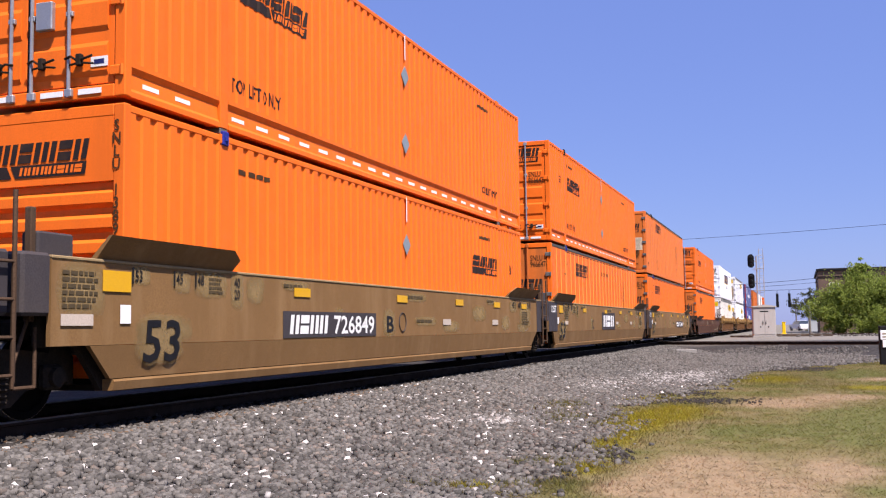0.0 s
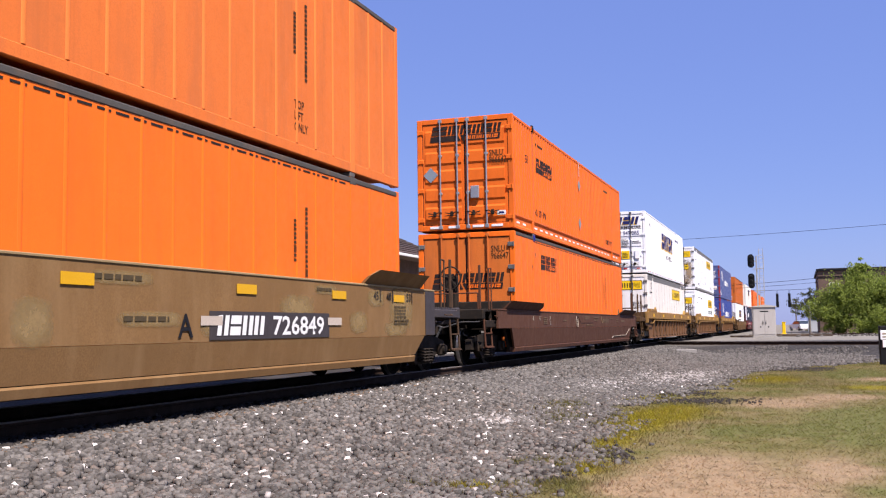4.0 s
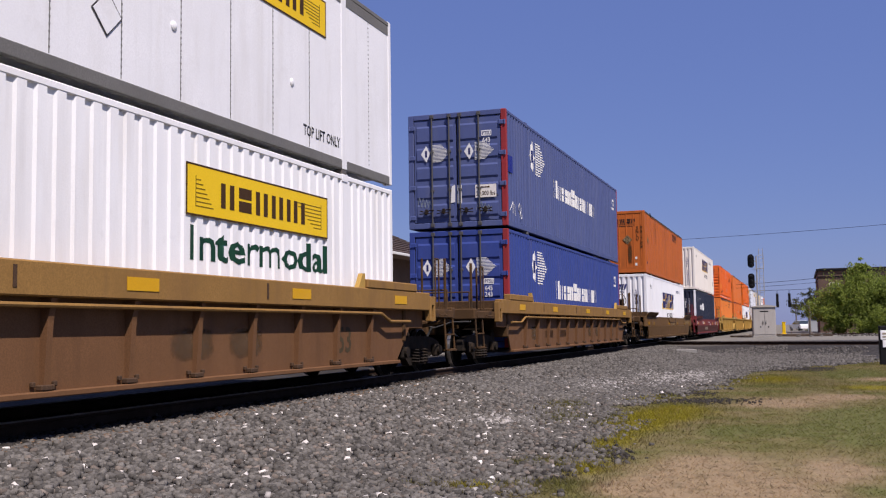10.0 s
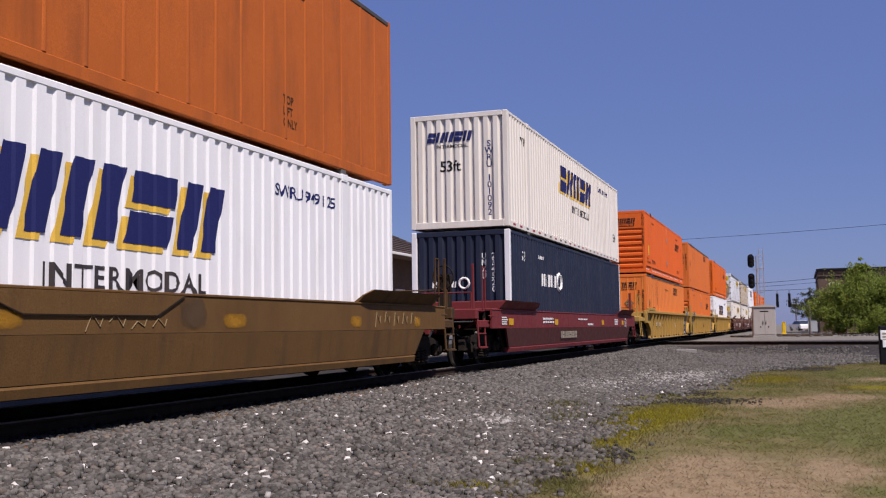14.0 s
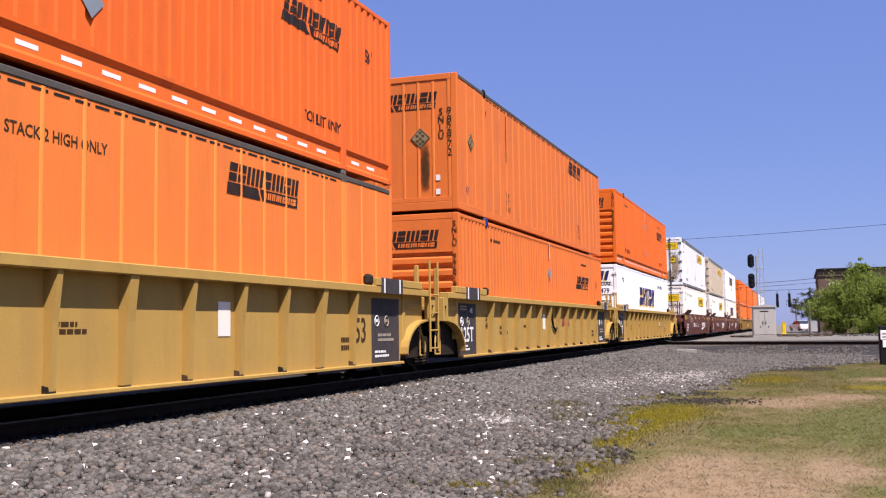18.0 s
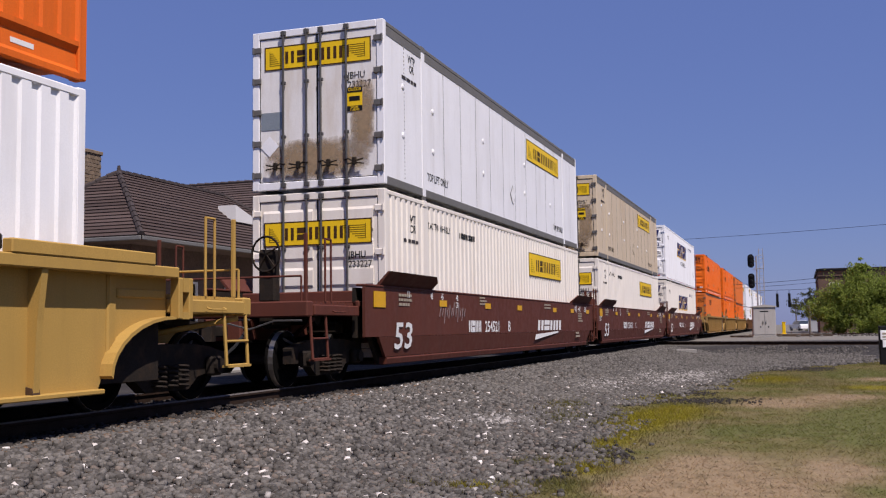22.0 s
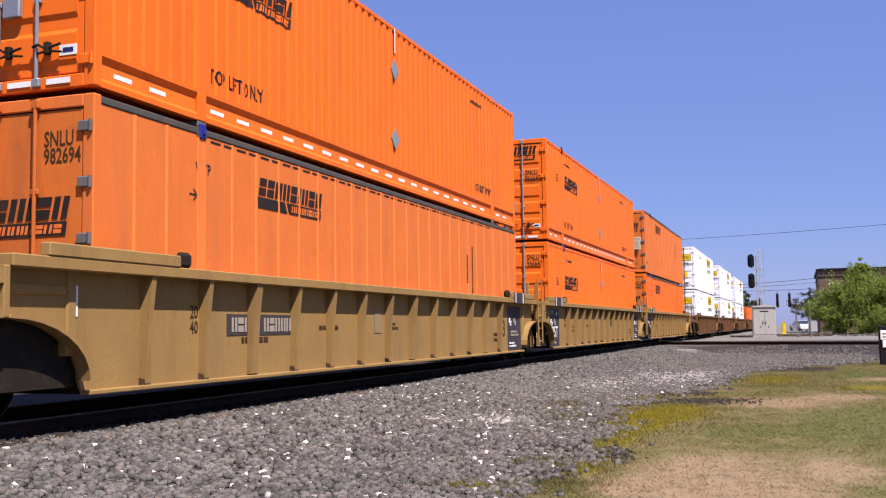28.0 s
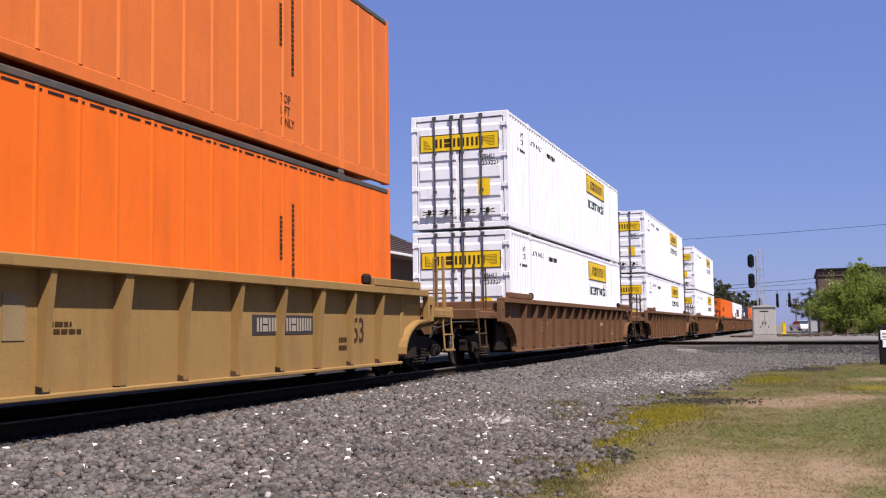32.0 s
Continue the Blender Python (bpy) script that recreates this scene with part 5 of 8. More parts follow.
        if style in ("beam", "ribbed"):
            for q in (1, -1):
                part("lift_bracket", lambda e=e, q=q: gather(Geo().box(*sorted((q * 1.38, q * 1.50)), *sorted((e * 9.46, e * 9.54)), 0.98, 1.44, 0.01), Geo().box(*sorted((q * 1.38, q * 1.50)), *sorted((e * 9.66, e * 9.74)), 0.98, 1.44, 0.01),
                     Geo().box(*sorted((q * 1.38, q * 1.50)), *sorted((e * 9.541, e * 9.659)), 1.28, 1.44), Geo().box(*sorted((q * 1.38, q * 1.50)), *sorted((e * 9.541, e * 9.659)), 0.98, 1.06)), chord, car, key=("liftb", e, q))
    for e, joined in ((-1, joint[0]), (1, joint[1])):
        part("end_bulkhead", lambda e=e: Geo().box(-1.36, 1.36, *sorted((e * 8.42, e * 8.56)), 0.62, 1.50, 0.02), ends, car, key=("bulk", e))
        part("end_deck", lambda e=e: Geo().box(-1.36, 1.36, *sorted((e * 8.57, e * 9.40)), 1.20, 1.30, 0.015).box(-0.36, 0.36, *sorted((e * 8.57, e * 9.75)), 0.74, 1.195, 0.03), ends, car, key=("edeck", e))
        if style == "ribbed":
            for q in (1, -1):
                part("end_plate", lambda e=e, q=q: Geo().box(*sorted((q * 1.20, q * 1.26)), *sorted((e * 8.1, e * 9.42)), 0.32, 1.42), STEEL_DARK, car, key=("eplate2", e, q))
        if style == "smooth":
            for q in (1, -1):
                part("end_plate", lambda e=e, q=q: Geo().prism([(e * (LB - 0.15), 0.26), (e * (LB + 0.23), ZC - 0.01), (e * (LT - 0.02), ZC - 0.01), (e * (LT - 0.02), ZT - 0.02), (e * (LB - 0.3), ZT - 0.02), (e * (LB - 0.5), 0.26)], "x", q * 1.24, q * 1.30),
                     STEEL_DARK, car, key=("eplate", e, q, low))
        if joined and style == "smooth":
            for q in (1, -1):
                part("end_box", lambda e=e, q=q: Geo().box(*sorted((q * 1.16, q * 1.485)), *sorted((e * (LT + 0.006), e * 9.80)), 1.0, 1.58, 0.03).box(*sorted((q * 1.10, q * 1.30)), *sorted((e * 8.9, e * 9.4)), 1.54, 1.80, 0.02), GREY_END if paint is BROWN_SMOOTH else ends, car, key=("endbox", e, q))
        if joined:
            part("joint_casting", lambda e=e: Geo().box(-0.32, 0.32, *sorted((e * 9.3, e * 9.85)), 0.66, 0.98, 0.05), STEEL_DARK, car, key=("joint", e))
            if e > 0:
                truck(car, 9.875)
            part("grab_post", lambda e=e: gather(Geo().box(1.20, 1.28, *sorted((e * 9.40, e * 9.47)), 0.95, 2.02, 0.01), Geo().pipe([(1.24, e * 9.44, 1.0), (1.30, e * 9.70, 0.55), (1.30, e * 9.70, 0.35), (1.30, e * 9.42, 0.35), (1.30, e * 9.42, 0.9)], 0.018, 6)),
                 rail_paint, car, key=("gpost", e))
            if e > 0:
                ladder(car, 9.36, 1.53, 0.42, 2.1, rail_paint, 0.44)
        else:
            truck(car, e * 9.9)
            part("centre_sill", lambda e=e: Geo().box(-0.30, 0.30, *sorted((e * 9.76, e * 11.25)), 0.70, 1.02, 0.02), ends, car, key=("csill", e))
            part("end_sill", lambda e=e: Geo().box(-1.38, 1.38, *sorted((e * 11.05, e * 11.24)), 1.03, 1.26, 0.02), ends, car, key=("esill", e))
            part("walkway", lambda e=e: Geo().prism([(e * 9.50, 1.215), (e * 10.98, 1.215)] + [(e * (9.50 + k), z) for i in range(9, -1, -1) for k, z in ((0.155 * i + 0.085, 1.232), (0.155 * i + 0.08, 1.26), (0.155 * i + 0.005, 1.26), (0.155 * i, 1.232))], "x", -1.30, 1.30), ends, car, "ribbed steel walkway", key=("walkw", e))
            for q in (1, -1):
                part("side_stringer", lambda e=e, q=q: Geo().box(*sorted((q * 1.30, q * 1.40)), *sorted((e * 9.48, e * 11.04)), 1.05 - 0.2 * low, 1.21 - 0.2 * low, 0.015), ends, car, key=("string", e, q, low))
            c = part("coupler", lambda e=e: gather(Geo().box(-0.09, 0.09, *sorted((e * 11.2, e * 11.7)), 0.76, 0.92, 0.02), Geo().prism([(-0.17, e * 11.7), (0.17, e * 11.7), (0.2, e * 11.85), (0.12, e * 11.98), (0.02, e * 11.90), (-0.12, e * 11.98), (-0.2, e * 11.85)], "z", 0.70, 0.98)),
                     STEEL_DARK, car, key=("coupler", e))
            part("air_hose", lambda e=e: Geo().pipe([(0.38, e * 11.2, 0.85), (0.36, e * 11.5, 0.62), (0.25, e * 11.75, 0.42), (0.12, e * 11.95, 0.42)], 0.025, 6), RUBBER, car, key=("hose", e))
            part("cut_lever", lambda e=e: Geo().pipe([(1.32, e * 11.30, 0.98), (0.9, e * 11.32, 0.98), (0.5, e * 11.34, 0.86), (0.15, e * 11.40, 0.96)], 0.014, 5), ROD_DARK, car, key=("cutlever", e))
            part("air_reservoir", lambda e=e: Geo().tube((-0.95, e * 10.05, 1.05), (0.95, e * 10.05, 1.05), 0.13, 10), STEEL_DARK, car, key=("reservoir", e))
            part("brake_cylinder", lambda e=e: gather(Geo().tube((0.55, e * 10.35, 0.98), (0.55, e * 10.95, 0.98), 0.11, 10), Geo().tube((0.55, e * 10.2, 0.98), (0.55, e * 10.35, 0.98), 0.03, 6)), STEEL_DARK, car, key=("brakecyl", e))
            part("brake_rod", lambda e=e: Geo().pipe([(0.85, e * 9.1, 0.52), (0.85, e * 10.6, 0.62), (0.7, e * 11.0, 0.8)], 0.02, 5), ROD_DARK, car, key=("brakerod", e))
            for q in (1, -1):
                part("sill_brace", lambda e=e, q=q: Geo().tube((q * 1.33, e * 10.98, 1.0), (q * 0.4, e * 9.8, 0.74), 0.035, 6), ends, car, key=("sillbrace", e, q))
                part("grab_iron", lambda e=e, q=q: Geo().pipe([(q * 1.42, e * 10.15, 1.12), (q * 1.47, e * 10.15, 1.10), (q * 1.47, e * 10.5, 1.10), (q * 1.42, e * 10.5, 1.12)], 0.012, 5), rail_paint, car, key=("grab", e, q))
            part("crossover_rail", lambda e=e: Geo().pipe([(-1.24, e * 11.16, 1.26), (-1.24, e * 11.16, 1.62), (1.24, e * 11.16, 1.62), (1.24, e * 11.16, 1.26)], 0.016, 5), rail_paint, car, key=("crossrail", e))
            # corner steps and posts with hand-holds
            for s in (1, -1):
                part("corner_step", lambda e=e, s=s: Geo().pipe([(s * 1.36, e * 11.12, 1.05), (s * 1.40, e * 11.12, 0.42), (s * 1.40, e * 10.62, 0.42), (s * 1.36, e * 10.62, 1.05)], 0.022, 6).box(*sorted((s * 1.34, s * 1.45)), *sorted((e * 10.62, e * 11.12)), 0.40, 0.43)
                     .tube((s * 1.40, e * 11.12, 0.72), (s * 1.40, e * 10.62, 0.72), 0.016, 6), rail_paint, car, key=("cstep", e, s))
                part("hand_post", lambda e=e, s=s: Geo().box(*sorted((s * 1.22, s * 1.27)), *sorted((e * 11.0, e * 11.05)), 1.26, 2.25, 0.008).pipe([(s * 1.3, e * 10.5, 1.26), (s * 1.3, e * 10.5, 2.2), (s * 1.3, e * 10.3, 2.2), (s * 1.3, e * 10.3, 1.26)], 0.018, 6), rail_paint, car, key=("hpost", e, s))
            if e < 0 and style == "smooth":
                part("brake_wheel", lambda: gather(Geo().ring((0.5, -10.86, 1.98), (0.15, 1, 0), 0.26, 0.018, 20, 5), *[Geo().tube((0.5, -10.86, 1.98), (0.5 + 0.26 * math.cos(a), -10.86 - 0.039 * math.cos(a), 1.98 + 0.26 * math.sin(a)), 0.012, 5) for a in (0.4, 1.66, 2.9, 4.2, 5.4)],
                     Geo().box(0.36, 0.64, -10.84, -10.66, 1.26, 2.05, 0.03)), STEEL_DARK, car, key="brakewheel")
    return car


FAINT_LET = surface("faint_olive_lettering", (0.15, 0.10, 0.06), 0.8, vary=0.25, bump=0.0)


def patches(car, spots, material, x=1.479):
    for y, z, w, h in spots:
        part("paint_patch", lambda: plate(w * 1.25, h * 1.3, 0.002), material, car, at=on_side(x, y - 0.12 * w, z - 0.14 * h), key=("patch", w, h))


def prints(car, spots, material, x=1.484):
    for y, z, w, h, rows in spots:
        part("small_print", lambda: lines_block(rows, w, h, seed=rows + round(w * 10)), material, car, at=on_side(x, y, z), key=("print", w, h, rows))


def far_scale(car, ink):
    """Length marks at the far end: a figure and a tick each."""
    for y, s in ((6.50, "45"), (7.04, "48"), (7.95, "53")):
        lettering(s, 0.14, ink, car, on_side(1.486, y, 1.32), fit=0.2)
        part("measure_tick", lambda: plate(0.03, 0.20), ink, car, at=on_side(1.486, y + 0.25, 1.29), key="tick2")


def brown_smooth_car(variant, joint):
    car = well_unit("smooth", BROWN_SMOOTH, "olive-brown smooth-sided well car unit with worn paint patches", chord=PATCH, ends=GREY_END, joint=joint, rail_paint=RUSTY_STEEL)
    sh = 0.0 if variant == "B" else 0.6          # the dark corner pushes the markings along
    patches(car, [(-9.32 + 1.9 * (sh > 0), 1.02, 0.64, 0.46), (-8.22 + sh, 1.34, 0.3, 0.17), (-7.5 + sh, 1.28, 0.34, 0.22), (-7.06 + sh, 1.24, 0.66, 0.28), (-6.28 + sh, 1.12, 0.28, 0.4), (-8.1, 0.735, 0.92, 0.26), (-4.98, 1.38, 0.75, 0.12),
                  (-0.45, 1.33, 0.95, 0.13), (-1.5, 0.74, 0.5, 0.4), (0.0, 0.9, 1.05, 0.15), (4.4, 1.36, 0.7, 0.12), (7.2, 0.86, 1.0, 0.62), (6.3, 1.22, 0.6, 0.24), (7.0, 0.74, 0.9, 0.2), (1.5, 0.78, 0.9, 0.2), (-5.9, 1.2, 0.4, 0.3), (-3.4, 0.74, 0.34, 0.4), (3.4, 1.0, 0.9, 0.3), (5.6, 0.8, 0.6, 0.3)], PATCH_WORN)
    prints(car, [(-9.28 + 1.9 * (sh > 0), 1.06, 0.56, 0.38, 6), (-6.78 + sh, 1.27, 0.34, 0.2, 4), (-4.95, 1.40, 0.68, 0.07, 1), (-0.42, 1.35, 0.88, 0.09, 1), (0.05, 0.93, 0.95, 0.09, 1), (7.38, 0.90, 0.7, 0.34, 6), (4.45, 1.38, 0.6, 0.08, 1)], OLIVE_INK)
    part("reflector", lambda: plate(0.45, 0.21), YEL_REFLECT, car, "yellow reflector", on_side(1.487, -8.70 + sh, 1.25), key="yrbig")
    for y in (-4.66, -0.9, 2.25, 4.95, 7.36):
        part("reflector", lambda: plate(0.48, 0.12), YEL_REFLECT, car, "yellow reflector", on_side(1.487, y, 1.30), key="yrsmall")
    for y in (-9.30 + 1.9 * (sh > 0), 1.46, 4.8):
        part("dull_label", lambda: plate(0.46, 0.11), DULL_LABEL, car, at=on_side(1.487, y, 0.91), key="wlab")
    for y, s in ((-8.18, "53"), (-7.44, "45"), (-7.02, "48")):
        part("measure_tick", lambda: plate(0.025, 0.17), BLACK, car, at=on_side(1.487, y - 0.05 + sh, 1.34), key="tick")
        lettering(s, 0.12, BLACK, car, on_side(1.488, y + sh, 1.37), 0.8)
    lettering("40\n20", 0.12, BLACK, car, on_side(1.488, -6.22 + sh, 1.37), 0.8)
    part("paint_patch", lambda: plate(1.0, 0.62, 0.002), PATCH_WORN, car, "pale worn paint round the figures", pose(1.4615, -8.22, 0.46, 0, 4.2, 0) @ SIDE, key="halo53")
    lettering("53", 0.45, BLACK, car, pose(1.475, -8.05, 0.535, 0, 4.2, 0) @ SIDE, fit=0.66)
    far_scale(car, BLACK)
    part("tape_label", lambda: plate(0.17, 0.19), WHITE_LET, car, at=on_side(1.486, -8.42 + 0.1 * sh, 0.93), key="tape")
    if variant != "B":
        part("end_paint", lambda: plate(1.05, 0.80), GREY_END, car, "dark grey painted corner", on_side(1.480, -9.41, 0.728), key="endpaint")
        lettering("125T", 0.19, WHITE_LET, car, on_side(1.488, -9.12, 1.26), fit=0.58)
    part("end_paint", lambda: plate(0.5, 0.80), GREY_END, car, "dark grey painted corner", on_side(1.480, 8.91, 0.728), key="endpaint2")
    if variant == "B":
        part("number_panel", lambda: plate(3.15, 0.36), GREY_END, car, at=on_side(1.480, -4.97, 0.74), key="nplate")
        part("reporting_mark", lambda: blocks("ncou", 1.15, 0.26, 0.18), WHITE_LET, car, at=on_side(1.486, -4.8, 0.79), key="repmark")
        lettering("726849", 0.27, WHITE_LET, car, on_side(1.487, -3.42, 0.79), fit=1.5)
        lettering("B", 0.27, BLACK, car, on_side(1.487, -1.40, 0.80), fit=0.3)
        part("oval_mark", lambda: Geo().ring((0, 0, 0.002), (0, 0, 1), 0.16, 0.008, 24, 4), GREY_END, car, at=on_side(1.484, -0.65, 0.96), key="oval")
    elif variant == "C":
        lettering("C", 0.30, BLACK, car, on_side(1.487, -3.22, 0.78), fit=0.24)
        part("mark_panel", lambda: plate(2.6, 0.60), GREY_END, car, at=on_side(1.480, -1.4, 0.73), key="markpanel")
        part("owner_mark", lambda: blocks("nco", 2.05, 0.4, 0.18), WHITE_LET, car, "white block mark", on_side(1.486, -1.2, 0.83), key="ownermark")
    elif variant == "A":
        lettering("A", 0.27, BLACK, car, on_side(1.487, 1.02, 0.78), fit=0.3)
        part("number_panel", lambda: plate(3.2, 0.34), GREY_END, car, at=on_side(1.480, 1.65, 0.74), key="nplate2")
        part("reporting_mark", lambda: blocks("ncou", 1.1, 0.24, 0.18), WHITE_LET, car, at=on_side(1.486, 1.8, 0.79), key="repmark2")
        lettering("726849", 0.25, WHITE_LET, car, on_side(1.487, 3.15, 0.79), fit=1.5)
    return car


def single_smooth(paint, label, kind):
    car = well_unit("low", paint, label, ends=STEEL_DARK if kind == "dark" else OCHRE_GRIMY if kind == "ochre" else paint, rail_paint=OCHRE_GRIMY if kind == "ochre" else paint)
    if kind == "dark":
        prints(car, [(1.07, 1.10, 1.1, 0.07, 1), (1.1, 1.03, 0.9, 0.05, 1), (4.2, 1.10, 0.7, 0.05, 1), (5.5, 0.98, 0.5, 0.14, 2), (-6.0, 0.92, 0.5, 0.2, 4), (6.6, 0.98, 0.9, 0.1, 1), (-3.6, 1.0, 0.5, 0.06, 1), (-0.2, 0.86, 0.5, 0.07, 1), (0.5, 0.86, 0.5, 0.06, 1)], FAINT_LET)
        part("reporting_mark", lambda: blocks("ncouncnoi", 0.75, 0.10, 0), FAINT_LET, car, at=on_side(1.480, -0.45, 1.08), key="repmark8")
        part("owner_mark", lambda: blocks("ncouncnoi", 1.15, 0.12, 0).ring((-0.16, 0.08, 0.002), (0, 0, 1), 0.11, 0.014, 20, 4), FAINT_LET, car, "faint olive block mark", on_side(1.480, 2.75, 0.98), key="ownmark8")
        for y, s in ((-7.2, "48"), (-6.5, "45")):
            lettering(s, 0.12, GREY_LET, car, on_side(1.484, y, 1.02), 0.8)
        lettering("40\n20", 0.12, GREY_LET, car, on_side(1.484, -5.3, 1.04), 0.8)
        part("round_mark", lambda: Geo().ring((0, 0, 0.002), (0, 0, 1), 0.17, 0.008, 28, 4).box(-0.09, 0.09, 0.04, 0.07, 0, 0.003).box(-0.10, 0.10, -0.01, 0.015, 0, 0.003).box(-0.04, 0.04, -0.10, -0.05, 0, 0.003), GREY_LET, car, at=on_side(1.480, -1.62, 1.0), key="rmark")
        part("weld_line", lambda: Geo().pipe([(1.446, 4.7, 0.42), (1.450, 5.0, 0.48), (1.452, 7.8, 0.50), (1.47, 8.7, 0.74)], 0.010, 5), GREY_LET, car, key="weldline")
        part("groove", lambda: Geo().pipe([(1.476, -1.4, 1.14), (1.476, -1.05, 0.96), (1.476, 1.0, 0.965)], 0.008, 5), STEEL_DARK, car, key="groove8")
    elif kind == "ochre":
        for y, w in ((-9.4, 0.85), (-7.5, 0.42), (-1.75, 0.75), (2.25, 0.62), (5.9, 0.5), (8.6, 0.4)):
            part("paint_patch", lambda w=w: plate(w, 0.20, 0.002), YELLOW_WORN, car, "worn yellow repaint", on_side(1.479, y, 0.865), key=("ypatch", w))
        part("side_plate", lambda: Geo().prism([(-1.7, 1.238), (1.45, 1.238), (0.95, 1.02), (-1.05, 1.02)], "x", 1.475, 1.492), OCHRE_DIRTY, car, "trapezoid plate hung from the chord", key="splate")
        part("plate_seam", lambda: Geo().pipe([(1.49, -1.72, 1.236), (1.49, -1.06, 1.012), (1.49, 0.96, 1.012), (1.49, 1.47, 1.236)], 0.008, 4), STEEL_DARK, car, key="splates")
        part("grime_patch", lambda: worn_patch(0.62, 0.40), GRIME_FILM, car, "dark sprayed smear", on_side(1.4785, 1.35, 0.84), key="smear")
        part("chalk_scrawl", lambda: gather(*[Geo().pipe([(1.480, a, 0.90 + 0.05 * math.sin(7 * a)), (1.480, a + 0.10, 1.00 + 0.05 * math.cos(5 * a)), (1.480, a + 0.22, 0.90), (1.480, a + 0.26, 0.98)], 0.006, 4) for a in np.arange(-0.2, 1.1, 0.36)]), PATCH, car, "faint chalk scrawl", key="scrawl2")
        part("chalk_scrawl", lambda: gather(*[Geo().pipe([(1.480, a, 0.92 + 0.05 * math.sin(7 * a)), (1.480, a + 0.06, 1.12), (1.480, a + 0.20, 0.94), (1.480, a + 0.22, 1.06)], 0.008, 4) for a in np.arange(6.9, 8.7, 0.40)]), PATCH, car, "faint chalk scrawl", key="scrawl3")
    else:
        prints(car, [(-5.6, 0.93, 1.6, 0.18, 2), (5.6, 0.88, 1.0, 0.24, 3), (-1.0, 1.03, 2.0, 0.08, 1), (0.5, 0.86, 1.2, 0.1, 1), (-9.6, 0.9, 0.5, 0.2, 4)], WHITE_LET)
        for y in (-9.0, -4.2, 3.0, 7.2):
            part("reflector", lambda: plate(0.4, 0.16), YEL_REFLECT, car, "yellow reflector", on_side(1.485, y, 0.9), key="yr3")
        lettering("53", 0.34, WHITE_LET, car, on_side(1.487, 7.9, 0.82), 0.85)
        part("reporting_mark", lambda: blocks("ncouncnoic", 2.2, 0.2, 0.0), GREY_LET, car, at=on_side(1.470, -3.4, 0.52), key="repmark5")
    return car


def beam_car():
    car = well_unit("beam", BROWN_RIB, "brown ribbed well car with an ochre top beam", chord=OCHRE, ends=OCHRE_GRIMY, rail_paint=OCHRE_GRIMY)
    for y in (-7.9, -4.3, 0.4, 4.0, 7.7):
        part("yellow_mark", lambda: plate(0.55, 0.14), YEL_REFLECT, car, "yellow marker", on_side(1.498, y, 1.27), key="ymark")
    for y, w in ((1.35, 1.0), (2.6, 0.9), (-6.2, 0.8)):
        part("paint_patch", lambda: plate(w, 0.42, 0.002), GRIME_FILM, car, "brown repaint over old figures", on_side(1.337, y, 0.48), key=("bpatch", w))
    for y in (-1.2, 3.3, -5.4):
        part("weld_mark", lambda: Geo().box(0, 0.05, 0, 0.2, 0, 0.004), RUSTY_STEEL, car, at=on_side(1.497, y, 1.25), key="weldmark")
    lettering("53", 0.40, OLIVE_INK, car, on_side(1.339, 5.75, 0.50), 0.95)
    part("reporting_mark", lambda: blocks("ncou", 0.9, 0.2, 0), BROWN_LET, car, at=on_side(1.339, -4.6, 0.56), key="repmark6")
    part("reporting_mark", lambda: blocks("ncoun", 1.1, 0.2, 0), BROWN_LET, car, at=on_side(1.339, -3.1, 0.56), key="repmark7")
    for s in (1, -1):
        for e in (1, -1):
            part("rail_post", lambda s=s, e=e: Geo().box(*sorted((s * 1.07, s * 1.11)), *sorted((e * 10.1, e * 10.14)), 1.26, 2.2, 0.008), OCHRE_GRIMY, car, key=("rpost", s, e))
    return car


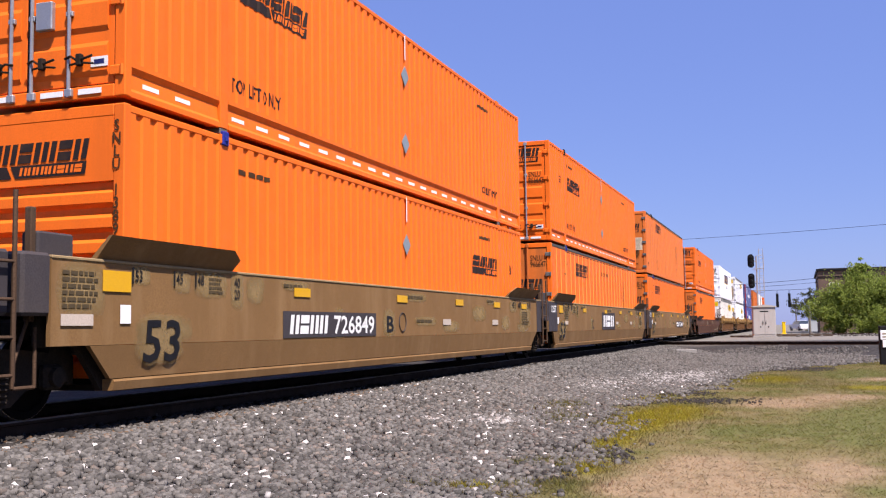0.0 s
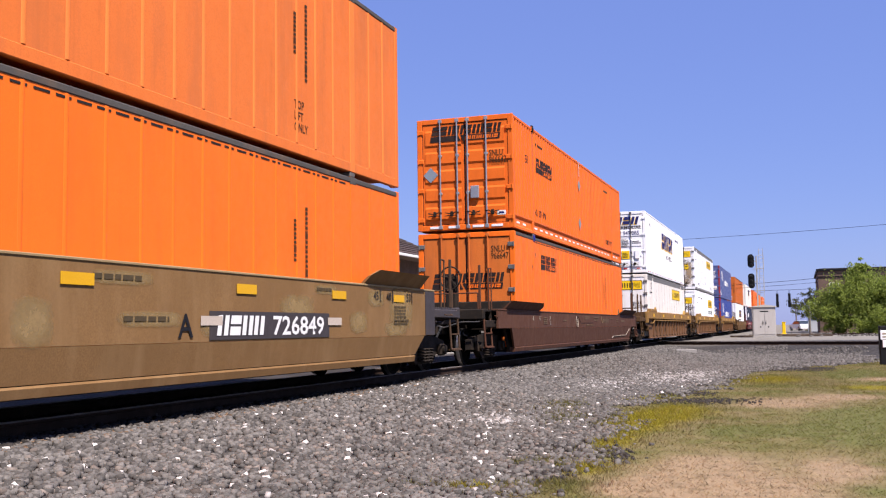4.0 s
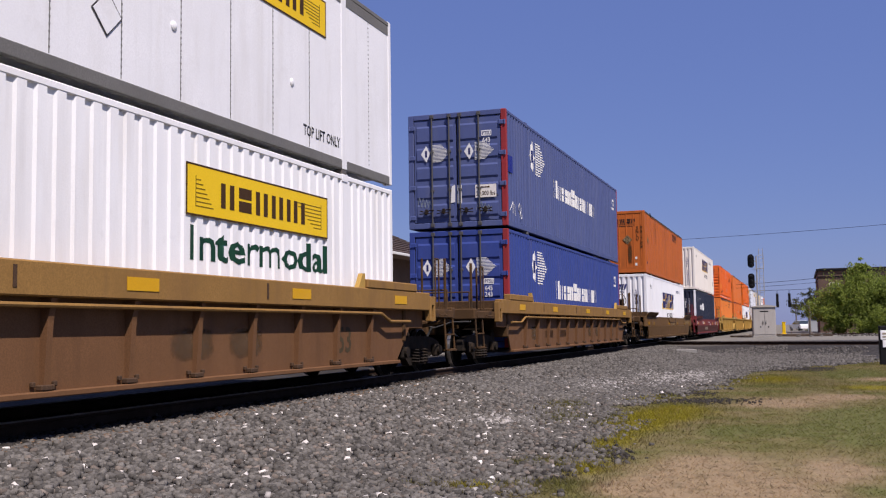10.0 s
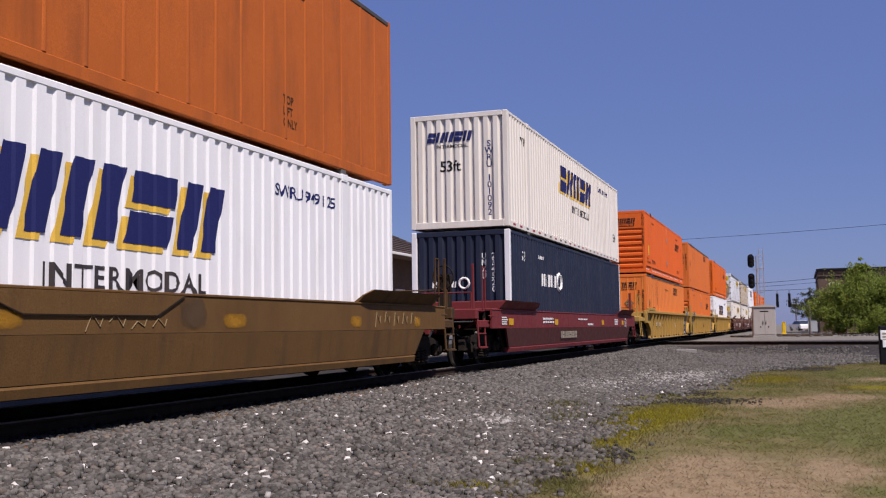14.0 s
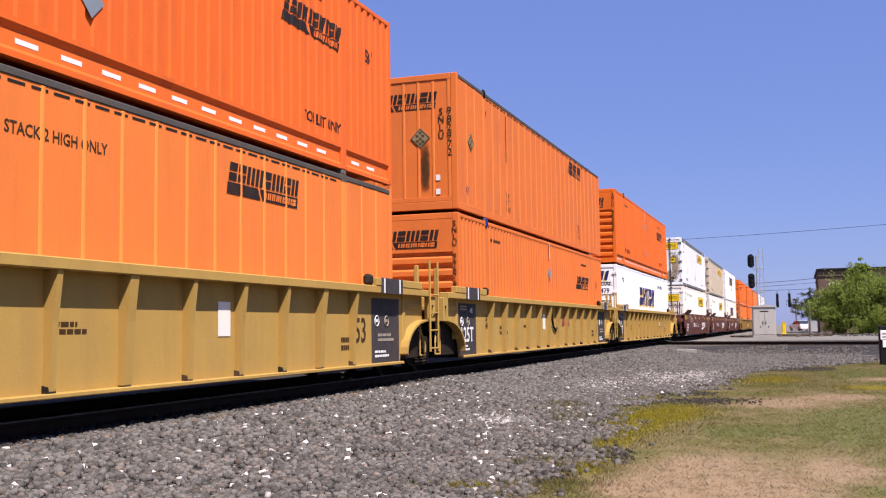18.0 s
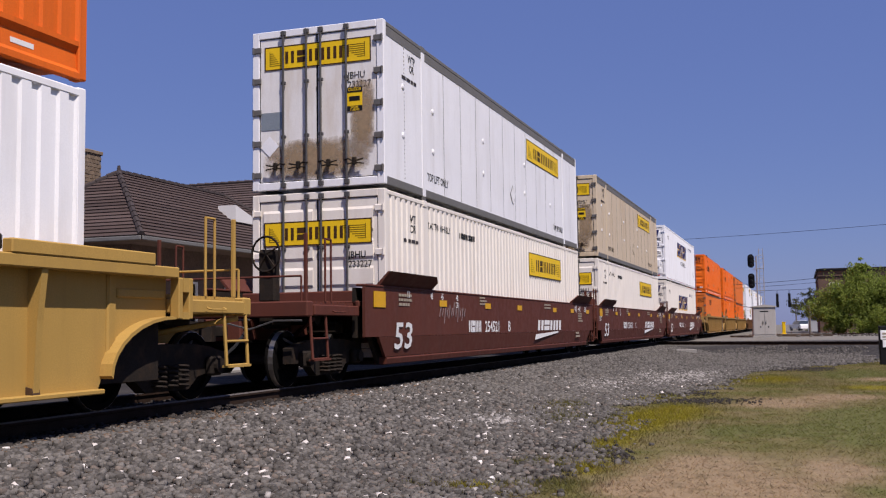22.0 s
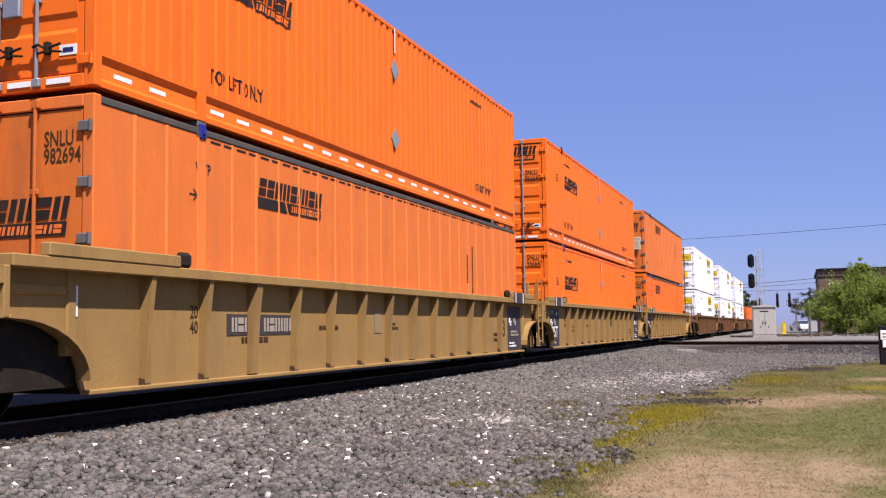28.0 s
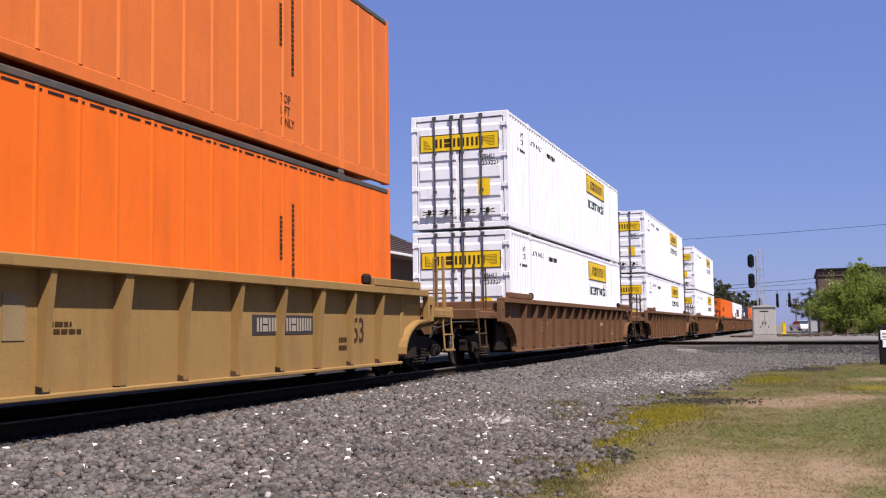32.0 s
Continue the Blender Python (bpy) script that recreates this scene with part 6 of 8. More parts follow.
def ribbed_car(paint, label, joint, variant):
    car = well_unit("ribbed", paint, label, ends=paint, joint=joint, rail_paint=paint if paint is not BROWN_RIB else OCHRE_GRIMY)
    x = 1.336
    if paint is BROWN_RIB:
        prints(car, [(-5.2, 0.7, 0.8, 0.3, 3), (3.0, 0.8, 1.5, 0.2, 1), (5.2, 0.5, 0.7, 0.24, 2)], GREY_LET, x)
        return car
    for e, on in ((-1, joint[0]), (1, joint[1])):
        if on:
            y0 = -8.36 if e < 0 else 7.08
            part("end_paint", lambda: plate(1.2, 1.08), GREY_END, car, "black painted end panel", on_side(1.334, y0, 0.28), key="endp3")
            if e < 0:
                lettering("125T", 0.32, WHITE_LET, car, on_side(1.342, y0 + 0.10, 0.56), fit=0.82)
                lettering("48", 0.12, WHITE_LET, car, on_side(1.342, y0 + 0.78, 1.16), fit=0.17)
                prints(car, [(y0 + 0.12, 1.2, 0.45, 0.12, 2)], GREY_LET, 1.342)
            prints(car, [(y0 + 0.12, 0.36, 0.6, 0.14, 2)], WHITE_LET, 1.342)
            for k in (0.20, 0.62):
                part("round_mark", lambda: Geo().ring((0, 0, 0.003), (0, 0, 1), 0.085, 0.010, 16, 4).box(-0.045, 0.045, -0.02, 0.03, 0, 0.004), GREY_LET if k > 0.5 else WHITE_LET, car, at=on_side(1.342, y0 + k, 0.98), key="rm2")
            if e > 0:
                prints(car, [(y0 + 0.25, 0.62, 0.7, 0.16, 2)], GREY_LET, 1.342)
            part("guide_strap", lambda: Geo().box(1.47, 1.497, y0 + 0.10, y0 + 0.145, 1.44, 1.68).box(1.47, 1.497, y0 + 0.78, y0 + 0.825, 1.44, 1.68), WHITE_LET, car, at=pose(0.034, 0, 0), key=("straps", e))
            part("strap_panel", lambda: Geo().box(1.47, 1.490, y0 + 0.0, y0 + 0.95, 1.43, 1.685), GREY_END, car, at=pose(0.032, 0, 0), key=("strapp", e))
    lettering("20\n40", 0.15, BROWN_LET, car, on_side(1.338, -6.45, 1.0), 0.8)
    prints(car, [(-5.3, 0.66, 0.7, 0.24, 2), (-3.1, 0.82, 0.8, 0.1, 1), (-0.6, 0.82, 0.6, 0.14, 2), (5.9, 0.5, 0.5, 0.24, 2)], BROWN_LET, x)
    part("white_label", lambda: plate(0.28, 0.42), CREAM if paint is YELLOW else PATCH, car, at=on_side(x, {"a": 2.4, "b": -2.6}[variant] if paint is YELLOW and variant in "ab" else -1.05, 0.78), key="wl9")
    lettering("53", 0.40, BROWN_LET, car, on_side(x, 6.40, 0.64), 0.85)
    if variant in "ab":
        part("number_panel", lambda: plate(1.75, 0.26), GREY_END, car, at=on_side(x, -5.65 if variant == "a" else 3.3, 0.79), key="np9")
        part("reporting_mark", lambda: blocks("ncou", 0.6, 0.18, 0), WHITE_LET if paint is YELLOW else GREY_LET, car, at=on_side(x + 0.006, -5.55 if variant == "a" else 3.4, 0.83), key="rm9")
        part("reporting_mark", lambda: blocks("ncoun", 0.75, 0.18, 0), WHITE_LET if paint is YELLOW else GREY_LET, car, at=on_side(x + 0.006, -4.75 if variant == "a" else 4.2, 0.83), key="rm10")
    else:
        part("owner_mark", lambda: blocks("nco", 0.95, 0.34, 0.18), RED_POST if paint is YELLOW else OLIVE_INK, car, "faded block mark", on_side(x, 1.35, 0.86), key="om9")
        if paint is YELLOW:
            part("hanging_strap", lambda: Geo().pipe([(1.36, -0.05, 1.2), (1.37, 0.1, 0.85), (1.37, 0.35, 0.75), (1.37, 0.6, 0.85), (1.36, 0.75, 1.15)], 0.03, 6), RUBBER, car, key="strap")
    part("tape_label", lambda: plate(0.16, 0.3), WHITE_LET, car, at=on_side(1.338, -8.55, 1.0), key="tape3")
    return car


def lettered_well_car(letter, joint):
    car = well_unit("smooth", RED_BROWN, "red-brown smooth-sided well car unit with white figures", ends=RED_BROWN, joint=joint, rail_paint=RED_BROWN)
    lettering("53", 0.46, WHITE_LET, car, pose(1.467, -8.22, 0.51, 0, 4.2, 0) @ SIDE, fit=0.82)
    part("reporting_mark", lambda: blocks("ncou", 0.86, 0.24, 0), WHITE_LET, car, at=on_side(1.482, -4.09, 0.76), key="brep")
    lettering("254521", 0.24, WHITE_LET, car, on_side(1.482, -2.93, 0.76), fit=1.1)
    lettering(letter, 0.24, WHITE_LET, car, on_side(1.482, -1.07, 0.76), fit=0.2)
    far_scale(car, WHITE_LET)
    if joint[0]:
        lettering("125 T", 0.15, WHITE_LET, car, on_side(1.482, -9.2, 1.05), fit=0.42)
    part("owner_mark", lambda: gather(blocks("ncou", 2.7, 0.27, 0.22), Geo().prism([(-0.3, -0.24), (2.4, -0.07), (2.4, -0.03), (-0.2, -0.10)], "z", 0, 0.004)), WHITE_LET, car, "white slanted block mark", on_side(1.484, 1.8, 0.76), key="bown")
    for y in (-9.1, -5.9, -2.9, -0.2, 3.6, 5.95, 8.32):
        part("reflector", lambda: plate(0.42, 0.12) if y > -8 else plate(0.5, 0.26), YEL_REFLECT, car, "yellow reflector", on_side(1.484, y, 1.26 if y > -8 else 1.2), key=("yr5", y > -8))
    for y, s in ((-7.6, "53"), (-6.4, "48"), (-5.8, "45"), (-4.9, "40\n20")):
        lettering(s, 0.12, WHITE_LET, car, on_side(1.484, y, 1.39), 0.8)
    prints(car, [(-8.0, 1.22, 0.7, 0.24, 3), (-3.3, 1.32, 0.5, 0.2, 3), (2.6, 1.32, 0.8, 0.16, 2), (7.0, 0.98, 0.7, 0.3, 4), (6.6, 0.5, 0.6, 0.2, 2)], GREY_LET)
    if letter == "B":
        part("chalk_scrawl", lambda: gather(*[Geo().pipe([(1.480, a, 1.02 + 0.08 * math.sin(7 * a)), (1.480, a + 0.09, 1.30 + 0.06 * math.cos(5 * a)), (1.480, a + 0.16, 1.06), (1.480, a + 0.24, 1.24)], 0.010, 4) for a in np.arange(-5.9, -4.3, 0.27)]), CHALK, car, "faint grey scrawl", key="scrawl")
    return car


# ---- ground: one sheet, with the ballast bank under the tracks ----
def smooth(a, b, t):
    t = max(0.0, min(1.0, (t - a) / (b - a)))
    return t * t * (3 - 2 * t)


CROSS_Y = 50.0      # the crossing track


def ground_z(x, y):
    bank = 0.40 * (1 - smooth(-6.9, -3.2, x)) * (smooth(-16, -13, x) * 0.6 + 0.4)
    c = y - (CROSS_Y + 3.6 - 0.42 * max(-60, min(60, x)))
    cross = 0.38 * (1 - smooth(1.7, 4.5, abs(c)))
    far = 0.42 * smooth(0, 4, c)
    return max(bank, cross, far) + 0.02 * noise.noise(Vector((x * 0.4, y * 0.4, 0))) * smooth(-7, -4, x)


# patches of the turf: middle x, y and reach in x, y
VIVID = ((-2.30, 14.8, 0.50, 1.8), (-1.95, 16.8, 0.62, 1.7), (-2.25, 12.2, 0.34, 1.0), (-3.0, 20.5, 0.5, 1.7), (-0.8, 27.0, 0.9, 1.7), (-2.02, 10.1, 0.26, 0.55), (-2.75, 8.6, 0.35, 0.25), (-0.4, 36.0, 1.4, 1.0), (1.6, 24.0, 0.9, 1.0))
STRAWY = ((-0.85, 10.5, 0.78, 1.25), (-1.25, 9.0, 0.55, 0.75), (-0.35, 8.9, 0.7, 0.8), (-0.35, 19.0, 0.95, 1.6), (0.75, 21.0, 0.8, 1.0), (0.35, 10.6, 0.4, 0.9), (1.9, 27.5, 0.8, 1.0))
LUSH = ((0.35, 14.3, 1.1, 1.5), (1.5, 14.6, 1.0, 2.4), (0.9, 17.2, 0.9, 1.2), (-0.85, 13.9, 0.45, 0.7), (1.5, 30.0, 1.3, 3.5), (0.5, 9.3, 0.3, 0.4), (2.2, 19.5, 0.9, 2.5))
CINDER = ((-2.68, 11.5, 0.42, 0.50), (-2.44, 9.5, 0.30, 0.32), (-1.75, 19.3, 0.75, 0.55), (-1.9, 11.2, 0.14, 0.35), (-0.2, 33.6, 1.9, 1.1), (-2.5, 21.6, 0.6, 0.6))
TUFTS = ((-2.58, 10.45, 0.38, 0.32), (-2.8, 8.65, 0.55, 0.30), (-2.05, 9.05, 0.35, 0.40), (-3.9, 17.7, 0.40, 1.5), (-2.0, 10.1, 0.25, 0.5), (-3.4, 15.5, 0.35, 0.9))
PALE_GRAVEL = ((-3.2, 27.2, 0.75, 2.6), (-4.1, 14.2, 0.28, 0.50), (-4.2, 23.0, 0.35, 1.6), (-2.7, 29.6, 0.5, 1.5), (-4.75, 12.9, 0.22, 0.4))


def blob(zones, x, y):
    return min(1.0, sum(math.exp(-((x - a) / c) ** 2 - ((y - b) / d) ** 2) for a, b, c, d in zones))


def turf_edge(y):
    """Where the turf gives way to gravel."""
    return -2.3 - 0.85 * math.exp(-((y - 18.0) / 3.4) ** 2) + 0.5 * smooth(21, 29, y) + 4.4 * smooth(29, 42, y)


def zone_nodes(N, L, tc, zones):
    """The same patches in a material, with frayed borders."""
    def op(kind, a, c=None):
        x = N.new("ShaderNodeMath")
        x.operation = kind
        for sock, val in zip(x.inputs, (a, c)):
            if isinstance(val, (int, float)):
                sock.default_value = val
            elif val is not None:
                L.new(val, sock)
        return x.outputs[0]
    sep = N.new("ShaderNodeSeparateXYZ")
    L.new(tc.outputs["Object"], sep.inputs[0])
    n = N.new("ShaderNodeTexNoise")
    n.inputs["Scale"].default_value, n.inputs["Detail"].default_value, n.inputs["Roughness"].default_value = 1.1, 6, 0.65
    L.new(tc.outputs["Object"], n.inputs["Vector"])
    fray = op("MULTIPLY", op("SUBTRACT", n.outputs["Fac"], 0.5), 1.5)
    total = 0.0
    for a, b, c, d in zones:
        u = op("POWER", op("ABSOLUTE", op("DIVIDE", op("SUBTRACT", sep.outputs[0], a), c)), 2.0)
        v = op("POWER", op("ABSOLUTE", op("DIVIDE", op("SUBTRACT", sep.outputs[1], b), d)), 2.0)
        total = op("ADD", op("EXPONENT", op("MULTIPLY", op("ADD", u, v), -1.0)), total)
    r = N.new("ShaderNodeMapRange")
    r.interpolation_type = "SMOOTHSTEP"
    r.inputs["From Min"].default_value, r.inputs["From Max"].default_value = 0.12, 0.92
    L.new(op("ADD", total, op("MULTIPLY", fray, 0.75)), r.inputs["Value"])
    return r.outputs[0]


def turf_nodes(N, L, tc, dark):
    """Colour of the turf by place, and how far it covers the gravel."""
    def op(kind, a, c=0.0):
        x = N.new("ShaderNodeMath")
        x.operation = kind
        for sock, val in zip(x.inputs, (a, c)):
            if isinstance(val, (int, float)):
                sock.default_value = val
            else:
                L.new(val, sock)
        return x.outputs[0]

    def ramp(src, lo, hi, a=0.0, z=1.0):
        r = N.new("ShaderNodeMapRange")
        r.interpolation_type = "SMOOTHSTEP"
        r.inputs["From Min"].default_value, r.inputs["From Max"].default_value = lo, hi
        r.inputs["To Min"].default_value, r.inputs["To Max"].default_value = a, z
        L.new(src, r.inputs["Value"])
        return r.outputs[0]

    def noise_of(sc, det=5):
        n = N.new("ShaderNodeTexNoise")
        n.inputs["Scale"].default_value, n.inputs["Detail"].default_value, n.inputs["Roughness"].default_value = sc, det, 0.62
        L.new(tc.outputs["Object"], n.inputs["Vector"])
        return n.outputs["Fac"]

    def mix(f, c1, c2):
        x = N.new("ShaderNodeMix")
        x.data_type = "RGBA"
        for s, val in ((x.inputs[0], f), (x.inputs[6], c1), (x.inputs[7], c2)):
            if isinstance(val, tuple):
                s.default_value = (*[k * dark for k in val], 1)
            else:
                L.new(val, s)
        return x.outputs[2]
    sep = N.new("ShaderNodeSeparateXYZ")
    L.new(tc.outputs["Object"], sep.inputs[0])
    y = sep.outputs[1]
    bow = op("EXPONENT", op("MULTIPLY", op("POWER", op("ABSOLUTE", op("DIVIDE", op("SUBTRACT", y, 18.0), 3.4)), 2.0), -1.0))
    line = op("ADD", op("MULTIPLY", bow, -0.85), op("ADD", ramp(y, 21, 29, -2.3, -1.8), ramp(y, 29, 42, 0.0, 4.4)))
    e = op("ADD", op("SUBTRACT", sep.outputs[0], line), op("MULTIPLY", op("SUBTRACT", noise_of(0.9, 6), 0.5), 1.9))
    cover = ramp(e, -0.15, 0.45)
    col = mix(ramp(noise_of(0.8, 6), 0.36, 0.64), (0.15, 0.145, 0.04), (0.235, 0.19, 0.085))
    col = mix(zone_nodes(N, L, tc, LUSH), col, (0.155, 0.160, 0.048))
    col = mix(zone_nodes(N, L, tc, STRAWY), col, (0.36, 0.262, 0.155))
    col = mix(zone_nodes(N, L, tc, VIVID), col, (0.275, 0.235, 0.024))
    col = mix(ramp(noise_of(5.0, 5), 0.48, 0.70, 0, 0.55), col, (0.12, 0.095, 0.052))
    col = mix(ramp(noise_of(2.4, 6), 0.52, 0.70, 0, 0.45), col, (0.30, 0.235, 0.12))
    return col, cover


def ground_material():
    """Ballast bed with painted gap shade, dry turf and grass, by place on the plan."""
    m = bpy.data.materials.new("ground_cover")
    m.use_nodes = True
    N, L = m.node_tree.nodes, m.node_tree.links
    b = N["Principled BSDF"]
    tc = N.new("ShaderNodeTexCoord")
    sep = N.new("ShaderNodeSeparateXYZ")
    L.new(tc.outputs["Object"], sep.inputs[0])

    def noise_of(sc, det=5, rough=0.6):
        n = N.new("ShaderNodeTexNoise")
        n.inputs["Scale"].default_value, n.inputs["Detail"].default_value, n.inputs["Roughness"].default_value = sc, det, rough
        L.new(tc.outputs["Object"], n.inputs["Vector"])
        return n.outputs["Fac"]

    def ramp(src, lo, hi, a=0.0, z=1.0):
        r = N.new("ShaderNodeMapRange")
        r.inputs["From Min"].default_value, r.inputs["From Max"].default_value = lo, hi
        r.inputs["To Min"].default_value, r.inputs["To Max"].default_value = a, z
        L.new(src, r.inputs["Value"])
        return r.outputs[0]

    def calc(op, a, c):
        x = N.new("ShaderNodeMath")
        x.operation = op
        for s, val in zip(x.inputs, (a, c)):
            if isinstance(val, (int, float)):
                s.default_value = val
            else:
                L.new(val, s)
        return x.outputs[0]

    def mix(f, c1, c2):
        x = N.new("ShaderNodeMix")
        x.data_type = "RGBA"
        for s, val in ((x.inputs[0], f), (x.inputs[6], c1), (x.inputs[7], c2)):
            if isinstance(val, tuple):
                s.default_value = (*val, 1)
            else:
                L.new(val, s)
        return x.outputs[2]

    vor = N.new("ShaderNodeTexVoronoi")
    vor.inputs["Scale"].default_value = 17.0
    L.new(tc.outputs["Object"], vor.inputs["Vector"])
    # near-black bed: the shade in the gaps between stones is put into its colour
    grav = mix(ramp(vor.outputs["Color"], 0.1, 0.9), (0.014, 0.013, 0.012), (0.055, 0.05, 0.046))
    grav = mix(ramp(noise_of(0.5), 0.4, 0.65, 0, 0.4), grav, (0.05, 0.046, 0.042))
    turf, green = turf_nodes(N, L, tc, 0.66)
    cinder = zone_nodes(N, L, tc, CINDER)
    grav = mix(calc("MULTIPLY", cinder, 0.75), grav, (0.03, 0.027, 0.025))
    grav = mix(calc("MULTIPLY", zone_nodes(N, L, tc, PALE_GRAVEL), 0.8), grav, (0.20, 0.185, 0.17))
    near = ramp(sep.outputs[1], 41, 44, 1.0, 0.0)
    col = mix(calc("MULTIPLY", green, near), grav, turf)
    # under and west of the train its shade is put into the ground colour
    train_shade = mix(ramp(noise_of(1.5), 0.3, 0.7), (0.022, 0.019, 0.017), (0.05, 0.044, 0.038))
    col = mix(calc("MULTIPLY", ramp(sep.outputs[0], -6.95, -6.6, 1.0, 0.0), ramp(sep.outputs[0], -18.0, -15.0)), col, train_shade)
    dust = mix(ramp(noise_of(0.8), 0.3, 0.7), (0.13, 0.12, 0.10), (0.20, 0.185, 0.16))
    col = mix(ramp(sep.outputs[1], 53, 56), col, dust)
    L.new(col, b.inputs["Base Color"])
    b.inputs["Roughness"].default_value = 0.95
    b.inputs["Specular IOR Level"].default_value = 0.15
    bp = N.new("ShaderNodeBump")
    bp.inputs["Strength"].default_value, bp.inputs["Distance"].default_value = 0.7, 0.03
    L.new(calc("MULTIPLY", vor.outputs["Distance"], calc("SUBTRACT", 1.0, calc("MULTIPLY", green, 0.8))), bp.inputs["Height"])
    L.new(bp.outputs[0], b.inputs["Normal"])
    return m


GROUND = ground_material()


def build_ground():
    xs = [-1500, -600, -200, -80, -40, -25] + list(np.arange(-18, 8.01, 0.5)) + [12, 20, 40, 90, 250, 700, 1500]
    ys = [-400, -80, -20, -5] + list(np.arange(0, 66.01, 1.0)) + [74, 90, 130, 200, 400, 900, 2500]
    vs = [(float(x), float(y), ground_z(x, y)) for x in xs for y in ys]
    n = len(ys)
    fs = [(i * n + j, (i + 1) * n + j, (i + 1) * n + j + 1, i * n + j + 1) for i in range(len(xs) - 1) for j in range(n - 1)]
    me = bpy.data.meshes.new("ground")
    me.from_pydata(vs, [], fs)
    for p in me.polygons:
        p.use_smooth = True
    me.materials.append(GROUND)
    tagged(new("ground", me), "gravel, dry turf and grass beside the tracks", "ground", kind="structure")


build_ground()


# ---- materials of the surroundings ----
TIE = surface("weathered_timber", (0.085, 0.06, 0.042), 0.9, dirt=(0.15, 0.12, 0.10), dirt_amount=0.6, dirt_scale=3, vary=0.25, grain=25, bump=0.3)
RAIL_SIDE = surface("rusty_rail", (0.030, 0.018, 0.012), 0.85, dirt=(0.05, 0.03, 0.02), dirt_amount=0.6, dirt_scale=4, vary=0.2)
RAIL_HEAD = surface("worn_rail_head", (0.17, 0.15, 0.135), 0.55, metal=0.4, vary=0.08, bump=0.02)
STONE = surface("crushed_stone", (0.118, 0.109, 0.098), 0.95, vary=0.2, scale=1.0, grain=60, bump=0.2, island=0.45, spec=0.08)
STONE_LIGHT = surface("light_broken_stone", (0.29, 0.27, 0.25), 0.95, vary=0.2, scale=3.0, island=0.45, spec=0.08)
STONE_BROWN = surface("brownish_stone", (0.15, 0.125, 0.105), 0.95, vary=0.2, scale=3.0, island=0.45, spec=0.08)
STONE_PALE = surface("pale_quartz_stone", (0.50, 0.465, 0.43), 0.8, vary=0.1, scale=9, island=0.4, spec=0.3)
# for cinders, and for stones with the train's shade painted in
SHADE_CINDER = surface("oil_stained_stone", (0.035, 0.03, 0.026), 0.85, vary=0.25, scale=3.0, island=0.5, spec=0.2)
ROOF_TILE = surface("brown_roof_tile", (0.085, 0.06, 0.052), 0.85, dirt=(0.075, 0.06, 0.055), dirt_amount=0.7, dirt_scale=0.9, vary=0.2, scale=2.0, obrandom=0.22)
RIDGE_TILE = surface("dark_ridge_tile", (0.06, 0.048, 0.045), 0.85, vary=0.2)
BRICK = surface("tan_brick", (0.23, 0.17, 0.115), 0.9, dirt=(0.18, 0.12, 0.08), dirt_amount=0.6, dirt_scale=2, vary=0.2, grain=12, obrandom=0.2)
BRICK_DARK = surface("dark_brown_brick", (0.15, 0.10, 0.075), 0.9, dirt=(0.08, 0.06, 0.05), dirt_amount=0.6, dirt_scale=1.0, vary=0.2, grain=14)
MORTAR = surface("grey_mortar", (0.17, 0.15, 0.13), 0.95, vary=0.1)
FASCIA = surface("white_fascia_paint", (0.70, 0.68, 0.64), 0.6, vary=0.06)
GLASS = surface("dark_window_glass", (0.03, 0.04, 0.05), 0.08, vary=0.1, bump=0, spec=0.8)
CABINET = surface("grey_cabinet_paint", (0.40, 0.375, 0.34), 0.55, dirt=(0.26, 0.23, 0.2), dirt_amount=0.4, streak=True, vary=0.06)
SIGNAL_BLACK = surface("black_signal_paint", (0.012, 0.012, 0.013), 0.55, vary=0.2)
GALV = surface("galvanised_pole", (0.42, 0.42, 0.42), 0.5, metal=0.5, vary=0.1)
POLE_WOOD = surface("grey_pole_timber", (0.17, 0.15, 0.13), 0.9, vary=0.2)
CONCRETE = surface("pale_concrete", (0.30, 0.285, 0.26), 0.9, dirt=(0.3, 0.28, 0.25), dirt_amount=0.5, vary=0.1)
ASPHALT = surface("grey_asphalt", (0.075, 0.073, 0.07), 0.9, dirt=(0.13, 0.125, 0.12), dirt_amount=0.5, vary=0.2)
LEAF = surface("spring_leaves", (0.255, 0.315, 0.06), 0.75, vary=0.2, scale=0.6, island=0.28, bump=0, spec=0.25)
LEAF_FAR = surface("greyish_spring_leaves", (0.12, 0.13, 0.06), 0.7, vary=0.3, scale=0.3, island=0.45, bump=0, spec=0.2)
for _m in (LEAF, LEAF_FAR):                     # thin leaves let some light through
    _n, _l = _m.node_tree.nodes, _m.node_tree.links
    _thin, _both = _n.new("ShaderNodeBsdfTranslucent"), _n.new("ShaderNodeMixShader")
    _l.new(_n["Principled BSDF"].inputs["Base Color"].links[0].from_socket, _thin.inputs["Color"])
    _both.inputs[0].default_value = 0.55
    _l.new(_n["Principled BSDF"].outputs[0], _both.inputs[1])
    _l.new(_thin.outputs[0], _both.inputs[2])
    _l.new(_both.outputs[0], _n["Material Output"].inputs["Surface"])
BARK = surface("grey_bark", (0.12, 0.095, 0.075), 0.95, vary=0.25, grain=20, bump=0.3)
CAR_WHITE = surface("white_car_paint", (0.78, 0.78, 0.77), 0.3, vary=0.03, bump=0)
HYDRANT_YELLOW = surface("safety_yellow_paint", (0.78, 0.50, 0.01), 0.5, vary=0.06)
SHED_GREY = surface("pale_grey_siding", (0.42, 0.45, 0.48), 0.7, vary=0.08)


# ---- tracks ----
def cross_y(x):
    return CROSS_Y + 3.6 - 0.42 * x


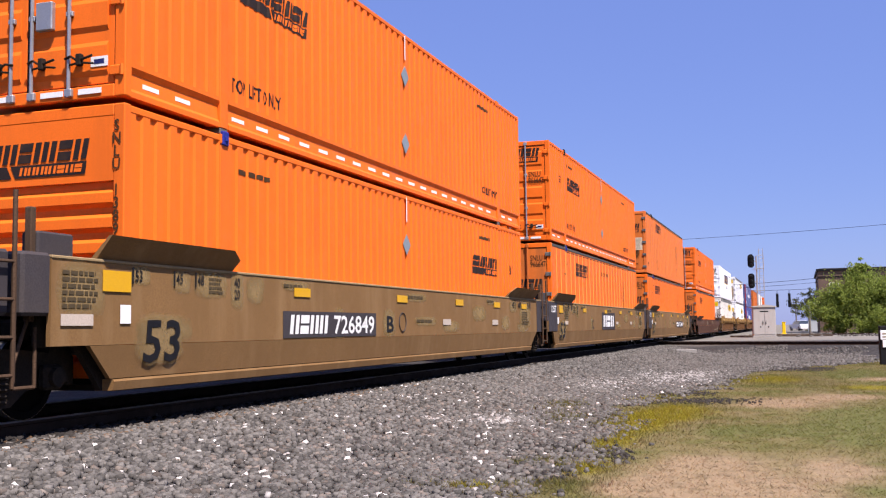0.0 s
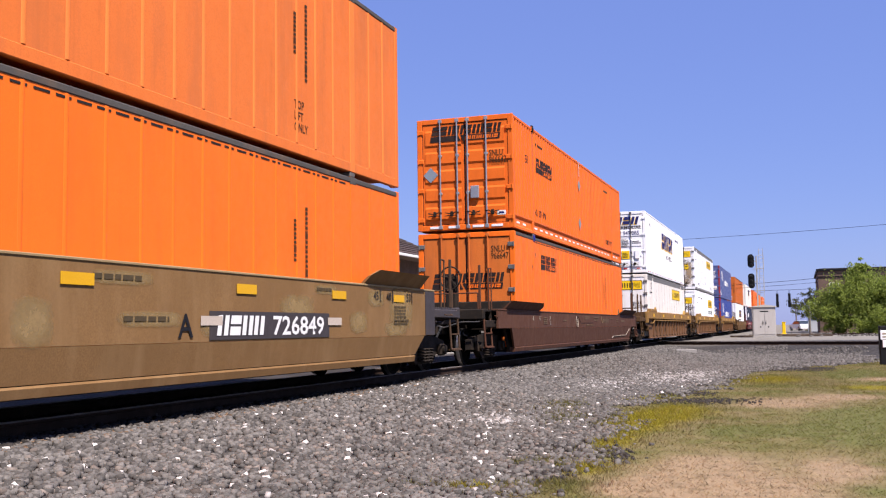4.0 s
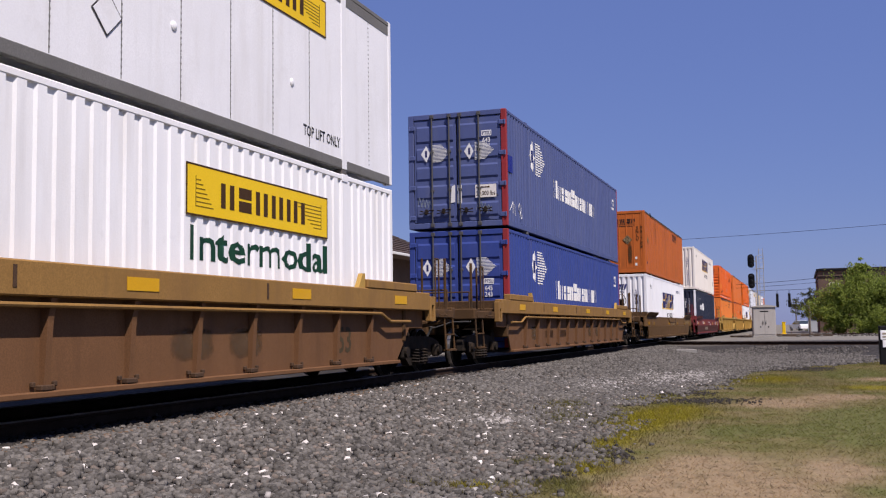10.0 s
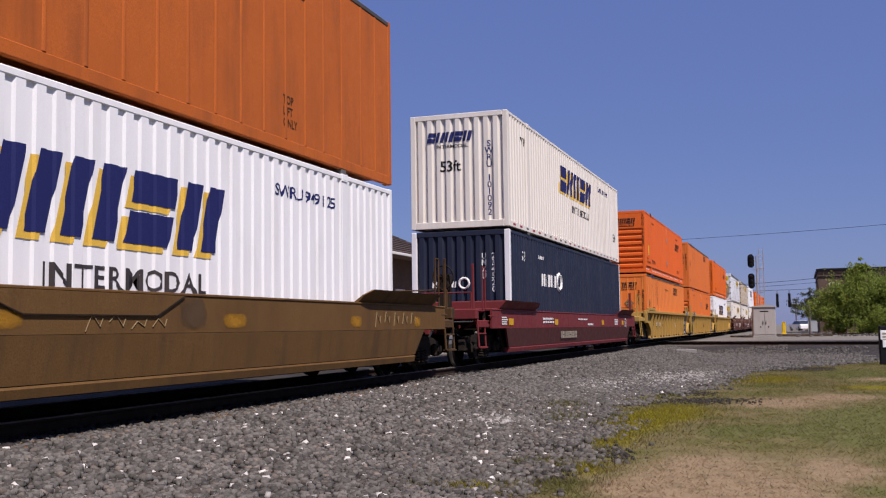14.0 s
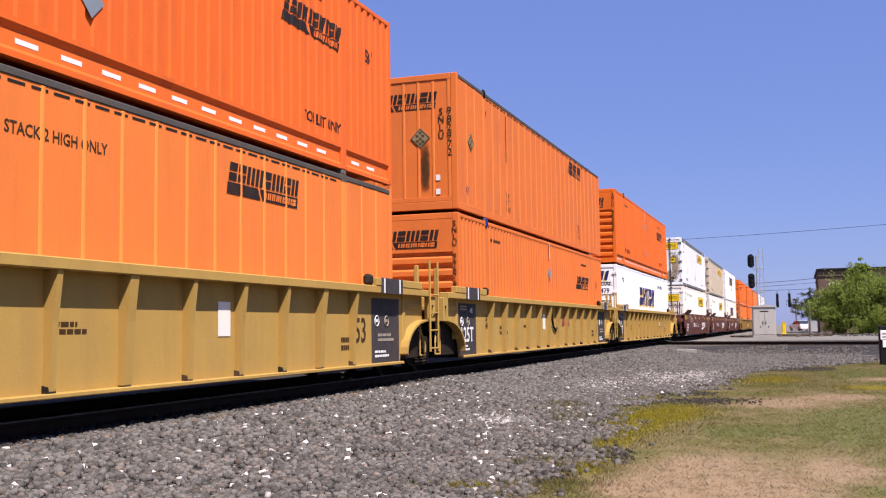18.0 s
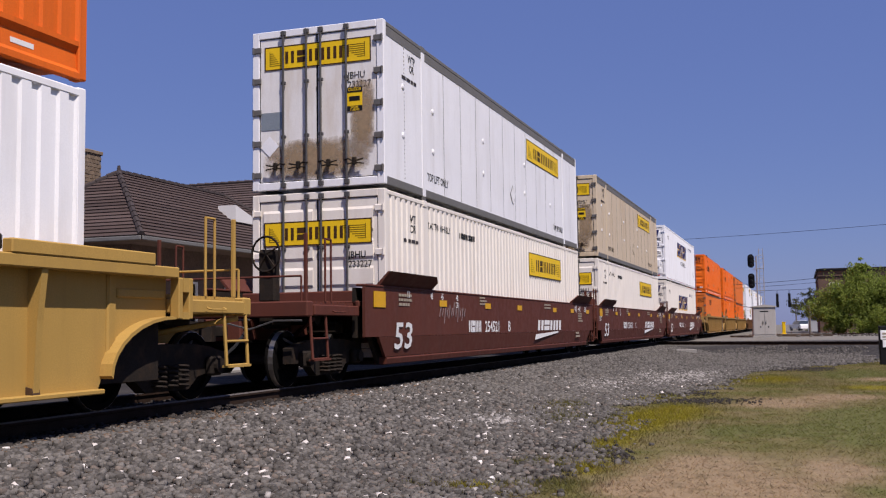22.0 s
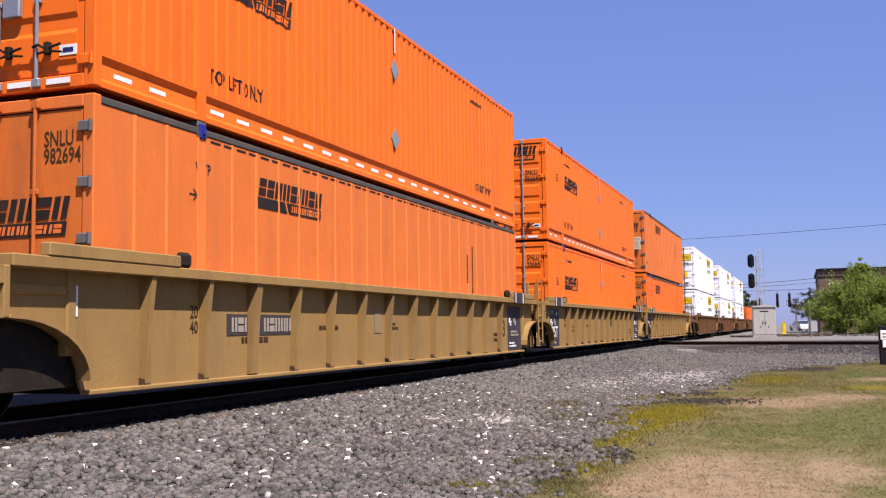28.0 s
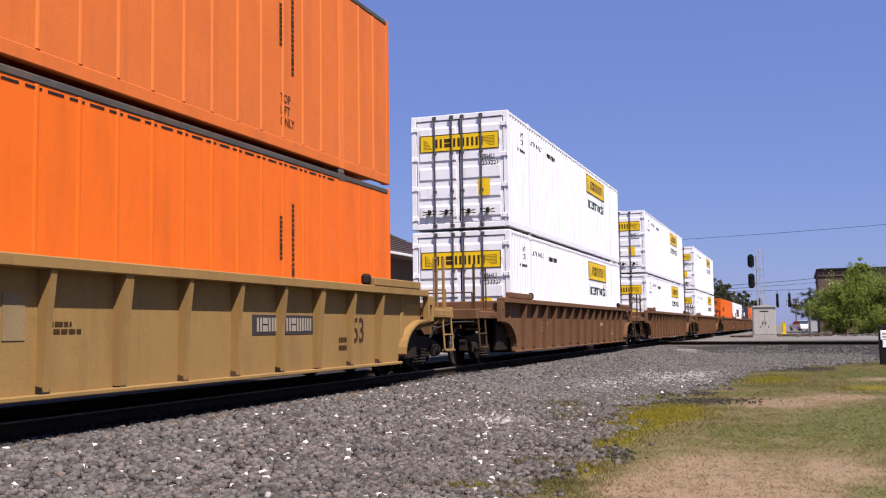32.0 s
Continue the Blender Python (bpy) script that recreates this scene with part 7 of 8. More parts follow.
def rail_profile(g, x, y0, y1, z, head):
    if head:
        return g.prism([(x - 0.037, z - 0.012), (x + 0.037, z - 0.012), (x + 0.032, z), (x - 0.032, z)], "y", y0, y1)
    prof = [(x - 0.076, z - 0.185), (x + 0.076, z - 0.185), (x + 0.076, z - 0.172), (x + 0.012, z - 0.150), (x + 0.010, z - 0.05), (x + 0.036, z - 0.038), (x + 0.036, z - 0.013),
            (x - 0.036, z - 0.013), (x - 0.036, z - 0.038), (x - 0.010, z - 0.05), (x - 0.012, z - 0.150), (x - 0.076, z - 0.172)]
    return g.prism(prof, "y", y0, y1)


def straight_track(at, y0, y1, label, ties):
    tr = thing("railway_track", label, "track", at, kind="structure")
    for s in (1, -1):
        r = part("rail", rail_profile(Geo(), s * 0.755, y0, y1, 0, False), RAIL_SIDE, tr, "rust-brown steel rail")
        part("rail_head", rail_profile(Geo(), s * 0.755, y0, y1, 0, True), RAIL_HEAD, r, "polished running surface")
    rnd = random.Random(4)
    key = "tie_mesh"
    for y in ties:
        t = part("tie", lambda: Geo().box(-1.3, 1.3, -0.115, 0.115, -0.36, -0.19, 0.012), TIE, tr, at=pose(rnd.uniform(-0.04, 0.04), y, rnd.uniform(-0.008, 0.004), 0, 0, rnd.uniform(-1.2, 1.2)), key=key)
        if y < 30:
            for s in (1, -1):
                part("tie_plate", lambda: Geo().box(-0.16, 0.16, -0.09, 0.09, -0.19, -0.186 + 0.004).box(0.085, 0.115, -0.06, -0.03, -0.19, -0.15).box(-0.115, -0.085, 0.03, 0.06, -0.19, -0.15), RAIL_SIDE, t, at=pose(s * 0.755, 0, 0.004), key="tieplate")
    return tr


straight_track(pose(TX, 0, RAIL), -60, 214, "main railway track with rusty rails on timber ties", np.arange(4.0, 62.0, 0.53))
skew = math.degrees(math.atan(-0.42))
straight_track(pose(0, cross_y(0), RAIL - 0.012, 0, 0, 0) @ pose(0, 0, 0, 0, 0, 90 + skew) @ pose(0, 0, 0, 0, 0, 180), -90, 60, "crossing railway track on a low ballast bank", np.arange(-12, 12, 0.55))


# ---- ballast stones ----
def stones(name, count, region, size, material, label, seed, grow=0.0, keep=None):
    rng = np.random.default_rng(seed)
    base = np.array([(x, y, z) for z, k in ((-0.7, 1.0), (0.7, 0.78)) for x, y in ((-k, -0.8 * k), (0.9 * k, -0.85 * k), (k, 0.75 * k), (-0.85 * k, 0.85 * k))], float)
    tris = np.array([(0, 2, 1), (0, 3, 2), (4, 5, 6), (4, 6, 7), (0, 1, 5), (0, 5, 4), (1, 2, 6), (1, 6, 5), (2, 3, 7), (2, 7, 6), (3, 0, 4), (3, 4, 7)])
    x0, x1, y0, y1 = region
    px = rng.uniform(x0, x1, count)
    u = rng.uniform(0, 1, count)
    py = y0 + (y1 - y0) * u ** (1.0 + grow)
    if keep is not None:
        ok = np.array([keep(a, b, r) for a, b, r in zip(px, py, rng.uniform(0, 1, count))])
        px, py = px[ok], py[ok]
        count = len(px)
    pz = np.array([ground_z(a, b) for a, b in zip(px, py)])
    s = size * rng.uniform(0.5, 1.3, (count, 1, 1))
    v = base[None] * rng.uniform(0.6, 1.1, (count, 8, 3)) * np.array([1.0, 0.85, 0.85]) * s
    a = rng.uniform(0, 2 * np.pi, count)
    tilt = rng.uniform(-0.55, 0.55, count)
    ca, sa, ct, st = np.cos(a)[:, None], np.sin(a)[:, None], np.cos(tilt)[:, None], np.sin(tilt)[:, None]
    X, Y, Z = v[..., 0], v[..., 1], v[..., 2]
    X, Z = X * ct + Z * st, -X * st + Z * ct
    X, Y = X * ca - Y * sa, X * sa + Y * ca
    v = np.stack((X + px[:, None], Y + py[:, None], Z + pz[:, None] + 0.25 * s[:, :, 0]), -1).reshape(-1, 3)
    f = (tris[None] + 8 * np.arange(count)[:, None, None]).reshape(-1, 3)
    me = bpy.data.meshes.new(name)
    me.vertices.add(len(v))
    me.vertices.foreach_set("co", v.ravel())
    me.loops.add(f.size)
    me.loops.foreach_set("vertex_index", f.ravel().astype(np.int32))
    me.polygons.add(len(f))
    me.polygons.foreach_set("loop_start", np.arange(0, f.size, 3, dtype=np.int32))
    me.update(calc_edges=True)
    me.materials.append(material)
    return tagged(new(name, me), label, "gravel", kind="stuff")


def on_gravel(x, y, r):
    d = x - turf_edge(y) + 0.8 * noise.noise(Vector((x * 1.3, y * 1.1, 7))) + 0.4 * noise.noise(Vector((x * 4, y * 3, 2)))
    return r > max(smooth(-0.45, 0.55, d), 0.6 * blob(TUFTS, x, y), 0.8 * blob(CINDER, x, y), 0.45 * blob(PALE_GRAVEL, x, y))


# stones beneath the train carry its shade in their near-black colour
stones("oily_ballast", 16000, (-9.3, -6.62, 5.5, 32), 0.045, SHADE_CINDER, "ballast with the train's shade in its colour, between and beside the rails", 9, 0.3)
stones("ballast", 21000, (-6.8, -1.7, 5.5, 19), 0.041, STONE, "grey crushed-stone ballast beside the track", 1, 0.25, on_gravel)
stones("ballast", 30000, (-6.8, -0.6, 18.5, 52), 0.05, STONE, "grey crushed-stone ballast beside the track", 2, 0.35, on_gravel)
RUSTY = surface("rust_stained_stone", (0.155, 0.098, 0.06), 0.95, vary=0.3, scale=3.0, island=0.5, spec=0.08)
stones("rusty_ballast", 7000, (-7.12, -6.45, 5.5, 30), 0.030, RUSTY, "small rust-stained stones beside the rail", 6, 0.3)
stones("pale_stones", 620, (-6.7, -2.2, 5.5, 24), 0.040, STONE_PALE, "scattered pale quartz stones among the ballast", 3, 0.2, on_gravel)
stones("dark_ballast", 46000, (-4.2, 1.0, 8.5, 36), 0.028, SHADE_CINDER, "dark cinder stones at the edge of the turf", 14, 0.0, lambda x, y, r: r < blob(CINDER, x, y))
stones("bank_ballast", 9000, (-0.8, 7, 33, 50.5), 0.055, STONE, "grey stones on the bank of the crossing track", 17, 0.0, on_gravel)
stones("rubble", 2600, (-4.5, 14, 84, 101), 0.11, STONE, "loose grey rubble beyond the crossing", 15, 0.0, lambda x, y, r: r < 0.25 + 0.6 * noise.noise(Vector((x * 0.5, y * 0.25, 2))))
stones("light_gravel", 34000, (-5.4, -1.4, 13, 34), 0.042, STONE_LIGHT, "a strip of paler broken stone beside the turf", 5, 0.0, lambda x, y, r: r < 0.8 * blob(PALE_GRAVEL, x, y) and on_gravel(x, y, 0.5 + 0.5 * r))
stones("brown_stones", 3000, (-6.7, -2.0, 5.5, 26), 0.042, STONE_BROWN, "brownish stones scattered in the ballast", 8, 0.25, on_gravel)


# ---- grass ----
def grass_material():
    m = bpy.data.materials.new("turf_blades")
    m.use_nodes = True
    N, L = m.node_tree.nodes, m.node_tree.links
    tc = N.new("ShaderNodeTexCoord")
    col, cover = turf_nodes(N, L, tc, 0.98)
    geo = N.new("ShaderNodeNewGeometry")
    for name, lo, hi in (("Value", 0.85, 1.25), ("Hue", 0.488, 0.512)):
        r = N.new("ShaderNodeMapRange")
        r.inputs["To Min"].default_value, r.inputs["To Max"].default_value = lo, hi
        L.new(geo.outputs["Random Per Island"], r.inputs["Value"])
        h = N.new("ShaderNodeHueSaturation")
        L.new(r.outputs[0], h.inputs[name])
        L.new(col, h.inputs["Color"])
        col = h.outputs[0]
    b = N["Principled BSDF"]
    L.new(col, b.inputs["Base Color"])
    b.inputs["Roughness"].default_value, b.inputs["Specular IOR Level"].default_value = 0.8, 0.15
    thin, both = N.new("ShaderNodeBsdfTranslucent"), N.new("ShaderNodeMixShader")
    both.inputs[0].default_value = 0.6
    L.new(col, thin.inputs["Color"])
    L.new(b.outputs[0], both.inputs[1])
    L.new(thin.outputs[0], both.inputs[2])
    L.new(both.outputs[0], N["Material Output"].inputs["Surface"])
    return m


TURF = grass_material()


def cover_at(x, y):
    e = x - turf_edge(y) + 0.9 * noise.noise(Vector((x * 0.9, y * 0.9, 5)))
    return max(smooth(-0.3, 0.5, e), 0.75 * blob(TUFTS, x, y) * (0.4 + 0.6 * smooth(-0.2, 0.3, noise.noise(Vector((x * 3, y * 3, 1)))))) * (1 - 0.8 * blob(CINDER, x, y)) * (1 - smooth(38, 43, y))


def blades(name, count, want, height, lean, material, label, seed, region):
    rng = np.random.default_rng(seed)
    x0, x1, y0, y1 = region
    px, py = rng.uniform(x0, x1, count), y0 + (y1 - y0) * rng.uniform(0, 1, count) ** 1.8
    rr = rng.uniform(0, 1, count)
    ok = np.array([r < want(x, y) for x, y, r in zip(px, py, rr)])
    px, py = px[ok], py[ok]
    n = len(px)
    pz = np.array([ground_z(x, y) for x, y in zip(px, py)]) - 0.004
    far = 1 + 0.05 * np.maximum(0, py - 10)
    a = rng.uniform(0, 2 * np.pi, n)
    w, h = 0.0066 * far, height * rng.uniform(0.5, 1.4, n) * (0.8 + 0.2 * far)
    l = rng.uniform(-lean, lean, (n, 2)) * h[:, None]
    v = np.empty((n, 3, 3))
    v[:, 0] = np.stack((px - np.cos(a) * w, py - np.sin(a) * w, pz), -1)
    v[:, 1] = np.stack((px + np.cos(a) * w, py + np.sin(a) * w, pz), -1)
    v[:, 2] = np.stack((px + l[:, 0], py + l[:, 1], pz + h), -1)
    me = bpy.data.meshes.new(name)
    me.vertices.add(3 * n)
    me.vertices.foreach_set("co", v.ravel())
    me.loops.add(3 * n)
    me.loops.foreach_set("vertex_index", np.arange(3 * n, dtype=np.int32))
    me.polygons.add(n)
    me.polygons.foreach_set("loop_start", np.arange(0, 3 * n, 3, dtype=np.int32))
    me.update(calc_edges=True)
    me.materials.append(material)
    return tagged(new(name, me), label, "grass", kind="stuff")


FIELD = (-4.3, 4.5, 6.5, 44)
blades("grass", 260000, lambda x, y: cover_at(x, y) * (1 - 0.75 * blob(STRAWY, x, y)) * (0.45 + 0.55 * smooth(-0.25, 0.3, noise.noise(Vector((x * 4.5, y * 3.0, 3))))), 0.026, 2.6, TURF, "short yellow-green grass with bare gaps", 11, FIELD)
blades("weeds", 170000, lambda x, y: max(cover_at(x, y), 0.8 * blob(TUFTS, x, y)) * max(0.6 * blob(VIVID, x, y), blob(TUFTS, x, y)), 0.055, 1.1, TURF, "yellow-green weeds along the gravel edge", 12, (-4.3, 1.0, 6.5, 30))
blades("dry_grass", 120000, lambda x, y: cover_at(x, y) * (0.15 + 0.85 * blob(STRAWY, x, y)), 0.020, 2.6, TURF, "flattened dry straw-coloured grass", 13, FIELD)


# ---- trees ----
def foliage(blobs, count, size, seed):
    """Leaf clumps scattered through a few uneven masses; each leaf a bent pair of triangles."""
    rng = np.random.default_rng(seed)
    g = Geo()
    wsum = sum(b[3] ** 2 for b in blobs)
    for bx, by, bz, r in blobs:
        n = int(count * r * r / wsum)
        sub = rng.normal(0, 0.55, (max(4, n // 40), 3))
        for i in range(n):
            c = sub[rng.integers(len(sub))] * r + rng.normal(0, 0.16, 3) * r
            p = np.array((bx, by, bz)) + c * (1, 1, 0.8)
            a, b = rng.normal(0, 1, 3), rng.normal(0, 1, 3)
            a /= np.linalg.norm(a)
            b -= a * (a @ b)
            b /= np.linalg.norm(b)
            s = size * rng.uniform(0.6, 1.4)
            g.add([tuple(p - a * s), tuple(p + b * s * 0.45), tuple(p + a * s), tuple(p - b * s * 0.45 + np.cross(a, b) * s * 0.2)], [(0, 1, 2), (0, 2, 3)])
    return g


def plain_mesh(g, name, material):
    me = bpy.data.meshes.new(name)
    me.from_pydata(g.v, [], g.f)
    me.materials.append(material)
    return me


def tree(name, x, y, z, trunk_h, trunk_r, blobs, leaves, size, material, label, seed):
    t = thing(name, label, "tree" if name == "tree" else "bush", pose(x, y, z))
    rnd = random.Random(seed)
    g = Geo().tube((0, 0, -0.2), (0.05, 0, trunk_h), trunk_r, 8, trunk_r * 0.55)
    part("trunk", g, BARK, t)
    for i, (bx, by, bz, r) in enumerate(blobs):
        mid = Vector((bx * 0.4, by * 0.4, trunk_h + (bz - trunk_h) * 0.35))
        limb = Geo().tube((0.03, 0, trunk_h * 0.7), mid, trunk_r * 0.5, 6, trunk_r * 0.3).tube(mid, (bx, by, bz), trunk_r * 0.3, 5, trunk_r * 0.1)
        for k in range(4):
            limb.tube(mid.lerp(Vector((bx, by, bz)), 0.2 * k + 0.2), (bx + rnd.uniform(-1, 1) * r, by + rnd.uniform(-1, 1) * r, bz + rnd.uniform(-0.4, 0.9) * r), trunk_r * 0.14, 4, trunk_r * 0.05)
        part("limb", limb, BARK, t)
    crown = new("crown", plain_mesh(foliage(blobs, leaves, size, seed), "crown", material))
    crown.parent = t
    return t


tree("bush", 5.1, 98, 0.42, 1.2, 0.16, [(-2.6, 0, 2.2, 1.3), (-0.9, -0.5, 3.2, 1.7), (1.2, 0.3, 3.0, 2.0), (3.2, 0, 3.4, 1.9), (-0.2, 0, 5.2, 0.9), (0.3, 0.3, 6.0, 0.55), (4.6, 0.6, 3.0, 1.6), (-1.8, -0.8, 1.3, 1.2), (1.0, -1.0, 1.2, 1.5), (3.3, -1.0, 1.3, 1.5)],
     62000, 0.11, LEAF, "large bright green spring bush with a ragged top", 21)
tree("tree", 1.35, 152, 0.42, 2.5, 0.2, [(-1.2, 0, 3.4, 1.2), (0.6, 0, 4.6, 1.2), (1.9, 0, 3.5, 1.1), (0.2, 0, 2.6, 1.2), (1.2, 0, 1.6, 1.1)], 5000, 0.13, LEAF_FAR, "small grey-green tree beside the street", 22)
for i, (x, y, h, k) in enumerate(((-19.5, 236, 14.5, 23), (-17.2, 262, 12.0, 24), (-14.6, 290, 10.5, 25), (-25.5, 250, 17.0, 26), (-12.0, 330, 9.5, 27))):
    tree("tree", x, y, 0.42, h * 0.35, 0.3, [(-1.6, 0, h * 0.55, h * 0.17), (1.5, 0, h * 0.6, h * 0.16), (0, 0, h * 0.8, h * 0.15), (-0.6, 0, h * 0.42, h * 0.17), (2.6, 0, h * 0.4, h * 0.15), (-2.6, 0, h * 0.35, h * 0.14)], 3600, 0.34, LEAF_FAR, "hazy tree in thin spring leaf beyond the tracks", k)


# ---- depot with hipped tile roofs ----
def hip_roof(parent, x0, x1, y0, y1, z, slope, along_y, rows, name="roof"):
    """Hipped roof over a rectangle, in courses of tiles on each slope; returns its peak height."""
    w = (x1 - x0) if along_y else (y1 - y0)
    h = w / 2
    zp = z + h * slope
    if along_y:
        a, b = (x0 + h, y0 + h, zp), (x0 + h, y1 - h, zp)
        faces = [((x0, y0, z), (x1, y0, z), a, a), ((x1, y0, z), (x1, y1, z), b, a), ((x1, y1, z), (x0, y1, z), b, b), ((x0, y1, z), (x0, y0, z), a, b)]
        hips = [((x0, y0, z), a), ((x1, y0, z), a), ((x1, y1, z), b), ((x0, y1, z), b), (a, b)]
    else:
        a, b = (x0 + h, y0 + h, zp), (x1 - h, y0 + h, zp)
        faces = [((x0, y0, z), (x1, y0, z), b, a), ((x1, y0, z), (x1, y1, z), b, b), ((x1, y1, z), (x0, y1, z), a, b), ((x0, y1, z), (x0, y0, z), a, a)]
        hips = [((x0, y0, z), a), ((x1, y0, z), b), ((x1, y1, z), b), ((x0, y1, z), a), (a, b)]
    r = part(name, Geo().add([p for f in faces for p in f], [tuple(range(4 * i, 4 * i + 4)) for i in range(4)]), RIDGE_TILE, parent, "brown tiled hipped roof")
    for k, f in enumerate(faces):
        p0, p1, p2, p3 = [Vector(p) for p in f]
        nrm = (p1 - p0).cross(p2 - p0).normalized()
        seen = k in (0, 1)
        for i in range(rows):
            t0, t1 = i / rows, (i + 1.12) / rows
            t1 = min(t1, 1.0)
            q = [p0.lerp(p3, t0), p1.lerp(p2, t0), p1.lerp(p2, t1), p0.lerp(p3, t1)]
            if not seen and i % 4:
                continue
            if not seen:
                t1 = min(1.0, (i + 4) / rows)
                q = [p0.lerp(p3, t0), p1.lerp(p2, t0), p1.lerp(p2, t1), p0.lerp(p3, t1)]
            lift = nrm * 0.055
            vs = [q[0] + lift, q[1] + lift, q[2] + nrm * 0.012, q[3] + nrm * 0.012, q[0] + nrm * 0.012, q[1] + nrm * 0.012]
            part("tile_course", Geo().add([tuple(v) for v in vs], [(0, 1, 2, 3), (4, 5, 1, 0), (4, 0, 3), (5, 2, 1)]), ROOF_TILE, r)
    for p, q in hips:
        p, q = Vector(p), Vector(q)
        n = max(3, int((q - p).length / 0.42))
        g = Geo()
        for i in range(n):
            g.tube(p.lerp(q, i / n) + Vector((0, 0, 0.05)), p.lerp(q, (i + 1.1) / n) + Vector((0, 0, 0.03)), 0.11, 6, 0.09)
        part("ridge_tiles", g, RIDGE_TILE, r)
    return zp


def window(parent, x, y, z, w, h, wall_axis):
    """A sash window set in a wall; wall_axis is the way that it looks."""
    at = pose(x, y, z) if wall_axis == "-y" else pose(x, y, z, 0, 0, 90)
    fr = part("window", lambda: gather(Geo().box(-w / 2, w / 2, -0.05, 0.08, 0, 0.08), Geo().box(-w / 2, w / 2, -0.05, 0.08, h - 0.08, h), Geo().box(-w / 2, -w / 2 + 0.08, -0.05, 0.08, 0.08, h - 0.08), Geo().box(w / 2 - 0.08, w / 2, -0.05, 0.08, 0.08, h - 0.08),
                                       Geo().box(-w / 2 + 0.08, w / 2 - 0.08, -0.02, 0.05, h / 2 - 0.03, h / 2 + 0.03)), FASCIA, parent, at=at, key=("wframe", w, h))
    part("pane", lambda: Geo().box(-w / 2 + 0.08, w / 2 - 0.08, 0.02, 0.03, 0.08, h / 2 - 0.03).box(-w / 2 + 0.08, w / 2 - 0.08, 0.02, 0.03, h / 2 + 0.03, h - 0.08), GLASS, fr, key=("wpane", w, h))
    part("window_sill", lambda: Geo().box(-w / 2 - 0.08, w / 2 + 0.08, -0.12, 0.08, -0.08, 0, 0.01), CONCRETE, fr, key=("wsill", w))


def depot():
    d = thing("depot", "old brick railway depot with brown tiled hipped roofs", "building")
    # low wing, eaves towards the track; tall block behind
    for nm, (x0, x1, y0, y1, ze, over) in {"low": (-26.1, -19.1, 26.5, 40.5, 4.4, 1.3), "tall": (-37.0, -17.6, 36.85, 51.25, 5.0, 1.1)}.items():
        part("wall", Geo().box(x0 + over, x1 - over, y0 + over, y1 - over, -0.1, ze - 0.05), BRICK_DARK, d, "dark brown brick wall")
        part("eaves_soffit", Geo().box(x0 + 0.05, x1 - 0.05, y0 + 0.05, y1 - 0.05, ze - 0.10, ze - 0.055), BRICK_DARK, d)
        for a in (((x0, x1, y0 - 0.06, y0)), ((x0, x1, y1, y1 + 0.06))):
            part("gutter", Geo().box(*a, ze - 0.11, ze + 0.02, 0.02), TOP_GREY if nm == "low" else FASCIA, d, "pale painted gutter board")
        for a in (((x1, x1 + 0.06, y0, y1)), ((x0 - 0.06, x0, y0, y1))):
            part("gutter", Geo().box(*a, ze - 0.11, ze + 0.02, 0.02), TOP_GREY if nm == "low" else FASCIA, d, "pale painted gutter board")
    hip_roof(d, -26.1, -19.1, 26.5, 40.5, 4.42, 0.76, True, 20)
    hip_roof(d, -37.0, -17.6, 36.85, 51.25, 5.02, 0.52, False, 24)
    part("finial", Geo().tube((-22.6, 30.0, 7.05), (-22.6, 30.0, 7.35), 0.09, 8, 0.05), RIDGE_TILE, d)
    part("corner_pier", Geo().box(-24.1, -23.5, 27.3, 27.78, 0.0, 4.30), BRICK, d, "tan brick pier under the eaves")
    for x in (-23.6, -21.6):
        window(d, x - 0.9, 27.78, 1.2, 1.1, 2.0, "-y")
    for y in (31.0, 34.0, 37.0):
        window(d, -20.38, y, 1.2, 1.1, 2.0, "x")
    for y in (40.0, 43.5, 47.0):
        window(d, -18.68, y, 1.3, 1.2, 2.1, "x")
    part("roof_hatch", Geo().prism([(34.6, 5.7), (35.9, 5.7), (35.9, 6.0), (34.6, 6.35)], "x", -21.4, -20.6), FASCIA, d, "white-sided roof hatch")
    # chimney of single bricks
    ch = part("chimney", Geo().box(-25.40, -24.62, 30.80, 31.60, 4.6, 8.12), MORTAR, d, "tan brick chimney")
    rnd = random.Random(8)
    z, row = 5.1, 0
    while z < 8.1:
        for k in range(4):
            o = -25.42 + k * 0.205 + (0.1 if row % 2 else 0.0)
            if o + 0.19 < -24.58:
                part("brick", lambda: Geo().box(0, 0.195, 0, 0.1, 0, 0.132, 0.004), BRICK, ch, at=pose(o, 30.785 - rnd.uniform(0, 0.012), z), key="brick")
            o = 30.79 + k * 0.205 + (0.0 if row % 2 else 0.1)
            if o + 0.19 < 31.63:
                part("brick", lambda: Geo().box(0, 0.1, 0, 0.195, 0, 0.132, 0.004), BRICK, ch, at=pose(-24.705 + rnd.uniform(0, 0.012), o, z), key="brick_side")
        z, row = z + 0.092 * 1.6, row + 1
    part("chimney_cap", Geo().box(-25.46, -24.56, 30.74, 31.66, 8.1, 8.24, 0.02), BRICK, ch)
    return d


depot()
tagged(new("platform", Geo().box(-21.0, -13.4, -10, 70, -0.2, 0.46, 0.02).mesh("platform", CONCRETE)), "pale concrete platform between track and depot", "platform", kind="structure")


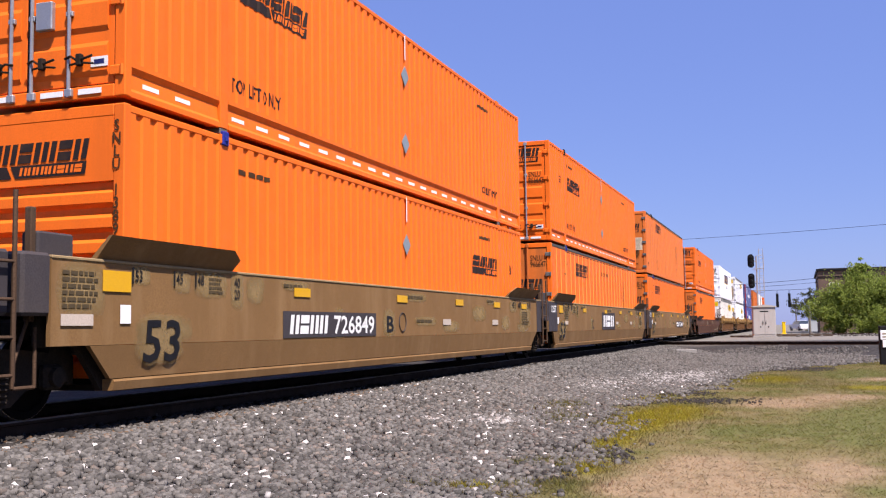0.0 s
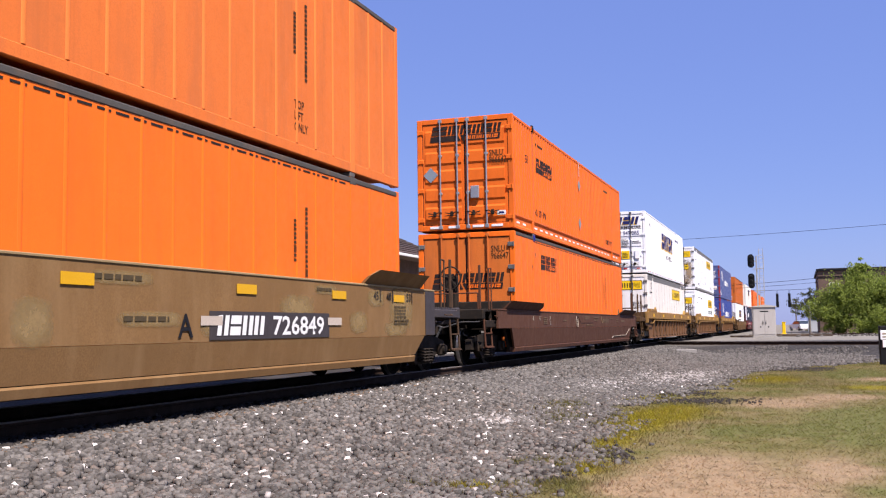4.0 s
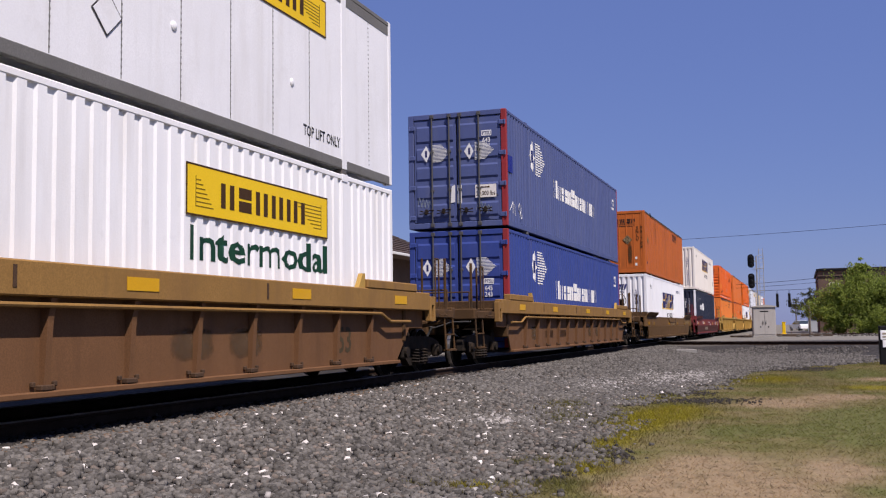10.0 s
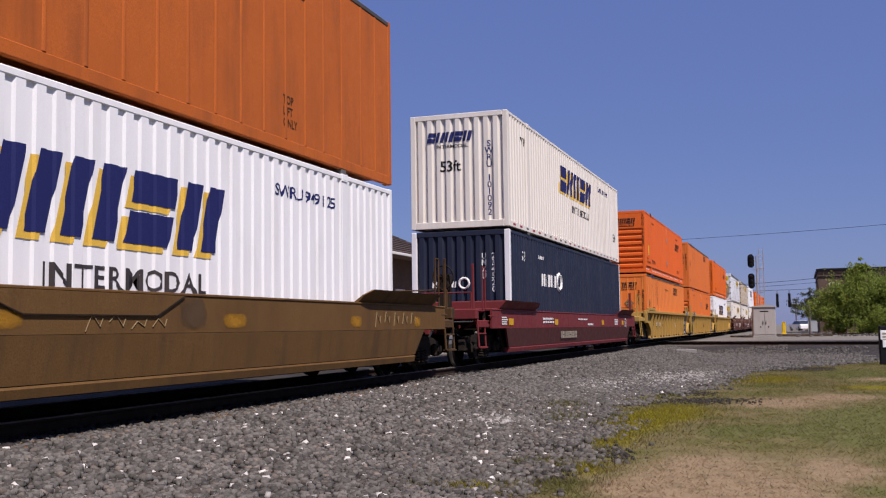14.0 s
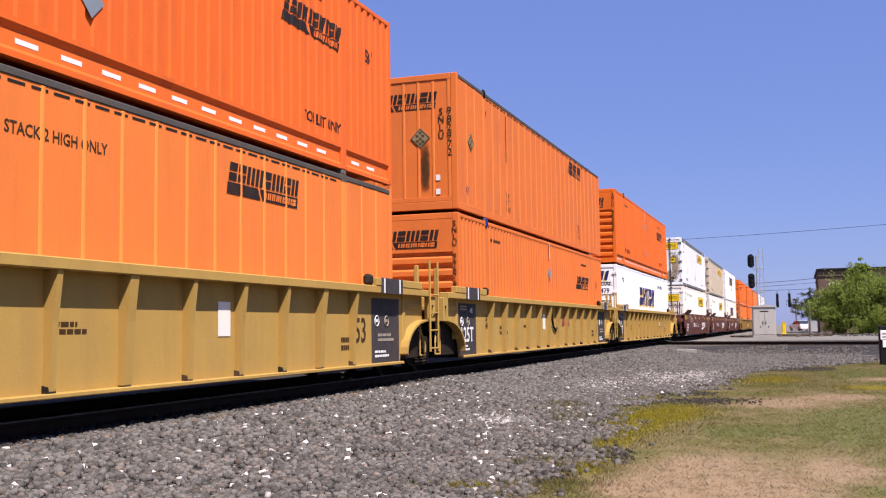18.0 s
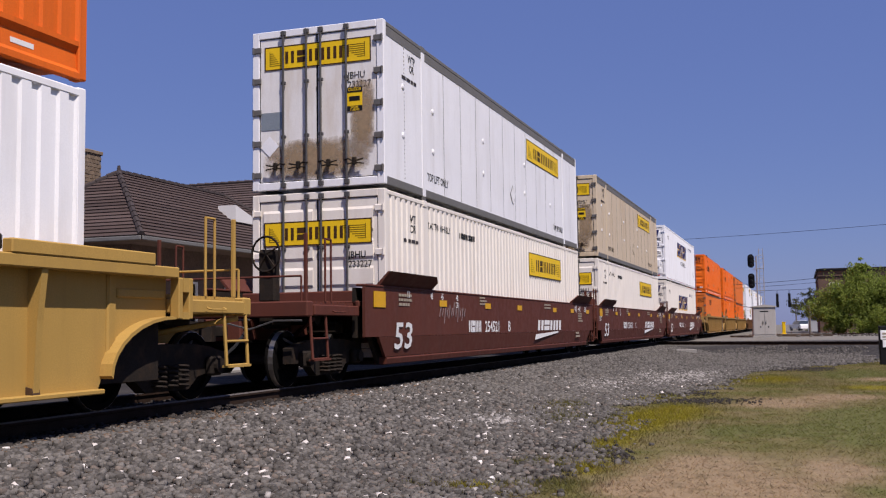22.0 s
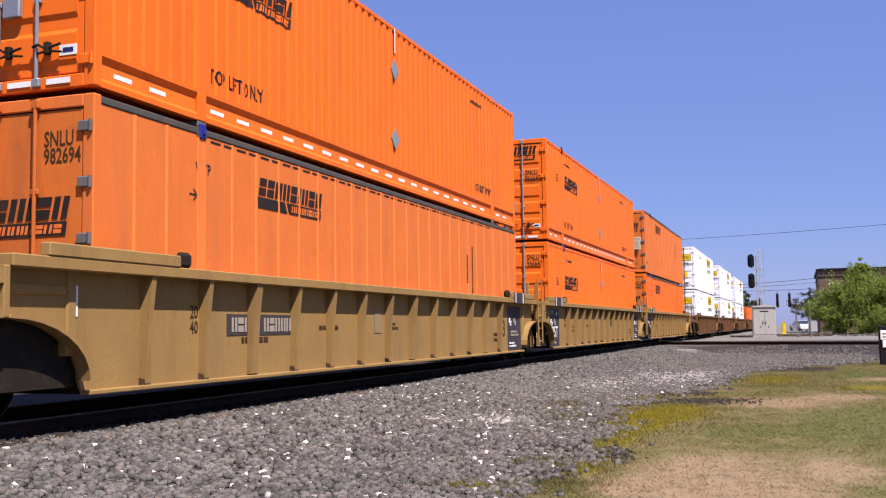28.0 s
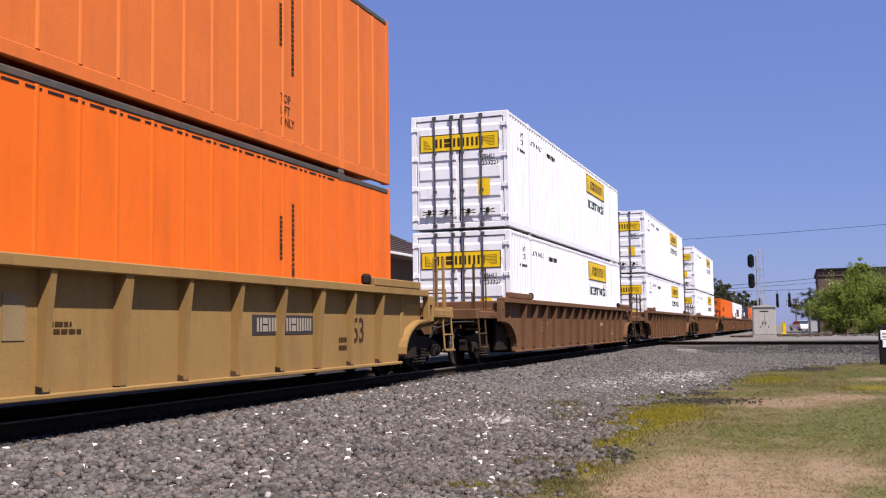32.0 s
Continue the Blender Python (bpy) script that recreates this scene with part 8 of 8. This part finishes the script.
# ---- signal, cabinet and things by the crossing ----
def signal():
    s = thing("railway_signal", "two-headed black railway signal on a galvanised mast", "signal", pose(-3.32, 82.5, 0.42))
    part("mast", Geo().tube((0.35, 0.3, 0), (0.35, 0.3, 6.3), 0.06, 10), GALV, s)
    part("base", Geo().box(0.05, 0.65, 0.0, 0.6, -0.1, 0.25, 0.03), CONCRETE, s)
    for z, h in ((5.35, 1.15), (3.75, 1.25)):
        head = part("signal_head", Geo().prism([(-0.24, z + 0.22), (-0.12, z + 0.06), (0.12, z + 0.06), (0.24, z + 0.22), (0.24, z + h - 0.22), (0.12, z + h - 0.06), (-0.12, z + h - 0.06), (-0.24, z + h - 0.22)], "y", -0.10, -0.02), SIGNAL_BLACK, s, "black oval backboard", at=pose(-0.05, 0, 0))
        for i in range(3):
            zz = z + 0.28 + i * (h - 0.56) / 2
            part("lamp_hood", Geo().tube((0, -0.1, zz), (0, -0.38, zz - 0.03), 0.115, 10, 0.10), SIGNAL_BLACK, head)
        part("head_bracket", Geo().box(-0.05, 0.42, 0.0, 0.08, z + 0.5, z + 0.58), GALV, s)
        part("lens", Geo().tube((0, -0.102, z + 0.3), (0, -0.112, z + 0.3), 0.08, 10), RED_REFLECT, head, "red lens")
    part("ladder_rail", Geo().tube((0.55, 0.25, 0.2), (0.55, 0.25, 6.9), 0.022, 6), GALV, s)
    part("ladder_rail", Geo().tube((0.85, 0.25, 0.2), (0.85, 0.25, 6.9), 0.022, 6), GALV, s)
    for z in np.arange(0.5, 6.8, 0.33):
        part("ladder_rung", lambda: Geo().tube((0.55, 0.25, 0), (0.85, 0.25, 0), 0.014, 5), GALV, s, at=pose(0, 0, z), key="rung")
    for z in (3.6, 5.3):
        part("platform_hoop", Geo().pipe([(0.05, 0.2, z), (0.9, 0.2, z), (0.9, -0.35, z), (0.3, -0.35, z), (0.05, 0.2, z)], 0.022, 5).pipe([(0.9, -0.3, z), (0.9, -0.3, z + 1.0), (0.4, -0.3, z + 1.0)], 0.02, 5), GALV, s)


def cabinet():
    c = thing("signal_cabinet", "grey steel signal cabinet with double doors", "cabinet", pose(-2.55, 81.8, 0.42, 0, 0, 6))
    part("body", Geo().box(-0.83, 0.83, -0.6, 0.6, 0.12, 2.3, 0.015), CABINET, c)
    part("roof", Geo().prism([(-0.92, 2.3), (0.92, 2.3), (0.92, 2.36), (0.0, 2.5), (-0.92, 2.36)], "y", -0.7, 0.7), CABINET, c)
    part("plinth", Geo().box(-0.9, 0.9, -0.65, 0.65, -0.1, 0.12, 0.02), CONCRETE, c)
    for s in (-1, 1):
        d = part("door", Geo().box(*sorted((s * 0.02, s * 0.78)), -0.625, -0.602, 0.22, 2.2, 0.008), CABINET, c)
        part("handle", Geo().box(*sorted((s * 0.08, s * 0.13)), -0.67, -0.626, 1.0, 1.25, 0.01), SIGNAL_BLACK, d)
        part("latch", Geo().box(*sorted((s * 0.25, s * 0.32)), -0.645, -0.626, 0.75, 0.85, 0.01), SIGNAL_BLACK, d)
    part("vent_louvre", Geo().box(-0.3, 0.3, -0.64, -0.626, 1.95, 2.02), SIGNAL_BLACK, c)


def trackside_post():
    p = thing("trackside_post", "black square post with two white plates", "post", pose(2.63, 37.2, -0.02, 0, 0, 8))
    part("post", Geo().box(-0.12, 0.12, -0.10, 0.10, -0.2, 1.32, 0.02), SIGNAL_BLACK, p)
    part("plate", Geo().box(-0.10, 0.36, -0.135, -0.105, 0.86, 1.17, 0.01), WHITE, p, "white plate with faint bars")
    part("plate", Geo().box(-0.04, 0.34, -0.135, -0.105, 0.60, 0.84, 0.01), WHITE, p, "white plate")
    part("plate_print", Geo().box(-0.04, 0.2, -0.141, -0.136, 1.03, 1.09).box(-0.04, 0.12, -0.141, -0.136, 0.93, 0.98), GREY_LET, p)


def brick_block():
    b = thing("brick_building", "two-storey dark brick building with a cornice", "building", pose(2.15, 118, 0.35))
    part("wall", Geo().box(0, 26, 0, 18, -0.3, 6.75), BRICK_DARK, b)
    part("cornice", Geo().box(-0.18, 26.2, -0.18, 18.2, 6.76, 7.0, 0.03).box(-0.08, 26.1, -0.08, 18.1, 6.1, 6.2), SIGNAL_BLACK, b)
    part("roof", Geo().box(0.1, 25.9, 0.1, 17.9, 6.95, 7.06), ASPHALT, b)
    for z in (0.9, 3.9):
        for i in range(9):
            x = 1.6 + i * 2.6
            w = part("window", lambda: Geo().box(-0.5, 0.5, -0.06, 0.06, 0, 1.6, 0.02), FASCIA, b, at=pose(x, 0, z), key="bw")
            part("pane", lambda: Geo().box(-0.42, 0.42, -0.075, -0.062, 0.08, 0.76).box(-0.42, 0.42, -0.075, -0.062, 0.84, 1.52), GLASS, w, key="bp")
    part("pale_panel", Geo().box(1.3, 1.9, -0.03, 0.0, 3.0, 4.6), FASCIA, b, "pale boarded window")


def street_things():
    def lights(x):
        t = thing("traffic_light", "black three-lens traffic light on a span wire", "traffic light", pose(x, 150, 4.55), group="traffic lights over the street")
        part("housing", Geo().box(-0.17, 0.17, -0.13, 0.1, 0.1, 1.15, 0.04).box(-0.2, 0.2, -0.1, -0.06, -0.8, 0.05, 0.02).box(-0.03, 0.03, -0.02, 0.02, 1.15, 1.66), SIGNAL_BLACK, t)
        for i in range(3):
            part("visor", Geo().tube((0, -0.15, 0.2 + 0.37 * i), (0, -0.38, 0.18 + 0.37 * i), 0.14, 10), SIGNAL_BLACK, t)
    lights(-2.75)
    lights(-1.15)
    y = thing("yellow_box", "bright yellow equipment box by the street", "box", pose(-1.36, 100, 0.42))
    part("body", Geo().box(-0.15, 0.15, -0.15, 0.15, 0.0, 1.12, 0.04).box(-0.24, 0.24, -0.22, 0.22, -0.05, 0.12, 0.02), HYDRANT_YELLOW, y)
    part("cap", Geo().box(-0.18, 0.18, -0.18, 0.18, 1.12, 1.2, 0.03), HYDRANT_YELLOW, y)
    # parked white car, seen from its front corner
    c = thing("parked_car", "white parked car on the far side of the crossing", "car", pose(0.1, 165, 0.40, 0, 0, 24))
    part("body", Geo().prism([(-2.2, 0.32), (2.15, 0.32), (2.25, 0.62), (2.1, 0.86), (1.1, 0.98), (-1.9, 0.98), (-2.2, 0.8)], "x", -0.86, 0.86).moved(pose(0, 0, 0, 0, 0, 0)), CAR_WHITE, c)
    part("cabin", Geo().add([(-0.8, -1.7, 0.98), (0.8, -1.7, 0.98), (0.8, 1.1, 0.98), (-0.8, 1.1, 0.98), (-0.66, -1.2, 1.48), (0.66, -1.2, 1.48), (0.66, 0.35, 1.48), (-0.66, 0.35, 1.48)],
                            [(0, 1, 5, 4), (1, 2, 6, 5), (2, 3, 7, 6), (3, 0, 4, 7), (4, 5, 6, 7), (3, 2, 1, 0)]), GLASS, c)
    part("car_roof", Geo().box(-0.66, 0.66, -1.2, 0.35, 1.482, 1.52, 0.015), CAR_WHITE, c)
    for x in (-0.78, 0.78):
        for yy in (-1.4, 1.35):
            w = part("wheel", lambda: Geo().lathe([(-0.1, 0.2), (-0.1, 0.32), (0.1, 0.32), (0.1, 0.2)], 16), RUBBER, c, at=pose(x, yy, 0.32), key="carwheel")
            part("rim", lambda: Geo().lathe([(-0.105, 0.02), (-0.105, 0.19), (0.105, 0.19), (0.105, 0.02)], 12), ROD, w, key="carrim")
    s = thing("shed", "pale grey low shed behind the car", "shed", pose(3.4, 140, 0.42))
    part("wall", Geo().box(-2.3, 1.4, 0, 5, -0.1, 1.9), SHED_GREY, s)
    part("roof", Geo().prism([(-2.5, 1.9), (1.6, 1.9), (1.0, 2.4), (-1.4, 2.4)], "y", -0.2, 5.2), SHED_GREY, s)
    for x, yy, h in ((1.05, 112, 3.3), (-0.45, 190, 5.2), (-40, 100, 9.4), (40, 99, 12.1), (-30, 130, 6.4), (-30, 150, 6.4), (14, 150, 6.4)):
        p = thing("utility_pole", "grey timber utility pole", "pole", pose(x, yy, 0.38), group="utility poles")
        part("pole", Geo().tube((0, 0, -0.3), (0, 0, h), 0.13, 8, 0.09), POLE_WOOD, p)
        if h > 5:
            part("crossarm", Geo().box(-1.0, 1.0, -0.06, 0.06, h - 0.5, h - 0.36), POLE_WOOD, p)
    # timber and pipe scraps on the bank of the crossing track
    for x, yy, ln, rz, m in ((-4.9, 47.6, 0.9, 8, CONCRETE), (-1.0, 86, 3.0, 4, TIE), (1.4, 86.5, 2.2, -6, TIE), (-0.2, 93, 4.0, 2, TIE), (3.2, 95, 6.0, 1, RAIL_SIDE), (-3.9, 84, 2.6, -3, TIE), (6.0, 99, 6.0, 0, TIE)):
        tagged(new("timber", Geo().box(-ln / 2, ln / 2, -0.12, 0.12, -0.02, 0.14, 0.01).mesh("timber", m)), "loose weathered timber lying on the gravel", "timber").matrix_basis = pose(x, yy, ground_z(x, yy), 0, 0, rz)


def wires():
    def wire(a, b, sag, r):
        pts = []
        for i in range(25):
            t = i / 24
            p = Vector(a).lerp(Vector(b), t)
            p.z -= sag * 4 * t * (1 - t)
            pts.append(tuple(p))
        tagged(new("overhead_wire", Geo().pipe(pts, r, 4).mesh("wire", SIGNAL_BLACK)), "thin dark overhead wire across the street", "wire", group="overhead wires")
    wire((-40, 100, 9.6), (40, 99, 12.3), 1.0, 0.022)
    wire((-30, 130, 6.5), (1.95, 118.2, 6.35), 0.5, 0.03)
    wire((-30, 130, 6.1), (1.95, 118.2, 5.9), 0.45, 0.022)
    wire((-30, 150, 6.55), (14, 150, 6.55), 0.4, 0.03)


signal()
cabinet()
trackside_post()
brick_block()
street_things()
wires()
tagged(new("road", Geo().box(-60, 60, 60.5, 64.0, 0.1, 0.436).mesh("road", ASPHALT)), "grey worn street surface beyond the crossing track", "road", kind="structure")


# ---- the train: lower and upper load of each unit, and the well under it ----
TRAIN = []      # (object, distance along the track at the start, height)


def put(ob, u, z):
    TRAIN.append((ob, u, z))
    return ob


FLOOR_Z = RAIL + 0.362
MID = CL / 2
# distances of the units' middles at the start
UNITS = [8.93 + MID, 28.60 + MID, 48.27 + MID, 72.36 + MID, 95.98 + MID, 119.58 + MID, 143.36 + MID, 167.32 + MID, 191.25 + MID,
         215.07 + MID, 235.02 + MID, 254.7 + MID, 278.75 + MID, 298.52 + MID, 318.2 + MID, 342.7 + MID, 362.5 + MID, 382.12 + MID,
         406.2 + MID, 430.0 + MID, 453.8 + MID, 478.0 + MID, 496.0 + MID, 514.0 + MID, 532.0 + MID, 550.0 + MID]


GAP = 0.078


def load(i, lower=None, upper=None):
    if lower:
        put(lower, UNITS[i], FLOOR_Z)
    if upper:
        put(upper, UNITS[i], FLOOR_Z + CH + GAP)
        for y in (-POST, POST):
            part("stacking_cone", lambda: Geo().box(-CW + 0.005, CW - 0.005, -0.09, 0.09, -GAP, 0.0, 0.012), HINGE_GREY, upper, "grey interbox connector bar", pose(0, y, 0), key="cone")


J, O = True, False
put(brown_smooth_car("x", (O, J)), UNITS[0] - 19.75, RAIL)
put(brown_smooth_car("B", (J, J)), UNITS[0], RAIL)
load(0, orange("folded", "flat_folds", ORANGE, band=False, logo_y=4.08, logo_z=1.68, top=False, number="138923"), orange("folded", "doors"))
put(brown_smooth_car("C", (J, J)), UNITS[1], RAIL)
load(1, orange("beaded", "doors", ORANGE, seam=ORANGE_RIB, top=False, stack=-0.3), orange("folded", "doors"))
put(brown_smooth_car("A", (J, O)), UNITS[2], RAIL)
load(2, orange("beaded", "doors", ORANGE, logo_y=-5.4, logo_z=2.07, top=False, number="972279"), orange("beaded", "doors", ORANGE_FADED, logo_y=-4.5, logo_z=2.22))
put(single_smooth(BROWN_DARK, "dark brown smooth-sided well car with faded figures", "dark"), UNITS[3], RAIL)
load(3, orange("beaded", "doors", ORANGE, logo_y=-5.4, logo_z=2.07, top=False), orange("folded", "doors", ORANGE_DEEP))
beam = beam_car()
put(beam, UNITS[4], RAIL)
load(4, yellow_signed("riveted", CREAM, "cream-white riveted-panel container with a yellow sign", number="220223"), white_slanting("doors", WHITE, True, 1.55))


def twin(car):
    """A second well car of the same kind; its wheelsets are keyed too."""
    dup = copy_thing(car, Matrix.Identity(4))
    wheels = [w for w in dup.children if w.name.startswith("wheelset")]
    for w in wheels:
        WHEELSETS.append((w, w.matrix_basis.translation.y, dup))
    return dup


put(twin(beam), UNITS[5], RAIL)
load(5, yellow_signed("folded", WHITE, "white corrugated container with yellow signs", green=True), yellow_signed("riveted", WHITE_GREY, "greyed white riveted-panel container with yellow signs", number="223200"))
put(twin(beam), UNITS[6], RAIL)
load(6, blue_box(False), blue_box(True))
put(single_smooth(OCHRE_DIRTY, "grimy ochre smooth-sided well car with scrawled end", "ochre"), UNITS[7], RAIL)
load(7, white_slanting("tall_folds", number="949 125"), orange("beaded", "beads", ORANGE_BROWN, logo_y=2.95, logo_z=2.3, number="981788"))
put(single_smooth(RED_CAR, "maroon smooth-sided well car with white small print", "red"), UNITS[8], RAIL)
load(8, navy_box(), white_slanting("tall_folds", CREAM, True, 1.6, number="101092"))
put(ribbed_car(YELLOW, "yellow ribbed well car unit with dark end panels", (O, J), "a"), UNITS[9], RAIL)
load(9, orange("beaded", "beads", ORANGE_PALE, seam=ORANGE_RIB, logo_y=2.7, logo_z=2.2, top=False, stack=-1.1, number="982657", flank=ORANGE_AMBER), orange("folded", "flat_folds", ORANGE_WARM, logo_y=4.15, logo_z=1.84, number="996287", cube=True))
put(ribbed_car(YELLOW, "yellow ribbed well car unit with dark end panels", (J, J), "c"), UNITS[10], RAIL)
load(10, orange("folded", "flat_folds", ORANGE_FADED, band=False, logo_y=3.87, logo_z=1.7, top=False, number="996762"), orange("beaded", "beads", ORANGE_FADED, seam=ORANGE_PALE, logo_y=2.95, logo_z=2.3, number="982972"))
put(ribbed_car(YELLOW, "yellow ribbed well car unit with dark end panels", (J, O), "b"), UNITS[11], RAIL)
load(11, white_slanting("doors", WHITE, False, 1.42, number="951 479"), orange("folded", "flat_folds", ORANGE_DEEP, logo_y=4.25, logo_z=1.84, number="995305"))
put(lettered_well_car("B", (O, J)), UNITS[12], RAIL)
load(12, yellow_signed("folded", CREAM, "cream corrugated container with yellow signs"), yellow_signed("riveted", WHITE_GREY, "greyed white riveted-panel container with yellow signs"))
put(lettered_well_car("C", (J, J)), UNITS[13], RAIL)
load(13, yellow_signed("folded", CREAM, "cream corrugated container with yellow signs"), yellow_signed("riveted", TAN, "yellowed tan riveted-panel container with yellow signs", number="225447"))
put(lettered_well_car("A", (J, O)), UNITS[14], RAIL)
load(14, white_slanting("doors", CREAM, False, 1.47, number="100 160"), white_slanting("doors", WHITE, True, 1.62, number="949 283"))
put(ribbed_car(YELLOW_DUSTY, "dusty yellow ribbed well car unit", (O, J), "a"), UNITS[15], RAIL)
load(15, orange("beaded", "doors", ORANGE_FADED, logo_y=-4.8, top=False, number="982694"), orange("folded", "doors"))
put(ribbed_car(YELLOW_DUSTY, "dusty yellow ribbed well car unit", (J, J), "c"), UNITS[16], RAIL)
load(16, orange("folded", "doors", ORANGE, band=False, logo_y=-6.0, logo_z=1.62, top=False), orange("folded", "doors"))
put(ribbed_car(YELLOW_DUSTY, "dusty yellow ribbed well car unit", (J, O), "b"), UNITS[17], RAIL)
load(17, orange("beaded", "doors", ORANGE, logo_y=-4.85, top=False, number="986881"), orange("beaded", "doors", ORANGE_FADED, logo_y=-4.2, logo_z=2.17))
brown = ribbed_car(BROWN_RIB, "brown ribbed well car", (O, O), "n")
for i in (18, 19, 20):
    put(brown if i == 18 else twin(brown), UNITS[i], RAIL)
    load(i, yellow_signed("folded", WHITE, "white corrugated container with yellow signs", green=True, clean=True), yellow_signed("folded", WHITE, "white corrugated container with yellow signs", green=True, clean=True))
for i, box in ((21, orange("folded", "doors", ORANGE_DEEP)), (22, white_slanting("doors")), (23, navy_box()), (24, orange("folded", "doors", ORANGE_DEEP)), (25, orange("folded", "doors", ORANGE_DEEP))):
    put(ribbed_car(BROWN_RIB, "brown ribbed well car unit", (J, J), "n"), UNITS[i], RAIL)
    load(i, box)


# ---- how the train moves ----
BEND, RADIUS = 215.0, 430.0      # the line bends to the west beyond this


def on_track(s, z):
    if s <= BEND:
        return pose(TX, s, z)
    a = (s - BEND) / RADIUS
    return pose(TX - RADIUS * (1 - math.cos(a)), BEND + RADIUS * math.sin(a), z, 0, 0, math.degrees(a))


def motions():
    for ob, u, z in TRAIN:
        times = [0.0, SECONDS] if u <= BEND else [float(t) for t in range(0, 33)]
        walk(ob, [(t, on_track(u - SPEED * t, z)) for t in times])
    start = {ob: u for ob, u, z in TRAIN}
    for w, y, car in WHEELSETS:
        u = start[car] + y
        first = max(0, math.ceil((u - 45.0) / SPEED * FPS))
        last = min(round(SECONDS * FPS), math.floor((u - 2.0) / SPEED * FPS))
        turn = math.degrees(SPEED / FPS / 0.42)      # between one key and the next
        rows = [(0.0, pose(0, y, 0.42))] if first > 0 or last <= first else []
        rows += [(k / FPS, pose(0, y, 0.42, turn * (k - first) % 360)) for k in range(first, last + 1)]
        if rows[-1][0] < SECONDS - 0.04:
            rows.append((SECONDS, rows[-1][1]))
        walk(w, rows)


motions()
